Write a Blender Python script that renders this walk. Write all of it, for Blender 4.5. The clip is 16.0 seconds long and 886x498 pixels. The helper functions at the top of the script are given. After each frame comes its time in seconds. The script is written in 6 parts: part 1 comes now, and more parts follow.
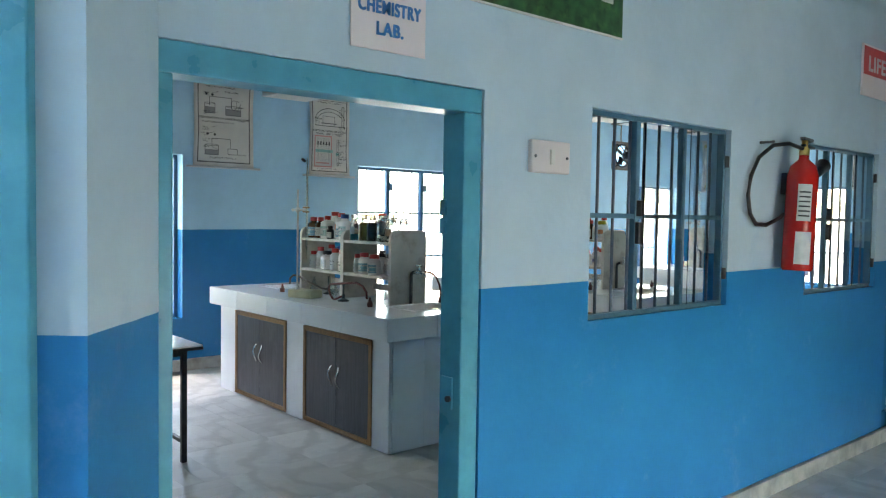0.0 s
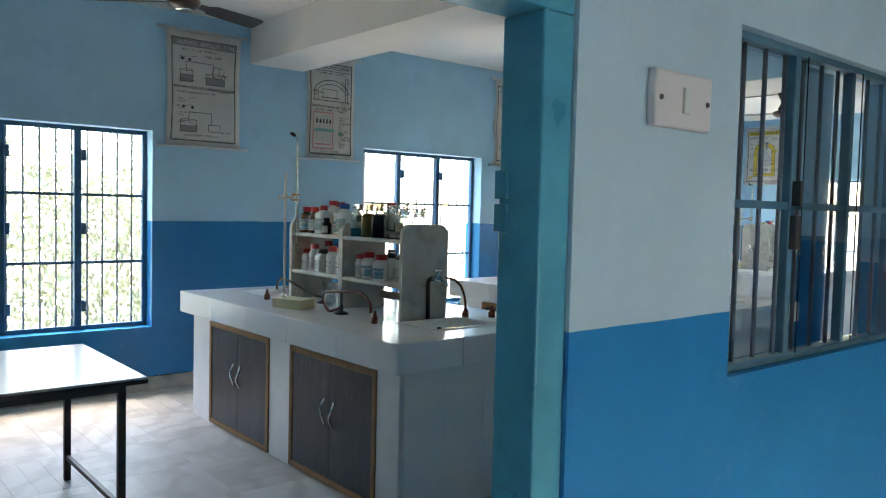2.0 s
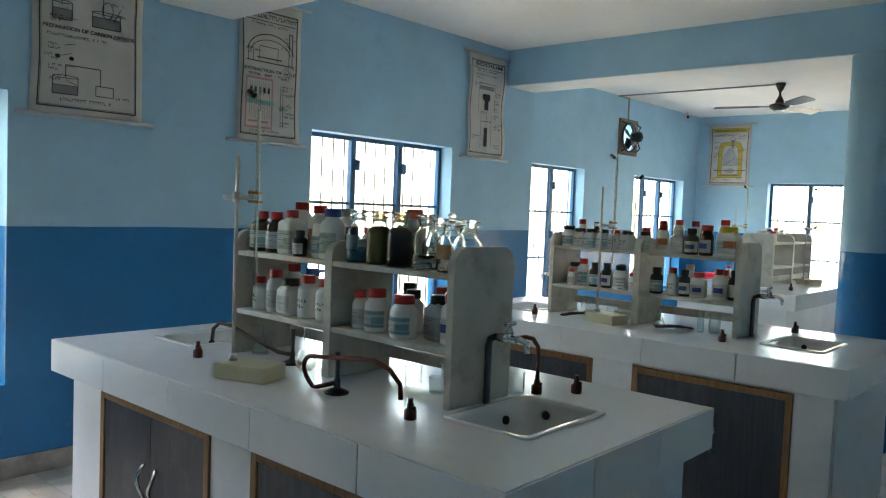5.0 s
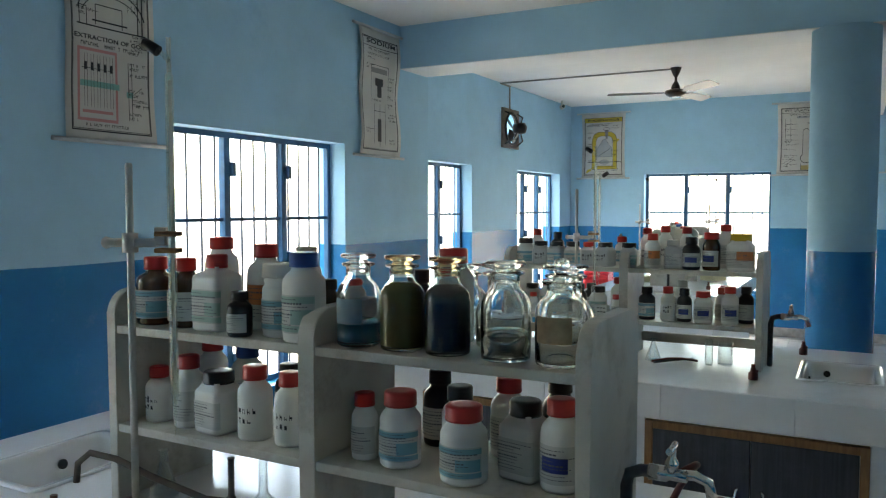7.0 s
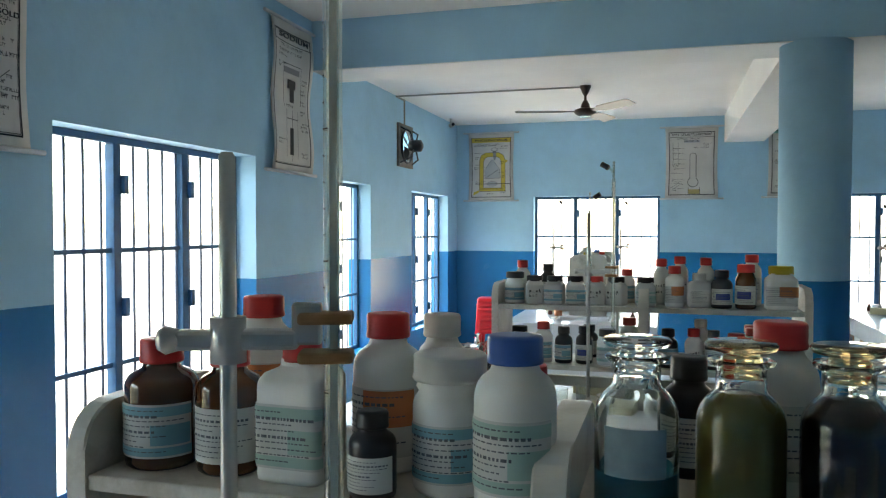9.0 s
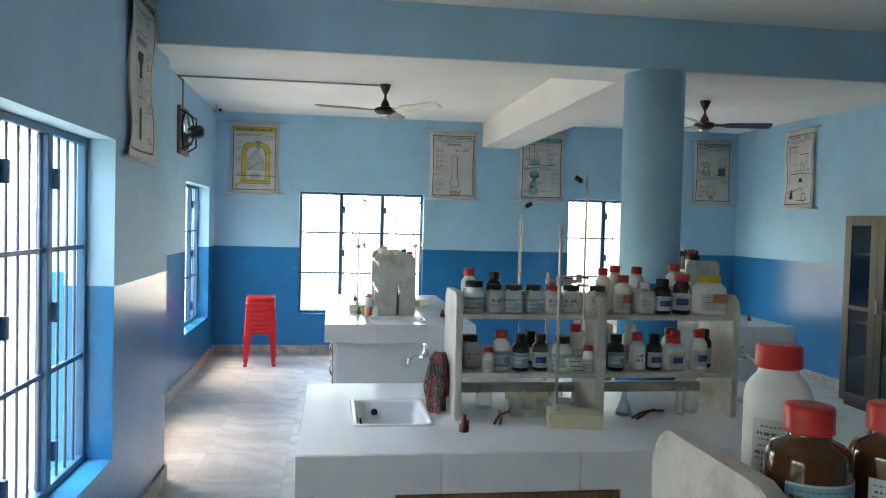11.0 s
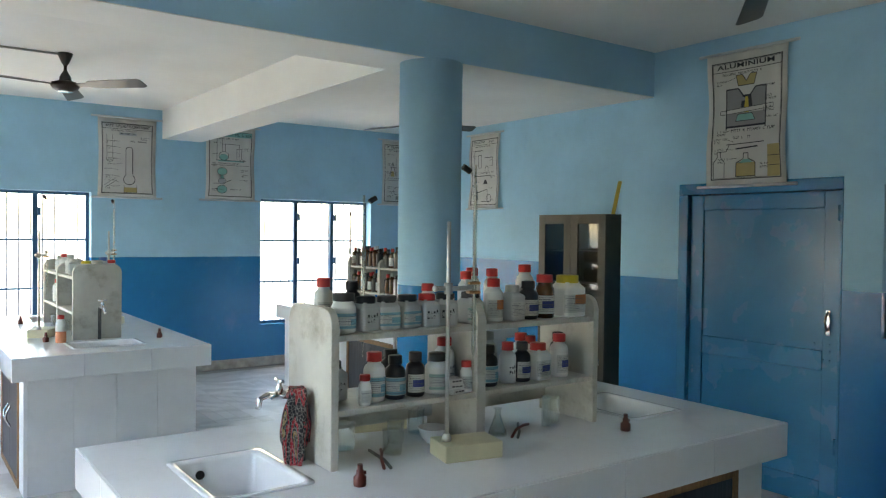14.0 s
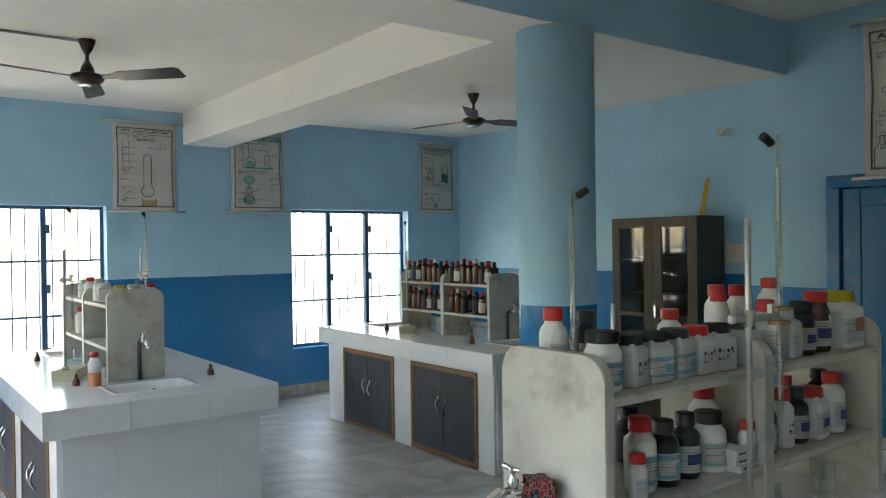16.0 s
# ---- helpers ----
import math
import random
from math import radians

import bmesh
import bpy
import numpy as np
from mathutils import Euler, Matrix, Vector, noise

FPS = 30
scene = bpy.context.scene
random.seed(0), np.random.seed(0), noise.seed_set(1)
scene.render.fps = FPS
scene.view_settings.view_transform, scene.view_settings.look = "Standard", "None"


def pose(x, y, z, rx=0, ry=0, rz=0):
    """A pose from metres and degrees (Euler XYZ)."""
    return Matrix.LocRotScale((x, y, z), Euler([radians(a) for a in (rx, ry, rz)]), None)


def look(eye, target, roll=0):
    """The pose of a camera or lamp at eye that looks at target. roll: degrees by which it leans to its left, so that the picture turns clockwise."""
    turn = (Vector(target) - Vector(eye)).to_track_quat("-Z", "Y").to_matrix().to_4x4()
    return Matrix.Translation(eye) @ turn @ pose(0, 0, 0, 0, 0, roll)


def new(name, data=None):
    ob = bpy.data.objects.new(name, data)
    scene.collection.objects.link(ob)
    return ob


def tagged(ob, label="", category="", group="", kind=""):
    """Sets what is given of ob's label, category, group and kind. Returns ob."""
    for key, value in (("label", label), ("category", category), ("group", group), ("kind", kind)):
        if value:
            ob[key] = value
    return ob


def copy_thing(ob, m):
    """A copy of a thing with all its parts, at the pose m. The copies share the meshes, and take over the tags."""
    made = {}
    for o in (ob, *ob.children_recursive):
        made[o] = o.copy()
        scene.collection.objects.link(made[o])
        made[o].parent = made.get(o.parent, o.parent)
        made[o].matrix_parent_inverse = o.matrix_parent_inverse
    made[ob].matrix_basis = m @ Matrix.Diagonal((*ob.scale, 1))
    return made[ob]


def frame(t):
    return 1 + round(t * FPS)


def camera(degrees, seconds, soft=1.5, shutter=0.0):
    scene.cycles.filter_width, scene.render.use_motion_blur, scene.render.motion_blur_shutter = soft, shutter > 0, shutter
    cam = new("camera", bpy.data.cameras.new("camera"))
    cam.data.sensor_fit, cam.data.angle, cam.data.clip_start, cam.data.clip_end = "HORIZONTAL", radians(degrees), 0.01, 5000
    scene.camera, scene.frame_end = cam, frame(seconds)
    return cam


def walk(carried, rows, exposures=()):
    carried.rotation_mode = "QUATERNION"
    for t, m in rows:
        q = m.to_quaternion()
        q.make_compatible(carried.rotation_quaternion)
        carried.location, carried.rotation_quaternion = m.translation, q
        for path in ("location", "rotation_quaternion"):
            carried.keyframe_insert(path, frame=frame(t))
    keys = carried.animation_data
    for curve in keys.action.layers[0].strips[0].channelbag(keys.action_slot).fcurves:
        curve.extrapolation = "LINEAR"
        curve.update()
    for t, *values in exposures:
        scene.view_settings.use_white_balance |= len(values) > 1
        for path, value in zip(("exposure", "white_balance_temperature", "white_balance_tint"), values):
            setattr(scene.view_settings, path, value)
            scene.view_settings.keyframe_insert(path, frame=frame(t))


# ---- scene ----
cam = camera(59.6, 16.0, soft=1.2, shutter=0.0)
PATH = [
    (0, (0.085, 0.090, 1.590), (1.604, 1.841, 1.489), 0.9),
    (0.5, (0.331, 0.320, 1.573), (1.855, 2.066, 1.472), 1.3),
    (1, (0.534, 0.567, 1.576), (2.057, 2.313, 1.459), 1.3),
    (1.5, (0.689, 0.843, 1.587), (2.208, 2.591, 1.463), 1.6),
    (2, (0.859, 1.139, 1.566), (2.357, 2.907, 1.446), 1.4),
    (2.5, (0.967, 1.442, 1.548), (2.433, 3.238, 1.440), 1.7),
    (3, (1.104, 1.732, 1.575), (2.529, 3.559, 1.453), 1.0),
    (3.5, (1.279, 2.030, 1.567), (2.696, 3.863, 1.443), 0.7),
    (4, (1.389, 2.346, 1.568), (2.807, 4.177, 1.437), 1.1),
    (4.5, (1.459, 2.649, 1.591), (2.984, 4.392, 1.457), 1.5),
    (5, (1.559, 2.970, 1.605), (3.296, 4.501, 1.482), 2.3),
    (5.2, (1.599, 3.086, 1.603), (3.382, 4.565, 1.485), 2.2),
    (7.3, (2.220, 4.362, 1.695), (4.300, 5.379, 1.561), 0.1),
    (7.5, (2.235, 4.425, 1.696), (4.339, 5.392, 1.562), 0.3),
    (8, (2.432, 4.602, 1.729), (4.552, 5.536, 1.614), 0.5),
    (8.5, (2.577, 4.916, 1.713), (4.738, 5.756, 1.628), 0.3),
    (9, (2.681, 5.191, 1.712), (4.911, 5.834, 1.652), -0.0),
    (9.2, (2.641, 5.287, 1.715), (4.905, 5.788, 1.660), -0.3),
    (11.3, (2.812, 6.613, 1.772), (5.080, 6.131, 1.699), 0.7),
    (11.5, (2.870, 6.691, 1.744), (5.110, 6.092, 1.672), -0.1),
    (12, (2.997, 6.887, 1.732), (5.175, 6.096, 1.640), -0.9),
    (12.5, (3.150, 6.959, 1.718), (5.295, 6.076, 1.637), -0.6),
    (13, (3.285, 7.040, 1.715), (5.382, 6.051, 1.641), -0.4),
    (13.5, (3.447, 7.150, 1.750), (5.450, 5.983, 1.691), 0.0),
    (14, (3.693, 7.168, 1.737), (5.573, 5.810, 1.689), 0.7),
    (14.5, (3.997, 7.157, 1.766), (5.860, 5.776, 1.727), 0.7),
    (15, (4.291, 7.231, 1.750), (6.153, 5.848, 1.720), 0.2),
    (15.5, (4.593, 7.265, 1.733), (6.453, 5.878, 1.710), -0.2),
    (16, (4.902, 7.223, 1.727), (6.758, 5.832, 1.711), -0.8),
]
walk(cam, [(t, look(eye, target, roll)) for t, eye, target, roll in PATH],
     [(0, 5.1, 8700, 9), (1.5, 4.8, 8700, 9), (2.5, 4.55, 8700, 9), (3.5, 4.35, 8800, 9), (4.5, 4.2, 9000, 9), (5, 4.4, 9100, 9), (7.5, 4.3, 8700, 9), (9, 4.3, 8600, 9), (11.5, 4.2, 8700, 9), (12.5, 4.3, 8800, 9), (14, 4.28, 8750, 9), (16, 3.93, 9200, 9)])

# ---- world and sun ----
world = bpy.data.worlds.new("overcast_sky")
scene.world = world
world.use_nodes = True
wn = world.node_tree.nodes
sky = wn.new("ShaderNodeTexSky")
sky.sky_type, sky.sun_disc = "NISHITA", False
sky.sun_elevation, sky.sun_rotation = radians(75), radians(20)
sky.air_density, sky.dust_density = 1.0, 1.5
world.node_tree.links.new(sky.outputs[0], wn["Background"].inputs[0])
wn["Background"].inputs[1].default_value = 0.15
sun = new("sun", bpy.data.lights.new("sun", "SUN"))
sun.data.energy, sun.data.angle, sun.data.color = 0.5, radians(50), (1.0, 0.96, 0.9)
sun.matrix_basis = look((0, 0, 0), (-math.sin(radians(20)) * math.cos(radians(75)), -math.cos(radians(20)) * math.cos(radians(75)), -math.sin(radians(75))))

# ---- materials ----
def material(name, color, rough=0.5, metal=0.0, vary=0.12, scale=6.0, bump=0.0, bump_scale=60.0, stain=None, trans=0.0, ior=1.45, coat=0.0, grain=None, random_tint=0.0):
    m = bpy.data.materials.new(name)
    m.use_nodes = True
    nt = m.node_tree
    n, l = nt.nodes, nt.links
    b = n["Principled BSDF"]
    b.inputs["Roughness"].default_value = rough
    b.inputs["Metallic"].default_value = metal
    b.inputs["Transmission Weight"].default_value = trans
    b.inputs["IOR"].default_value = ior
    b.inputs["Coat Weight"].default_value = coat
    tc = n.new("ShaderNodeTexCoord")
    mp = n.new("ShaderNodeMapping")
    l.new(tc.outputs["Object"], mp.inputs[0])
    if grain:
        mp.inputs["Scale"].default_value = grain
    big = n.new("ShaderNodeTexNoise")
    big.inputs["Scale"].default_value, big.inputs["Detail"].default_value = scale, 6
    l.new(mp.outputs[0], big.inputs["Vector"])
    ramp = n.new("ShaderNodeMapRange")
    ramp.inputs[1].default_value, ramp.inputs[2].default_value = 0.3, 0.7
    ramp.inputs[3].default_value, ramp.inputs[4].default_value = 1 - vary, 1 + vary * 0.6
    l.new(big.outputs[0], ramp.inputs[0])
    hsv = n.new("ShaderNodeHueSaturation")
    hsv.inputs["Color"].default_value = (*color, 1)
    l.new(ramp.outputs[0], hsv.inputs["Value"])
    out = hsv.outputs[0]
    if random_tint:
        oi = n.new("ShaderNodeObjectInfo")
        mr = n.new("ShaderNodeMapRange")
        mr.inputs[3].default_value, mr.inputs[4].default_value = 1 - random_tint, 1 + random_tint
        l.new(oi.outputs["Random"], mr.inputs[0])
        h2 = n.new("ShaderNodeHueSaturation")
        l.new(out, h2.inputs["Color"])
        l.new(mr.outputs[0], h2.inputs["Value"])
        out = h2.outputs[0]
    if stain:
        sc, amount, col = stain
        ns = n.new("ShaderNodeTexNoise")
        ns.inputs["Scale"].default_value, ns.inputs["Detail"].default_value, ns.inputs["Roughness"].default_value = sc, 8, 0.7
        l.new(tc.outputs["Object"], ns.inputs["Vector"])
        r2 = n.new("ShaderNodeMapRange")
        r2.inputs[1].default_value, r2.inputs[2].default_value = 0.52, 0.72
        r2.inputs[4].default_value = amount
        l.new(ns.outputs[0], r2.inputs[0])
        mx = n.new("ShaderNodeMix")
        mx.data_type = "RGBA"
        l.new(r2.outputs[0], mx.inputs["Factor"])
        l.new(out, mx.inputs["A"])
        mx.inputs["B"].default_value = (*col, 1)
        out = mx.outputs["Result"]
    l.new(out, b.inputs["Base Color"])
    if bump:
        nb = n.new("ShaderNodeTexNoise")
        nb.inputs["Scale"].default_value, nb.inputs["Detail"].default_value = bump_scale, 4
        l.new(mp.outputs[0], nb.inputs["Vector"])
        bp = n.new("ShaderNodeBump")
        bp.inputs["Strength"].default_value, bp.inputs["Distance"].default_value = bump, 0.01
        l.new(nb.outputs[0], bp.inputs["Height"])
        l.new(bp.outputs[0], b.inputs["Normal"])
        rr = n.new("ShaderNodeMapRange")
        rr.inputs[3].default_value, rr.inputs[4].default_value = max(rough - 0.1, 0.02), min(rough + 0.12, 1)
        l.new(big.outputs[0], rr.inputs[0])
        l.new(rr.outputs[0], b.inputs["Roughness"])
    return m


LIGHT_BLUE, DEEP_BLUE = (0.34, 0.60, 0.76), (0.005, 0.18, 0.40)


def two_tone(name, height, upper=LIGHT_BLUE, lower=DEEP_BLUE, gloss=0.22):
    """Wall paint: matt light blue above a brushed line, glossy oil paint below, with scuffs."""
    m = bpy.data.materials.new(name)
    m.use_nodes = True
    n, l = m.node_tree.nodes, m.node_tree.links
    b = n["Principled BSDF"]
    b.inputs["Specular IOR Level"].default_value = 0.3
    g = n.new("ShaderNodeNewGeometry")
    sep = n.new("ShaderNodeSeparateXYZ")
    l.new(g.outputs["Position"], sep.inputs[0])
    wob = n.new("ShaderNodeTexNoise")
    wob.inputs["Scale"].default_value, wob.inputs["Detail"].default_value = 3.0, 3
    l.new(g.outputs["Position"], wob.inputs["Vector"])
    ma = n.new("ShaderNodeMath")
    ma.operation = "MULTIPLY_ADD"
    ma.inputs[1].default_value = 0.012
    l.new(wob.outputs[0], ma.inputs[0])
    l.new(sep.outputs[2], ma.inputs[2])
    st = n.new("ShaderNodeMath")
    st.operation = "GREATER_THAN"
    st.inputs[1].default_value = height + 0.006
    l.new(ma.outputs[0], st.inputs[0])
    big = n.new("ShaderNodeTexNoise")
    big.inputs["Scale"].default_value, big.inputs["Detail"].default_value, big.inputs["Roughness"].default_value = 1.6, 8, 0.65
    l.new(g.outputs["Position"], big.inputs["Vector"])
    mr = n.new("ShaderNodeMapRange")
    mr.inputs[1].default_value, mr.inputs[2].default_value = 0.3, 0.7
    mr.inputs[3].default_value, mr.inputs[4].default_value = 0.9, 1.06
    l.new(big.outputs[0], mr.inputs[0])
    mx = n.new("ShaderNodeMix")
    mx.data_type = "RGBA"
    l.new(st.outputs[0], mx.inputs["Factor"])
    mx.inputs["A"].default_value, mx.inputs["B"].default_value = (*lower, 1), (*upper, 1)
    # pale scuffs where the oil paint has worn
    sc = n.new("ShaderNodeTexNoise")
    sc.inputs["Scale"].default_value, sc.inputs["Detail"].default_value, sc.inputs["Roughness"].default_value = 2.3, 10, 0.75
    l.new(g.outputs["Position"], sc.inputs["Vector"])
    s2 = n.new("ShaderNodeMapRange")
    s2.inputs[1].default_value, s2.inputs[2].default_value, s2.inputs[4].default_value = 0.58, 0.75, 0.35
    l.new(sc.outputs[0], s2.inputs[0])
    m2 = n.new("ShaderNodeMix")
    m2.data_type = "RGBA"
    l.new(s2.outputs[0], m2.inputs["Factor"])
    l.new(mx.outputs["Result"], m2.inputs["A"])
    m2.inputs["B"].default_value = (0.16, 0.36, 0.6, 1)
    hsv = n.new("ShaderNodeHueSaturation")
    l.new(mr.outputs[0], hsv.inputs["Value"])
    l.new(m2.outputs["Result"], hsv.inputs["Color"])
    l.new(hsv.outputs[0], b.inputs["Base Color"])
    ro = n.new("ShaderNodeMapRange")
    ro.inputs[3].default_value, ro.inputs[4].default_value = gloss, 0.62
    l.new(st.outputs[0], ro.inputs[0])
    l.new(ro.outputs[0], b.inputs["Roughness"])
    fine = n.new("ShaderNodeTexNoise")
    fine.inputs["Scale"].default_value, fine.inputs["Detail"].default_value = 14, 6
    l.new(g.outputs["Position"], fine.inputs["Vector"])
    bp = n.new("ShaderNodeBump")
    bp.inputs["Strength"].default_value, bp.inputs["Distance"].default_value = 0.32, 0.008
    l.new(fine.outputs[0], bp.inputs["Height"])
    l.new(bp.outputs[0], b.inputs["Normal"])
    return m


M_ROOM = two_tone("room_wall_paint", 1.41)
M_CORR = two_tone("corridor_wall_paint", 1.315, (0.44, 0.58, 0.645), (0.006, 0.215, 0.47))
M_CEIL = material("ceiling_whitewash", (0.86, 0.84, 0.80), 0.8, vary=0.05, scale=1.5, bump=0.15, bump_scale=25, stain=(1.2, 0.12, (0.66, 0.6, 0.52)))
M_BEAMBLUE = material("light_blue_paint", LIGHT_BLUE, 0.55, vary=0.08, scale=2, bump=0.2, bump_scale=14)
M_TEAL = material("teal_gloss_paint", (0.05, 0.33, 0.43), 0.3, vary=0.16, scale=8, bump=0.15, bump_scale=30, stain=(5, 0.2, (0.18, 0.5, 0.58)))
M_STEELBLUE = material("blue_steel_paint", (0.012, 0.10, 0.21), 0.4, vary=0.15, scale=20)
M_DOORBLUE = material("blue_door_paint", (0.006, 0.19, 0.37), 0.25, vary=0.1, scale=3, bump=0.1, bump_scale=25)
M_GRILL = material("grey_grill_steel", (0.10, 0.13, 0.17), 0.5, vary=0.2, scale=20)
M_TILE = material("white_glazed_tile", (0.85, 0.85, 0.85), 0.16, vary=0.05, scale=3, stain=(9, 0.18, (0.62, 0.6, 0.57)), random_tint=0.03)
M_TOP = material("white_worktop", (0.83, 0.83, 0.84), 0.18, vary=0.05, scale=2.5, stain=(6, 0.22, (0.56, 0.55, 0.53)))
M_GROUT = material("grey_grout", (0.36, 0.35, 0.33), 0.9)
M_BODY = material("white_painted_masonry", (0.82, 0.82, 0.82), 0.45, vary=0.07, scale=3, stain=(4, 0.2, (0.55, 0.54, 0.52)))
M_LAM = material("dark_slate_laminate", (0.045, 0.048, 0.06), 0.42, vary=0.35, scale=6, grain=(1, 14, 0.8), stain=(5, 0.25, (0.15, 0.15, 0.17)))
M_EDGE = material("brown_wood_edging", (0.30, 0.15, 0.06), 0.5, vary=0.3, scale=12, grain=(6, 6, 1))
M_CHROME = material("chrome", (0.75, 0.75, 0.75), 0.12, 1.0, vary=0.05)
M_IRON = material("grey_iron_pipe", (0.10, 0.105, 0.11), 0.5, 0.6, vary=0.3, scale=25)
M_SHELF = material("off_white_marble_shelf", (0.58, 0.555, 0.495), 0.35, vary=0.2, scale=5, stain=(6, 0.75, (0.28, 0.235, 0.17)), bump=0.05)
M_CERAMIC = material("white_ceramic", (0.8, 0.81, 0.83), 0.1, vary=0.03, stain=(10, 0.12, (0.55, 0.52, 0.48)))
M_BLACK = material("black_plastic", (0.012, 0.012, 0.014), 0.35)
M_WOODDARK = material("olive_brown_cabinet_steel", (0.085, 0.07, 0.045), 0.45, vary=0.2, scale=5, grain=(1, 1, 0.4))
M_RED = material("red_plastic", (0.62, 0.02, 0.03), 0.32, vary=0.1)
M_STEEL = material("dark_square_tube", (0.05, 0.045, 0.045), 0.45, 0.3, vary=0.3, scale=20)


def floor_material(name, a=(0.54, 0.53, 0.51), b_col=(0.34, 0.33, 0.32)):
    m = material(name, a, 0.44, vary=0.1, scale=2.0, stain=(1.4, 0.5, b_col), random_tint=0.09)
    n, l = m.node_tree.nodes, m.node_tree.links
    b = n["Principled BSDF"]
    src = b.inputs["Base Color"].links[0].from_socket
    g = n.new("ShaderNodeNewGeometry")
    oi = n.new("ShaderNodeObjectInfo")
    ad = n.new("ShaderNodeVectorMath")
    ad.operation = "MULTIPLY_ADD"
    l.new(oi.outputs["Random"], ad.inputs[0])
    ad.inputs[1].default_value = (40, 70, 90)
    l.new(g.outputs["Position"], ad.inputs[2])
    # every strip of a tile is cut from another slab
    tc = n.new("ShaderNodeTexCoord")
    sp = n.new("ShaderNodeSeparateXYZ")
    l.new(tc.outputs["Object"], sp.inputs[0])
    st = n.new("ShaderNodeMath")
    st.operation = "MULTIPLY_ADD"
    st.inputs[1].default_value, st.inputs[2].default_value = 1 / 0.12, 2.5
    l.new(sp.outputs[1], st.inputs[0])
    fl = n.new("ShaderNodeMath")
    fl.operation = "FLOOR"
    l.new(st.outputs[0], fl.inputs[0])
    mu = n.new("ShaderNodeMath")
    mu.operation = "MULTIPLY_ADD"
    mu.inputs[1].default_value = 91.7
    l.new(oi.outputs["Random"], mu.inputs[0])
    l.new(fl.outputs[0], mu.inputs[2])
    wn_ = n.new("ShaderNodeTexWhiteNoise")
    wn_.noise_dimensions = "1D"
    l.new(mu.outputs[0], wn_.inputs["W"])
    vr = n.new("ShaderNodeMapRange")
    vr.inputs[3].default_value, vr.inputs[4].default_value = 0.90, 1.05
    l.new(wn_.outputs["Value"], vr.inputs[0])
    hs = n.new("ShaderNodeHueSaturation")
    l.new(src, hs.inputs["Color"])
    l.new(vr.outputs[0], hs.inputs["Value"])
    src = hs.outputs[0]
    rot = n.new("ShaderNodeVectorRotate")
    l.new(ad.outputs[0], rot.inputs[0])
    l.new(oi.outputs["Random"], rot.inputs["Angle"])
    w = n.new("ShaderNodeTexWave")
    w.inputs["Scale"].default_value, w.inputs["Distortion"].default_value, w.inputs["Detail"].default_value, w.inputs["Detail Scale"].default_value = 0.9, 14, 5, 1.4
    l.new(rot.outputs[0], w.inputs["Vector"])
    r = n.new("ShaderNodeMapRange")
    r.inputs[1].default_value, r.inputs[2].default_value, r.inputs[4].default_value = 0.5, 1.0, 0.55
    l.new(w.outputs["Fac"], r.inputs[0])
    mx = n.new("ShaderNodeMix")
    mx.data_type = "RGBA"
    l.new(r.outputs[0], mx.inputs["Factor"])
    l.new(src, mx.inputs["A"])
    mx.inputs["B"].default_value = (*b_col, 1)
    l.new(mx.outputs["Result"], b.inputs["Base Color"])
    return m


M_FLOOR = floor_material("grey_veined_marble")
M_SKIRT = material("marble_skirting", (0.42, 0.40, 0.36), 0.5, vary=0.35, scale=9, stain=(12, 0.5, (0.25, 0.23, 0.2)))


def glass_material(name, color=(1, 1, 1), rough=0.02):
    m = bpy.data.materials.new(name)
    m.use_nodes = True
    b = m.node_tree.nodes["Principled BSDF"]
    b.inputs["Base Color"].default_value = (*color, 1)
    b.inputs["Roughness"].default_value, b.inputs["Transmission Weight"].default_value, b.inputs["IOR"].default_value = rough, 1.0, 1.45
    return m




def thin_glass(name, tint):
    """Clear thin-walled glass: lets light through, with gloss at glancing angles."""
    m = bpy.data.materials.new(name)
    m.use_nodes = True
    n, l = m.node_tree.nodes, m.node_tree.links
    n.remove(n["Principled BSDF"])
    t, g, f, mx = n.new("ShaderNodeBsdfTransparent"), n.new("ShaderNodeBsdfGlossy"), n.new("ShaderNodeLayerWeight"), n.new("ShaderNodeMixShader")
    t.inputs[0].default_value = (*tint, 1)
    g.inputs["Roughness"].default_value = 0.03
    f.inputs[0].default_value = 0.25
    k = n.new("ShaderNodeMath")
    k.operation = "MULTIPLY_ADD"
    k.inputs[1].default_value, k.inputs[2].default_value = 0.65, 0.06
    l.new(f.outputs["Facing"], k.inputs[0])
    l.new(k.outputs[0], mx.inputs[0])
    l.new(t.outputs[0], mx.inputs[1])
    l.new(g.outputs[0], mx.inputs[2])
    l.new(mx.outputs[0], n["Material Output"].inputs["Surface"])
    return m


M_GLASS = thin_glass("clear_glass", (0.95, 0.97, 0.965))
M_THICK = glass_material("thick_bottle_glass", (0.95, 0.98, 0.97), 0.01)
M_PANE = glass_material("window_glass", (0.93, 0.96, 0.97))


# ---- mesh helpers ----
def box(bm, x0, y0, z0, x1, y1, z1, bevel=0.0):
    made = bmesh.ops.create_cube(bm, size=1, matrix=Matrix.LocRotScale(((x0 + x1) / 2, (y0 + y1) / 2, (z0 + z1) / 2), None, (abs(x1 - x0), abs(y1 - y0), abs(z1 - z0))))
    if bevel:
        edges = list({e for v in made["verts"] for e in v.link_edges})
        bmesh.ops.bevel(bm, geom=edges, offset=bevel, segments=2, profile=0.5, affect="EDGES")


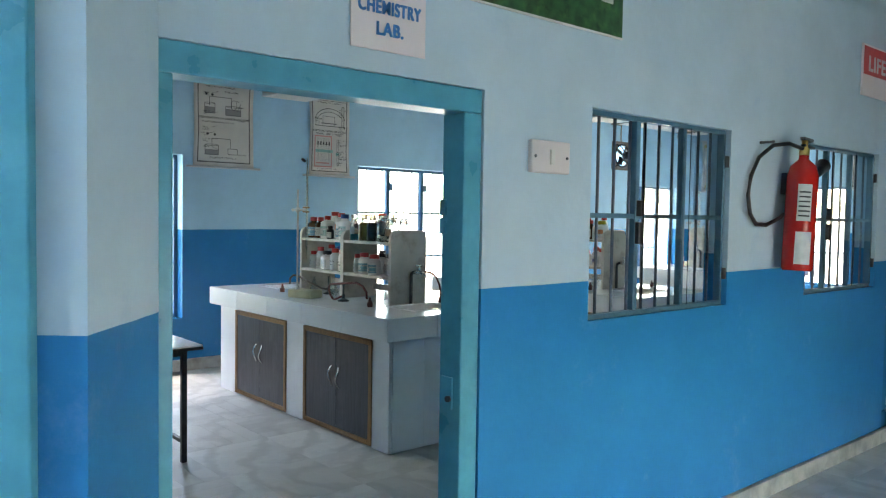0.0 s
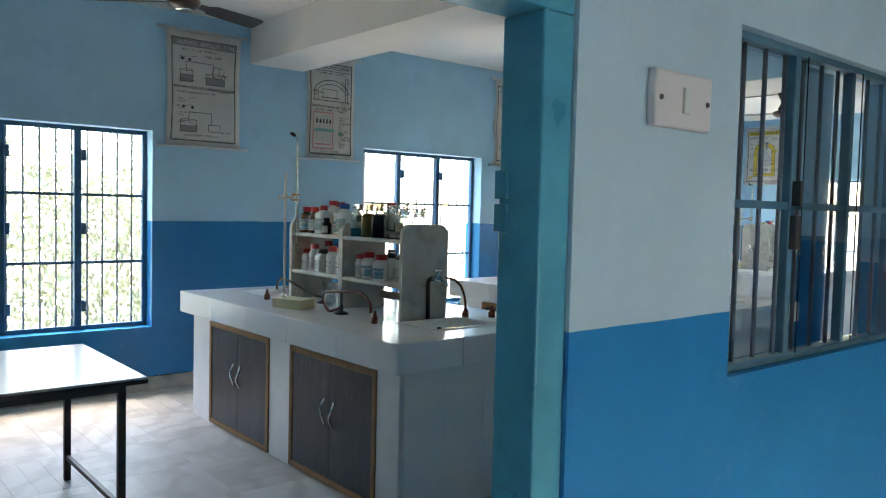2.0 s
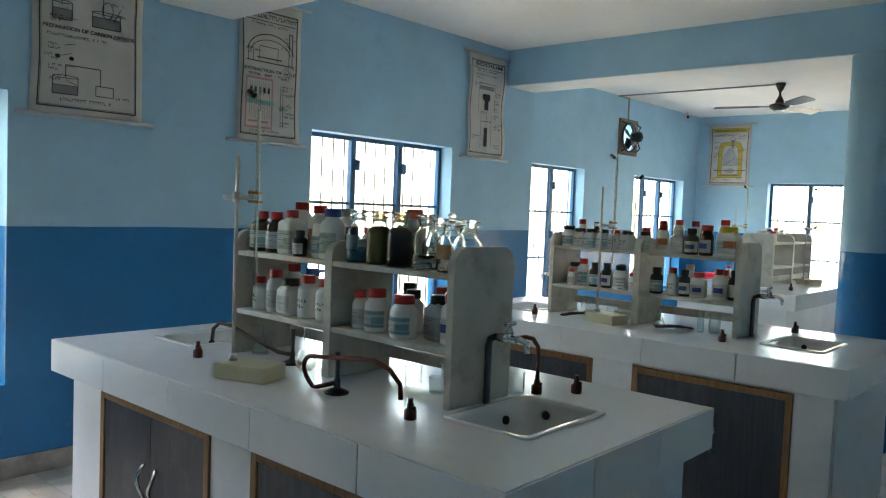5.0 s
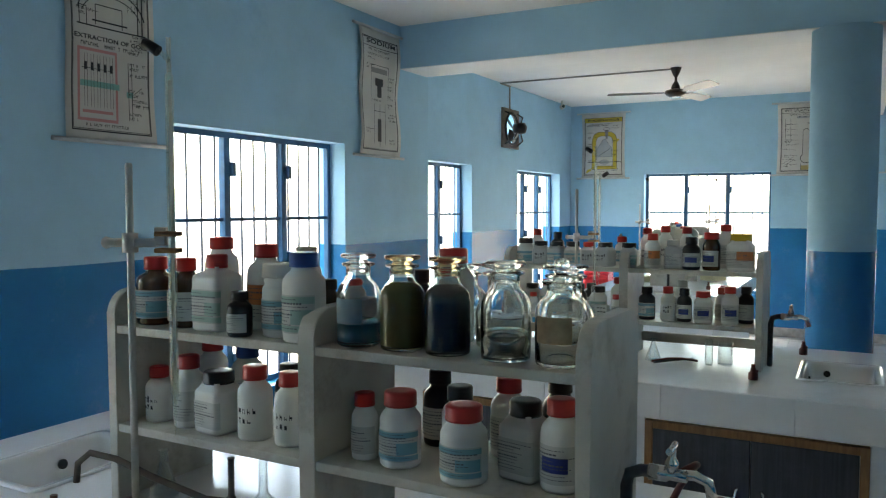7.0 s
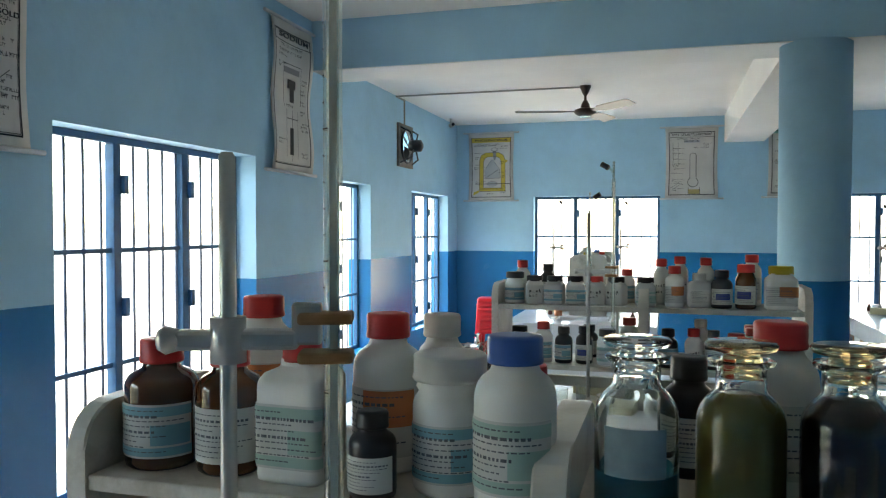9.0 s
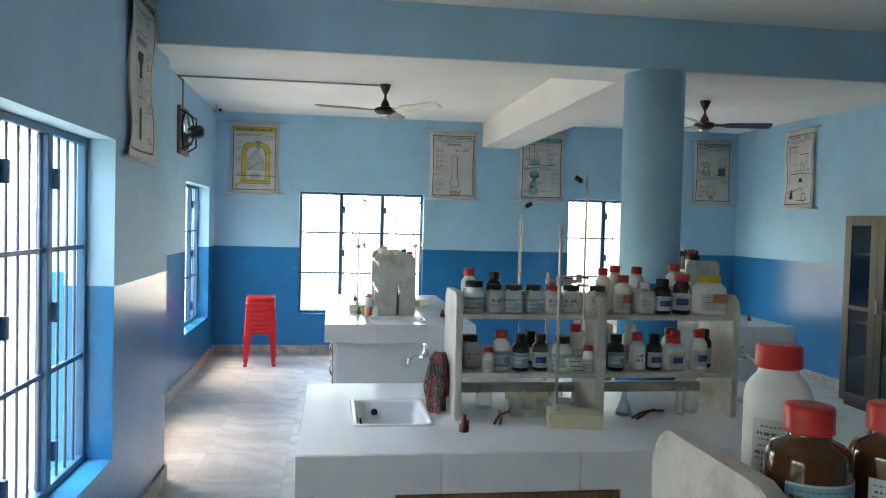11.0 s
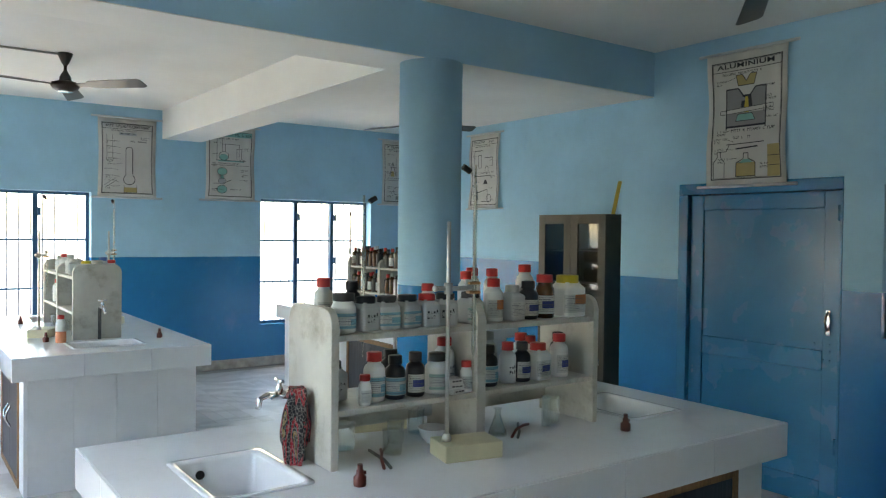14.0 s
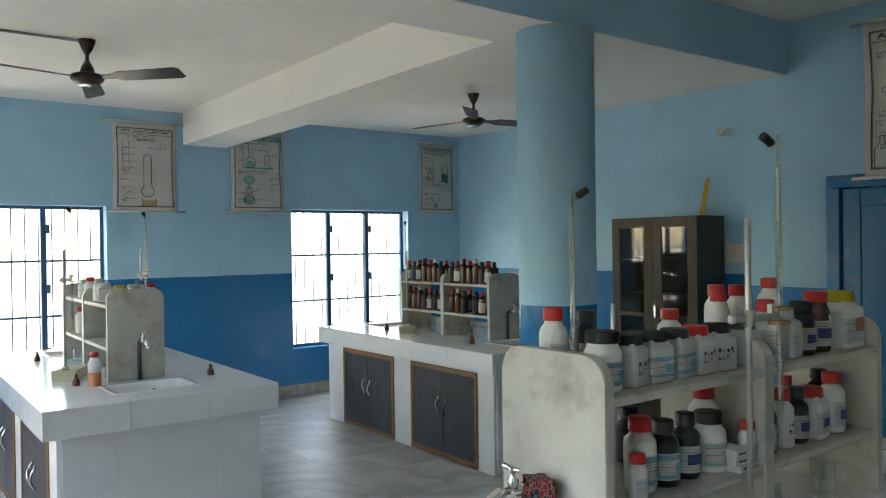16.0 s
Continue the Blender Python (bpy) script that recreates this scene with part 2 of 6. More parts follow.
def lathe(bm, profile, seg=24, at=(0, 0, 0), turn=None):
    """A turned body from (radius, height) pairs, closed at both ends."""
    rings = []
    for r, z in profile:
        ring = []
        for i in range(seg):
            a = 2 * math.pi * i / seg
            p = Vector((r * math.cos(a), r * math.sin(a), z))
            if turn is not None:
                p = turn @ p
            ring.append(bm.verts.new(p + Vector(at)))
        rings.append(ring)
    for a, b in zip(rings, rings[1:]):
        for i in range(seg):
            bm.faces.new((a[i], a[(i + 1) % seg], b[(i + 1) % seg], b[i])).smooth = True
    bm.faces.new(rings[0][::-1])
    bm.faces.new(rings[-1])


def squircle_body(bm, profile, power=4.0, seg=24):
    """Like lathe, but with a rounded-square plan."""
    rings = []
    for r, z in profile:
        ring = []
        for i in range(seg):
            a = 2 * math.pi * i / seg
            c, s = math.cos(a), math.sin(a)
            k = (abs(c) ** power + abs(s) ** power) ** (-1 / power)
            ring.append(bm.verts.new((r * k * c, r * k * s, z)))
        rings.append(ring)
    for a, b in zip(rings, rings[1:]):
        for i in range(seg):
            bm.faces.new((a[i], a[(i + 1) % seg], b[(i + 1) % seg], b[i])).smooth = True
    bm.faces.new(rings[0][::-1])
    bm.faces.new(rings[-1])


def tube(bm, points, r, seg=10):
    """A bent pipe along points."""
    pts = [Vector(p) for p in points]
    rings, up = [], Vector((0.31, 0.17, 0.94))
    for i, p in enumerate(pts):
        d = (pts[min(i + 1, len(pts) - 1)] - pts[max(i - 1, 0)]).normalized()
        u = d.cross(up)
        if u.length < 0.05:
            u = d.cross(Vector((1, 0, 0)))
        u.normalize()
        v = d.cross(u)
        rings.append([bm.verts.new(p + r * (math.cos(2 * math.pi * k / seg) * u + math.sin(2 * math.pi * k / seg) * v)) for k in range(seg)])
    for a, b in zip(rings, rings[1:]):
        for k in range(seg):
            bm.faces.new((a[k], a[(k + 1) % seg], b[(k + 1) % seg], b[k])).smooth = True
    bm.faces.new(rings[0][::-1])
    bm.faces.new(rings[-1])


def arc(p, q, h, n=12, sag=(0, 0, 1)):
    """Points on a bow from p to q that rises by h."""
    p, q, s = Vector(p), Vector(q), Vector(sag)
    return [p.lerp(q, i / n) + s * (h * math.sin(math.pi * i / n)) for i in range(n + 1)]


def solid(name, fill, mat, parent=None, m=None):
    """A mesh object; fill(bm) makes its geometry."""
    me = bpy.data.meshes.new(name)
    bm = bmesh.new()
    fill(bm)
    bmesh.ops.recalc_face_normals(bm, faces=bm.faces)
    bm.to_mesh(me)
    bm.free()
    me.materials.append(mat)
    ob = new(name, me)
    if parent:
        ob.parent = parent
    if m is not None:
        ob.matrix_basis = m
    return ob


def piece(name, mesh, parent, m):
    ob = new(name, mesh)
    ob.parent = parent
    ob.matrix_basis = m
    return ob


def root(name, m, label, category, group=""):
    ob = new(name)
    ob.empty_display_size = 0.1
    ob.matrix_basis = m
    return tagged(ob, label, category, group)


def lettering(name, text, size, mat, parent, m, width=None, bold=0.0):
    cu = bpy.data.curves.new(name, "FONT")
    cu.space_character = 1 + 4 * bold
    cu.body, cu.size, cu.align_x, cu.align_y, cu.extrude = text, size, "CENTER", "CENTER", 0.0006
    cu.offset = size * 0.006
    tmp = bpy.data.objects.new(name, cu)
    scene.collection.objects.link(tmp)
    dg = bpy.context.evaluated_depsgraph_get()
    me = bpy.data.meshes.new_from_object(tmp.evaluated_get(dg))
    bpy.data.objects.remove(tmp)
    me.materials.clear()
    me.materials.append(mat)
    if width:
        xs = [v.co.x for v in me.vertices]
        k = width / (max(xs) - min(xs))
        for v in me.vertices:
            v.co.x *= k
    if bold:
        # thicken the strokes with shifted copies
        bm = bmesh.new()
        for dx, dy in ((-1, -0.6), (1, -0.6), (-1, 0.6), (1, 0.6)):
            n0 = len(bm.verts)
            bm.from_mesh(me)
            bm.verts.ensure_lookup_table()
            bmesh.ops.translate(bm, verts=bm.verts[n0:], vec=(dx * bold * size, dy * bold * size, 0.0003 * n0 / max(1, len(me.vertices))))
        bm.to_mesh(me)
        bm.free()
    return piece(name, me, parent, m)


# ---- the building ----
CEIL, BEAM = 3.15, 2.81
N1, N2, E_X, S1, S2, W_X = 7.56, 8.0, 13.12, 2.33, 0.78, -0.3
CORR = 2.19          # corridor face of the lab's wall
WIN_LO, WIN_HI = 0.53, 2.15


def wall(name, axis, lo, hi, a, b, holes, mat, top=CEIL, label="", base=0.0):
    """A wall lo..hi thick on axis, a..b long, with openings (from, to, sill, head)."""
    def fill(bm):
        cuts = sorted({a, b, *[h[0] for h in holes], *[h[1] for h in holes]})
        for p, q in zip(cuts, cuts[1:]):
            hole = [h for h in holes if h[0] <= p and h[1] >= q]
            spans = [(base, top)] if not hole else [(base, hole[0][2]), (hole[0][3], top)]
            for z0, z1 in spans:
                if z1 - z0 > 0.001:
                    if axis == "y":
                        box(bm, p, lo, z0, q, hi, z1)
                    else:
                        box(bm, lo, p, z0, hi, q, z1)
        bmesh.ops.remove_doubles(bm, verts=bm.verts, dist=0.0005)
        inner = [f for f in bm.faces if any(g is not f and (g.calc_center_median() - f.calc_center_median()).length < 0.0005 for e in f.edges for g in e.link_faces)]
        bmesh.ops.delete(bm, geom=list(set(inner)), context="FACES")
    return tagged(solid(name, fill, mat), label, "wall", kind="structure")


W1, W2, W3, W4 = (1.53, 3.15), (5.24, 6.84), (8.24, 9.84), (11.12, 12.66)
W5, W6 = (5.27, 6.92), (1.62, 3.25)
DOOR = (0.88, 2.10, 0.0, 2.06)
CW1, CW2 = (2.74, 3.90), (4.81, 5.90)
BLUE = (6.14, 7.37, 0.0, 2.12)
wall("wall_north_1", "y", N1, N1 + 0.24, W_X, 8.08, [(*W1, WIN_LO, WIN_HI), (*W2, WIN_LO, WIN_HI)], M_ROOM, label="two-tone blue painted lab wall with grilled windows")
wall("wall_north_2", "y", N2, N2 + 0.24, 8.08, E_X, [(*W3, WIN_LO, WIN_HI), (10.66, 11.04, 2.44, 2.82), (*W4, WIN_LO, WIN_HI)], M_ROOM, label="two-tone blue painted wall, scuffed below")
wall("wall_north_return", "x", 7.84, 8.08, N1 + 0.24, N2 + 0.24, [], M_ROOM, label="two-tone blue painted wall return")
wall("wall_east", "x", E_X, E_X + 0.24, S2 - 0.24, N2 + 0.24, [(*W5, WIN_LO, WIN_HI), (*W6, WIN_LO, WIN_HI)], M_ROOM, label="two-tone blue painted end wall with two windows")
wall("wall_south_2", "y", S2 - 0.24, S2, 7.93, E_X, [], M_ROOM, label="two-tone blue painted wall behind the cabinet")
wall("wall_south_return", "x", 7.75, 7.93, S2 - 0.24, S1, [], M_ROOM, label="two-tone blue painted wall return")
wall("wall_west", "x", W_X - 0.2, W_X, S1, N1 + 0.24, [], M_ROOM, label="two-tone blue painted wall")
MID = (CORR + S1) / 2
wall("wall_south_1", "y", MID, S1, W_X, 7.75, [DOOR, (*CW1, 1.14, 2.06), (*CW2, 1.14, 2.06), BLUE], M_ROOM, label="two-tone blue painted wall with doors and windows")
wall("wall_corridor", "y", CORR, MID, 0.75, 7.75, [DOOR, (*CW1, 1.14, 2.06), (*CW2, 1.14, 2.06), BLUE], M_CORR, label="pale grey-blue corridor wall over glossy bright blue dado", top=3.3)

tagged(solid("ceiling", lambda bm: box(bm, W_X - 0.2, CORR, CEIL, E_X + 0.24, N2 + 0.24, CEIL + 0.15) or box(bm, 7.75, S2 - 0.24, CEIL, E_X + 0.24, CORR, CEIL + 0.15), M_CEIL), "white limewashed concrete ceiling", "ceiling", kind="structure")
tagged(solid("ceiling_beam", lambda bm: box(bm, 4.01, S1, BEAM, 4.54, N1, CEIL + 0.01), M_CEIL), "white painted concrete ceiling beam", "beam", kind="structure")
tagged(solid("ceiling_beam", lambda bm: box(bm, 8.06, 4.02, BEAM, E_X, 4.49, CEIL + 0.01), M_CEIL), "white painted concrete ceiling beam", "beam", kind="structure")
tagged(solid("ceiling_beam", lambda bm: box(bm, 7.62, S1, BEAM + 0.003, 8.06, N1, CEIL + 0.01), M_BEAMBLUE), "light blue painted cross beam with white soffit", "beam", kind="structure")
tagged(solid("ceiling_beam_soffit", lambda bm: box(bm, 7.625, S1, BEAM - 0.003, 8.055, N1, BEAM + 0.002), M_CEIL), "white painted underside of the beam", "beam", kind="structure")
tagged(solid("column", lambda bm: lathe(bm, [(0.2, 0), (0.2, BEAM)], 48, (7.76, 4.34, 0)), M_ROOM), "round concrete column painted in two blues", "column", kind="structure")

# skirting round the room
def skirting():
    def fill(bm):
        box(bm, W_X, N1 - 0.018, 0, 8.08, N1, 0.115)
        box(bm, 8.098, N2 - 0.018, 0, E_X, N2, 0.115)
        box(bm, 8.08, N1, 0, 8.098, N2, 0.115)
        box(bm, E_X - 0.018, S2, 0, E_X, N2 - 0.018, 0.115)
        box(bm, 7.93, S2, 0, E_X - 0.018, S2 + 0.018, 0.115)
        box(bm, 2.17, S1, 0, 6.13, S1 + 0.018, 0.115)
    return tagged(solid("baseboard", fill, M_SKIRT), "rough marble skirting along the walls", "skirting", kind="structure")


skirting()
tagged(solid("baseboard_corridor", lambda bm: box(bm, 2.17, CORR - 0.03, 0, 7.75, CORR, 0.10, 0.005), M_SKIRT), "grey stone skirting in the corridor", "skirting", kind="structure")

# outside ground and corridor shell
# ground colour is raised to bounce daylight onto the ceiling and whiten the windows
M_GROUND = material("pale_bounce_ground", (0.50, 0.47, 0.39), 0.95, vary=0.3, scale=0.8, stain=(0.5, 0.6, (0.16, 0.24, 0.08)))
tagged(solid("ground", lambda bm: box(bm, -300, -300, -0.5, 300, 300, -0.25), M_GROUND), "ground with patches of grass outside, coloured pale to bounce light indoors", "ground", kind="structure")


# ---- windows ----
M_CORRSTEEL = material("grey_teal_steel_paint", (0.06, 0.17, 0.23), 0.4, vary=0.15, scale=20)
def grill_window(name, m, width, height, panes=3, glass=(), label="blue steel window with three casements and a white grill", slim=1.0, bars=(0.333, 0.667), paint=None):
    """Steel window standing in the x-z plane, its lower left corner at the origin, seen from -y."""
    paint = paint or M_STEELBLUE
    w = root(name, m, label, "window")
    w["kind"] = "structure"
    f = 0.035 * slim

    def frame_fill(bm):
        box(bm, 0, -0.02, 0, f, 0.02, height, 0.003)
        box(bm, width - f, -0.02, 0, width, 0.02, height, 0.003)
        box(bm, f, -0.02, 0, width - f, 0.02, f, 0.003)
        box(bm, f, -0.02, height - f, width - f, 0.02, height, 0.003)
    solid("frame", frame_fill, paint, w)
    pw = width / panes
    for i in range(1, panes):
        solid("mullion", lambda bm: box(bm, pw * i - 0.026 * slim, -0.028 * slim, f, pw * i + 0.026 * slim, 0.025 * slim, height - f, 0.004), paint, w)

    def hinges(bm):
        for i in range(1, panes):
            for z in (0.12, 0.5, 0.86):
                box(bm, pw * i + 0.02, -0.05, z * height - 0.045, pw * i + 0.055, -0.02, z * height + 0.045, 0.004)
    def latch(bm):
        box(bm, pw - 0.012, -0.04, height * 0.36, pw + 0.018, -0.014, height * 0.47, 0.004)
        box(bm, pw - 0.006, -0.045, height * 0.50, pw + 0.012, -0.014, height * 0.58, 0.004)
        for z in (0.18, 0.82):
            lathe(bm, [(0.014, -0.03), (0.014, 0.03)], 10, (width - 0.004, -0.03, z * height))
    if slim < 1:
        solid("latch", latch, M_STEEL, w)
    else:
        solid("hinge", hinges, paint, w)

    def cross(bm):
        for k in bars:
            box(bm, f, -0.012, k * height - 0.011, width - f, 0.012, k * height + 0.011)
    solid("rail", cross, paint, w)

    def rods(bm):
        n = int(round(width / 0.115))
        for i in range(1, n):
            lathe(bm, [(0.0072, f), (0.0072, height - f)], 8, (width * i / n, 0.005, 0))
    tagged(solid("grill", rods, M_GRILL, w), "pale grey grill rods")
    for i in glass:
        solid("pane", lambda bm: box(bm, pw * i + 0.03, -0.034, f, pw * (i + 1) - 0.03, -0.030, height - f), M_PANE, w).visible_shadow = False
    return w


GH = WIN_HI - WIN_LO
for k, (x0, x1) in enumerate((W1, W2)):
    grill_window("window_%d" % (k + 1), pose(x0, N1 + 0.15, WIN_LO), x1 - x0, GH)
for k, (x0, x1) in enumerate((W3, W4)):
    grill_window("window_%d" % (k + 3), pose(x0, N2 + 0.15, WIN_LO), x1 - x0, GH)
for k, (y0, y1) in enumerate((W5, W6)):
    grill_window("window_%d" % (k + 5), pose(E_X + 0.15, y1, WIN_LO, 0, 0, -90), y1 - y0, GH)
for k, (x0, x1) in enumerate((CW1, CW2)):
    grill_window("window_%d" % (k + 7), pose(x0, CORR + 0.05, 1.14), x1 - x0, 0.92, 3, (1, 2), "teal steel corridor window with glass and grill rods", slim=0.62, bars=(0.5,), paint=M_CORRSTEEL)


# ---- doors ----
def door_frame(name, x0, x1, top, y0, y1, mat, wdt=0.075, label="", left=None):
    left = left or wdt
    d = root(name, pose(0, 0, 0), label, "door frame")
    d["kind"] = "structure"
    solid("jamb", lambda bm: box(bm, x0, y0, 0, x0 + left, y1, top - wdt, 0.006), mat, d)
    solid("jamb", lambda bm: box(bm, x1 - wdt, y0, 0, x1, y1, top - wdt, 0.006), mat, d)
    solid("head", lambda bm: box(bm, x0, y0, top - wdt, x1, y1, top, 0.006), mat, d)
    return d


FR = door_frame("door_1", 0.88, 2.10, 2.06, CORR + 0.01, CORR + 0.13, M_TEAL, 0.09, "chipped teal wooden door frame of the lab", 0.045)


def strike(bm):
    box(bm, 2.002, CORR + 0.05, 0.86, 2.012, CORR + 0.11, 0.98, 0.002)
    for z in (1.55, 1.62):
        box(bm, 2.002, CORR + 0.10, z - 0.03, 2.012, CORR + 0.135, z + 0.03, 0.002)
tagged(solid("strike_plate", strike, M_TEAL, FR), "painted-over steel strike plate")
tagged(solid("bolt_hole", lambda bm: lathe(bm, [(0.012, 0), (0.012, 0.012)], 12, (2.000, CORR + 0.06, 0.90), Matrix.Rotation(radians(-90), 3, "Y")), M_BLACK, FR), "dark bolt hole")


def panel_door(name, m, width, height, mat, label, handle=True):
    """A leaf in the x-z plane with two recessed panels on both faces."""
    d = root(name, m, label, "door")
    rail = 0.11

    def fill(bm):
        box(bm, 0, 0.012, 0, width, 0.028, height)
        for a, b, c, e in ((0, 0, rail, height), (width - rail, 0, width, height), (rail, 0, width - rail, 0.16), (rail, height - rail, width - rail, height), (rail, height * 0.43, width - rail, height * 0.43 + 0.13)):
            box(bm, a, 0, b, c, 0.04, e, 0.006)
    solid("leaf", fill, mat, d)
    if handle:
        def pull(bm):
            box(bm, width - 0.085, -0.007, height * 0.545, width - 0.055, 0.0, height * 0.545 + 0.16, 0.002)
            tube(bm, arc((width - 0.07, -0.007, height * 0.56), (width - 0.07, -0.007, height * 0.56 + 0.12), 0.035, 8, (0, -1, 0)), 0.008)
        tagged(solid("handle", pull, M_CHROME, d), "chrome pull handle")

        def bolt(bm):
            for u, v in ((0.06, 0.515), (0.06, 0.495), (0.16, 0.515), (0.16, 0.495), (0.10, 0.465), (0.06, 0.465)):
                lathe(bm, [(0.008, 0), (0.006, 0.004)], 8, (width - u, 0.0, height * v), Matrix.Rotation(radians(90), 3, "X"))
            for z in (0.2, 0.93):
                lathe(bm, [(0.012, -0.05), (0.012, 0.05)], 10, (width - 0.006, -0.010, height * z))
        solid("bolt", bolt, mat, d)
    return d


door_frame("door_2", 6.14, 7.37, 2.12, S1 - 0.13, S1 + 0.003, M_DOORBLUE, 0.08, "blue painted door frame", 0.02)
panel_door("panelled_door", pose(7.285, S1 - 0.07, 0.01, 0, 0, 180) @ pose(0, -0.04, 0), 1.12, 2.025, M_DOORBLUE, "closed glossy blue two-panel wooden door")
OPEN = panel_door("panelled_door", pose(0.955, S1 + 0.01, 0.01, 0, 0, 78), 1.0, 1.975, M_TEAL, "glossy teal lab door standing open inwards", False)


def tower_bolt(bm):
    box(bm, 0.80, -0.012, 0.80, 0.95, -0.002, 0.86, 0.002)
    lathe(bm, [(0.008, 0), (0.008, 0.32)], 10, (0.68, -0.02, 0.83), Matrix.Rotation(radians(90), 3, "Y"))
    box(bm, 0.93, -0.035, 0.735, 0.97, -0.015, 0.785, 0.006)
M_BRASS = material("brass", (0.6, 0.42, 0.15), 0.3, 1.0)
tagged(solid("padlock_and_bolt", tower_bolt, M_BRASS, OPEN), "brass sliding bolt with small padlock")


# splayed pier beside the door, with the next door's frame
def prism(bm, pts, z0, z1):
    lo = [bm.verts.new((x, y, z0)) for x, y in pts]
    hi = [bm.verts.new((x, y, z1)) for x, y in pts]
    n = len(pts)
    bm.faces.new(lo[::-1])
    bm.faces.new(hi)
    for i in range(n):
        bm.faces.new((lo[i], lo[(i + 1) % n], hi[(i + 1) % n], hi[i]))


tagged(solid("wall_pier", lambda bm: prism(bm, [(0.876, 2.182), (0.60, 1.86), (0.515, 1.925), (0.515, 2.188), (0.876, 2.188)], 0, 3.3), M_CORR), "splayed pale blue pier over bright blue dado", "pier", kind="structure")
tagged(solid("wall_over_door", lambda bm: box(bm, W_X, CORR + 0.002, 2.2, 0.515, MID, 3.3) or box(bm, W_X, CORR + 0.10, 0, 0.0, MID + 0.1, 2.2), M_CORR), "pale blue wall over the next door", "wall", kind="structure")
NF = root("door_3", pose(0.515, 1.925, 0, 0, 0, 138), "teal painted frame and leaf of the next room", "door")
NF["kind"] = "structure"
solid("jamb", lambda bm: box(bm, 0, -0.10, 0, 0.085, 0.03, 2.06, 0.005), M_TEAL, NF)
solid("head", lambda bm: box(bm, 0, -0.10, 2.06, 1.1, 0.03, 2.15, 0.005), M_TEAL, NF)
solid("leaf", lambda bm: box(bm, 0.085, -0.13, 0.01, 1.05, -0.09, 2.06, 0.005), M_TEAL, NF)
tagged(solid("wall_over_door", lambda bm: box(bm, 0, -0.11, 2.15, 1.1, 0.0, 3.3), M_CORR, None, pose(0.515, 1.925, 0, 0, 0, 138)), "pale blue wall over the next door", "wall", kind="structure")

tagged(solid("corridor_ceiling", lambda bm: box(bm, -1.5, -1.6, 3.3, 9.5, CORR + 0.3, 3.42), M_CEIL), "white corridor ceiling", "ceiling", kind="structure")
# added out of view: blocks the open side, its low gap steers daylight onto the dado
tagged(wall("unseen_outer_wall", "y", -1.6, -1.45, -1.5, 9.5, [(2.4, 4.1, 0.0, 1.35)], M_CORR, 3.3, "unseen wall with one low opening, added to shape the corridor light"), "", "wall", kind="structure")
# both ends closed by added walls out of view, to keep sky light out
tagged(solid("unseen_end_wall", lambda bm: box(bm, -1.65, -1.6, 0, -1.5, CORR + 0.3, 3.3) or box(bm, 9.5, -1.6, 0, 9.65, S2 - 0.24, 3.3), M_CORR), "unseen plain wall added to close the corridor end against daylight", "wall", kind="structure")


# ---- lab benches ----
BL, BW, BH = 2.68, 1.27, 0.915
HB = BW / 2


def rounded_rect(bm, hx, hy, z, r, cx, cy, n=4):
    ring = []
    for k, (sx, sy) in enumerate(((1, 1), (-1, 1), (-1, -1), (1, -1))):
        for i in range(n + 1):
            a = math.pi / 2 * (k + i / n)
            ring.append(bm.verts.new((cx + sx * (hx - r) + r * math.cos(a), cy + sy * (hy - r) + r * math.sin(a), z)))
    return ring


def basin(bm, cy):
    rings = [rounded_rect(bm, 0.245, 0.175, BH + 0.001, 0.03, 0, cy), rounded_rect(bm, 0.245, 0.175, BH + 0.006, 0.03, 0, cy), rounded_rect(bm, 0.222, 0.152, BH + 0.006, 0.03, 0, cy),
             rounded_rect(bm, 0.215, 0.145, BH - 0.01, 0.03, 0, cy), rounded_rect(bm, 0.20, 0.13, BH - 0.15, 0.04, 0, cy), rounded_rect(bm, 0.03, 0.03, BH - 0.165, 0.02, 0, cy)]
    for a, b in zip(rings, rings[1:]):
        for i in range(len(a)):
            bm.faces.new((a[i], a[(i + 1) % len(a)], b[(i + 1) % len(a)], b[i])).smooth = True
    bm.faces.new(rings[-1])


def fascia_tile(w, h=0.1495, gap=0.0016, mat=M_TILE):
    me = bpy.data.meshes.new("tile")
    bm = bmesh.new()
    box(bm, -w / 2 + gap, 0, 0, w / 2 - gap, 0.009, h, gap)
    bm.to_mesh(me)
    bm.free()
    me.materials.append(mat)
    return me


TILE_LONG, TILE_SHORT, END_TILE = fascia_tile(BL / 5), fascia_tile(BW / 3), fascia_tile((BW - 0.19) / 4, 0.755, 0.0003, M_BODY)


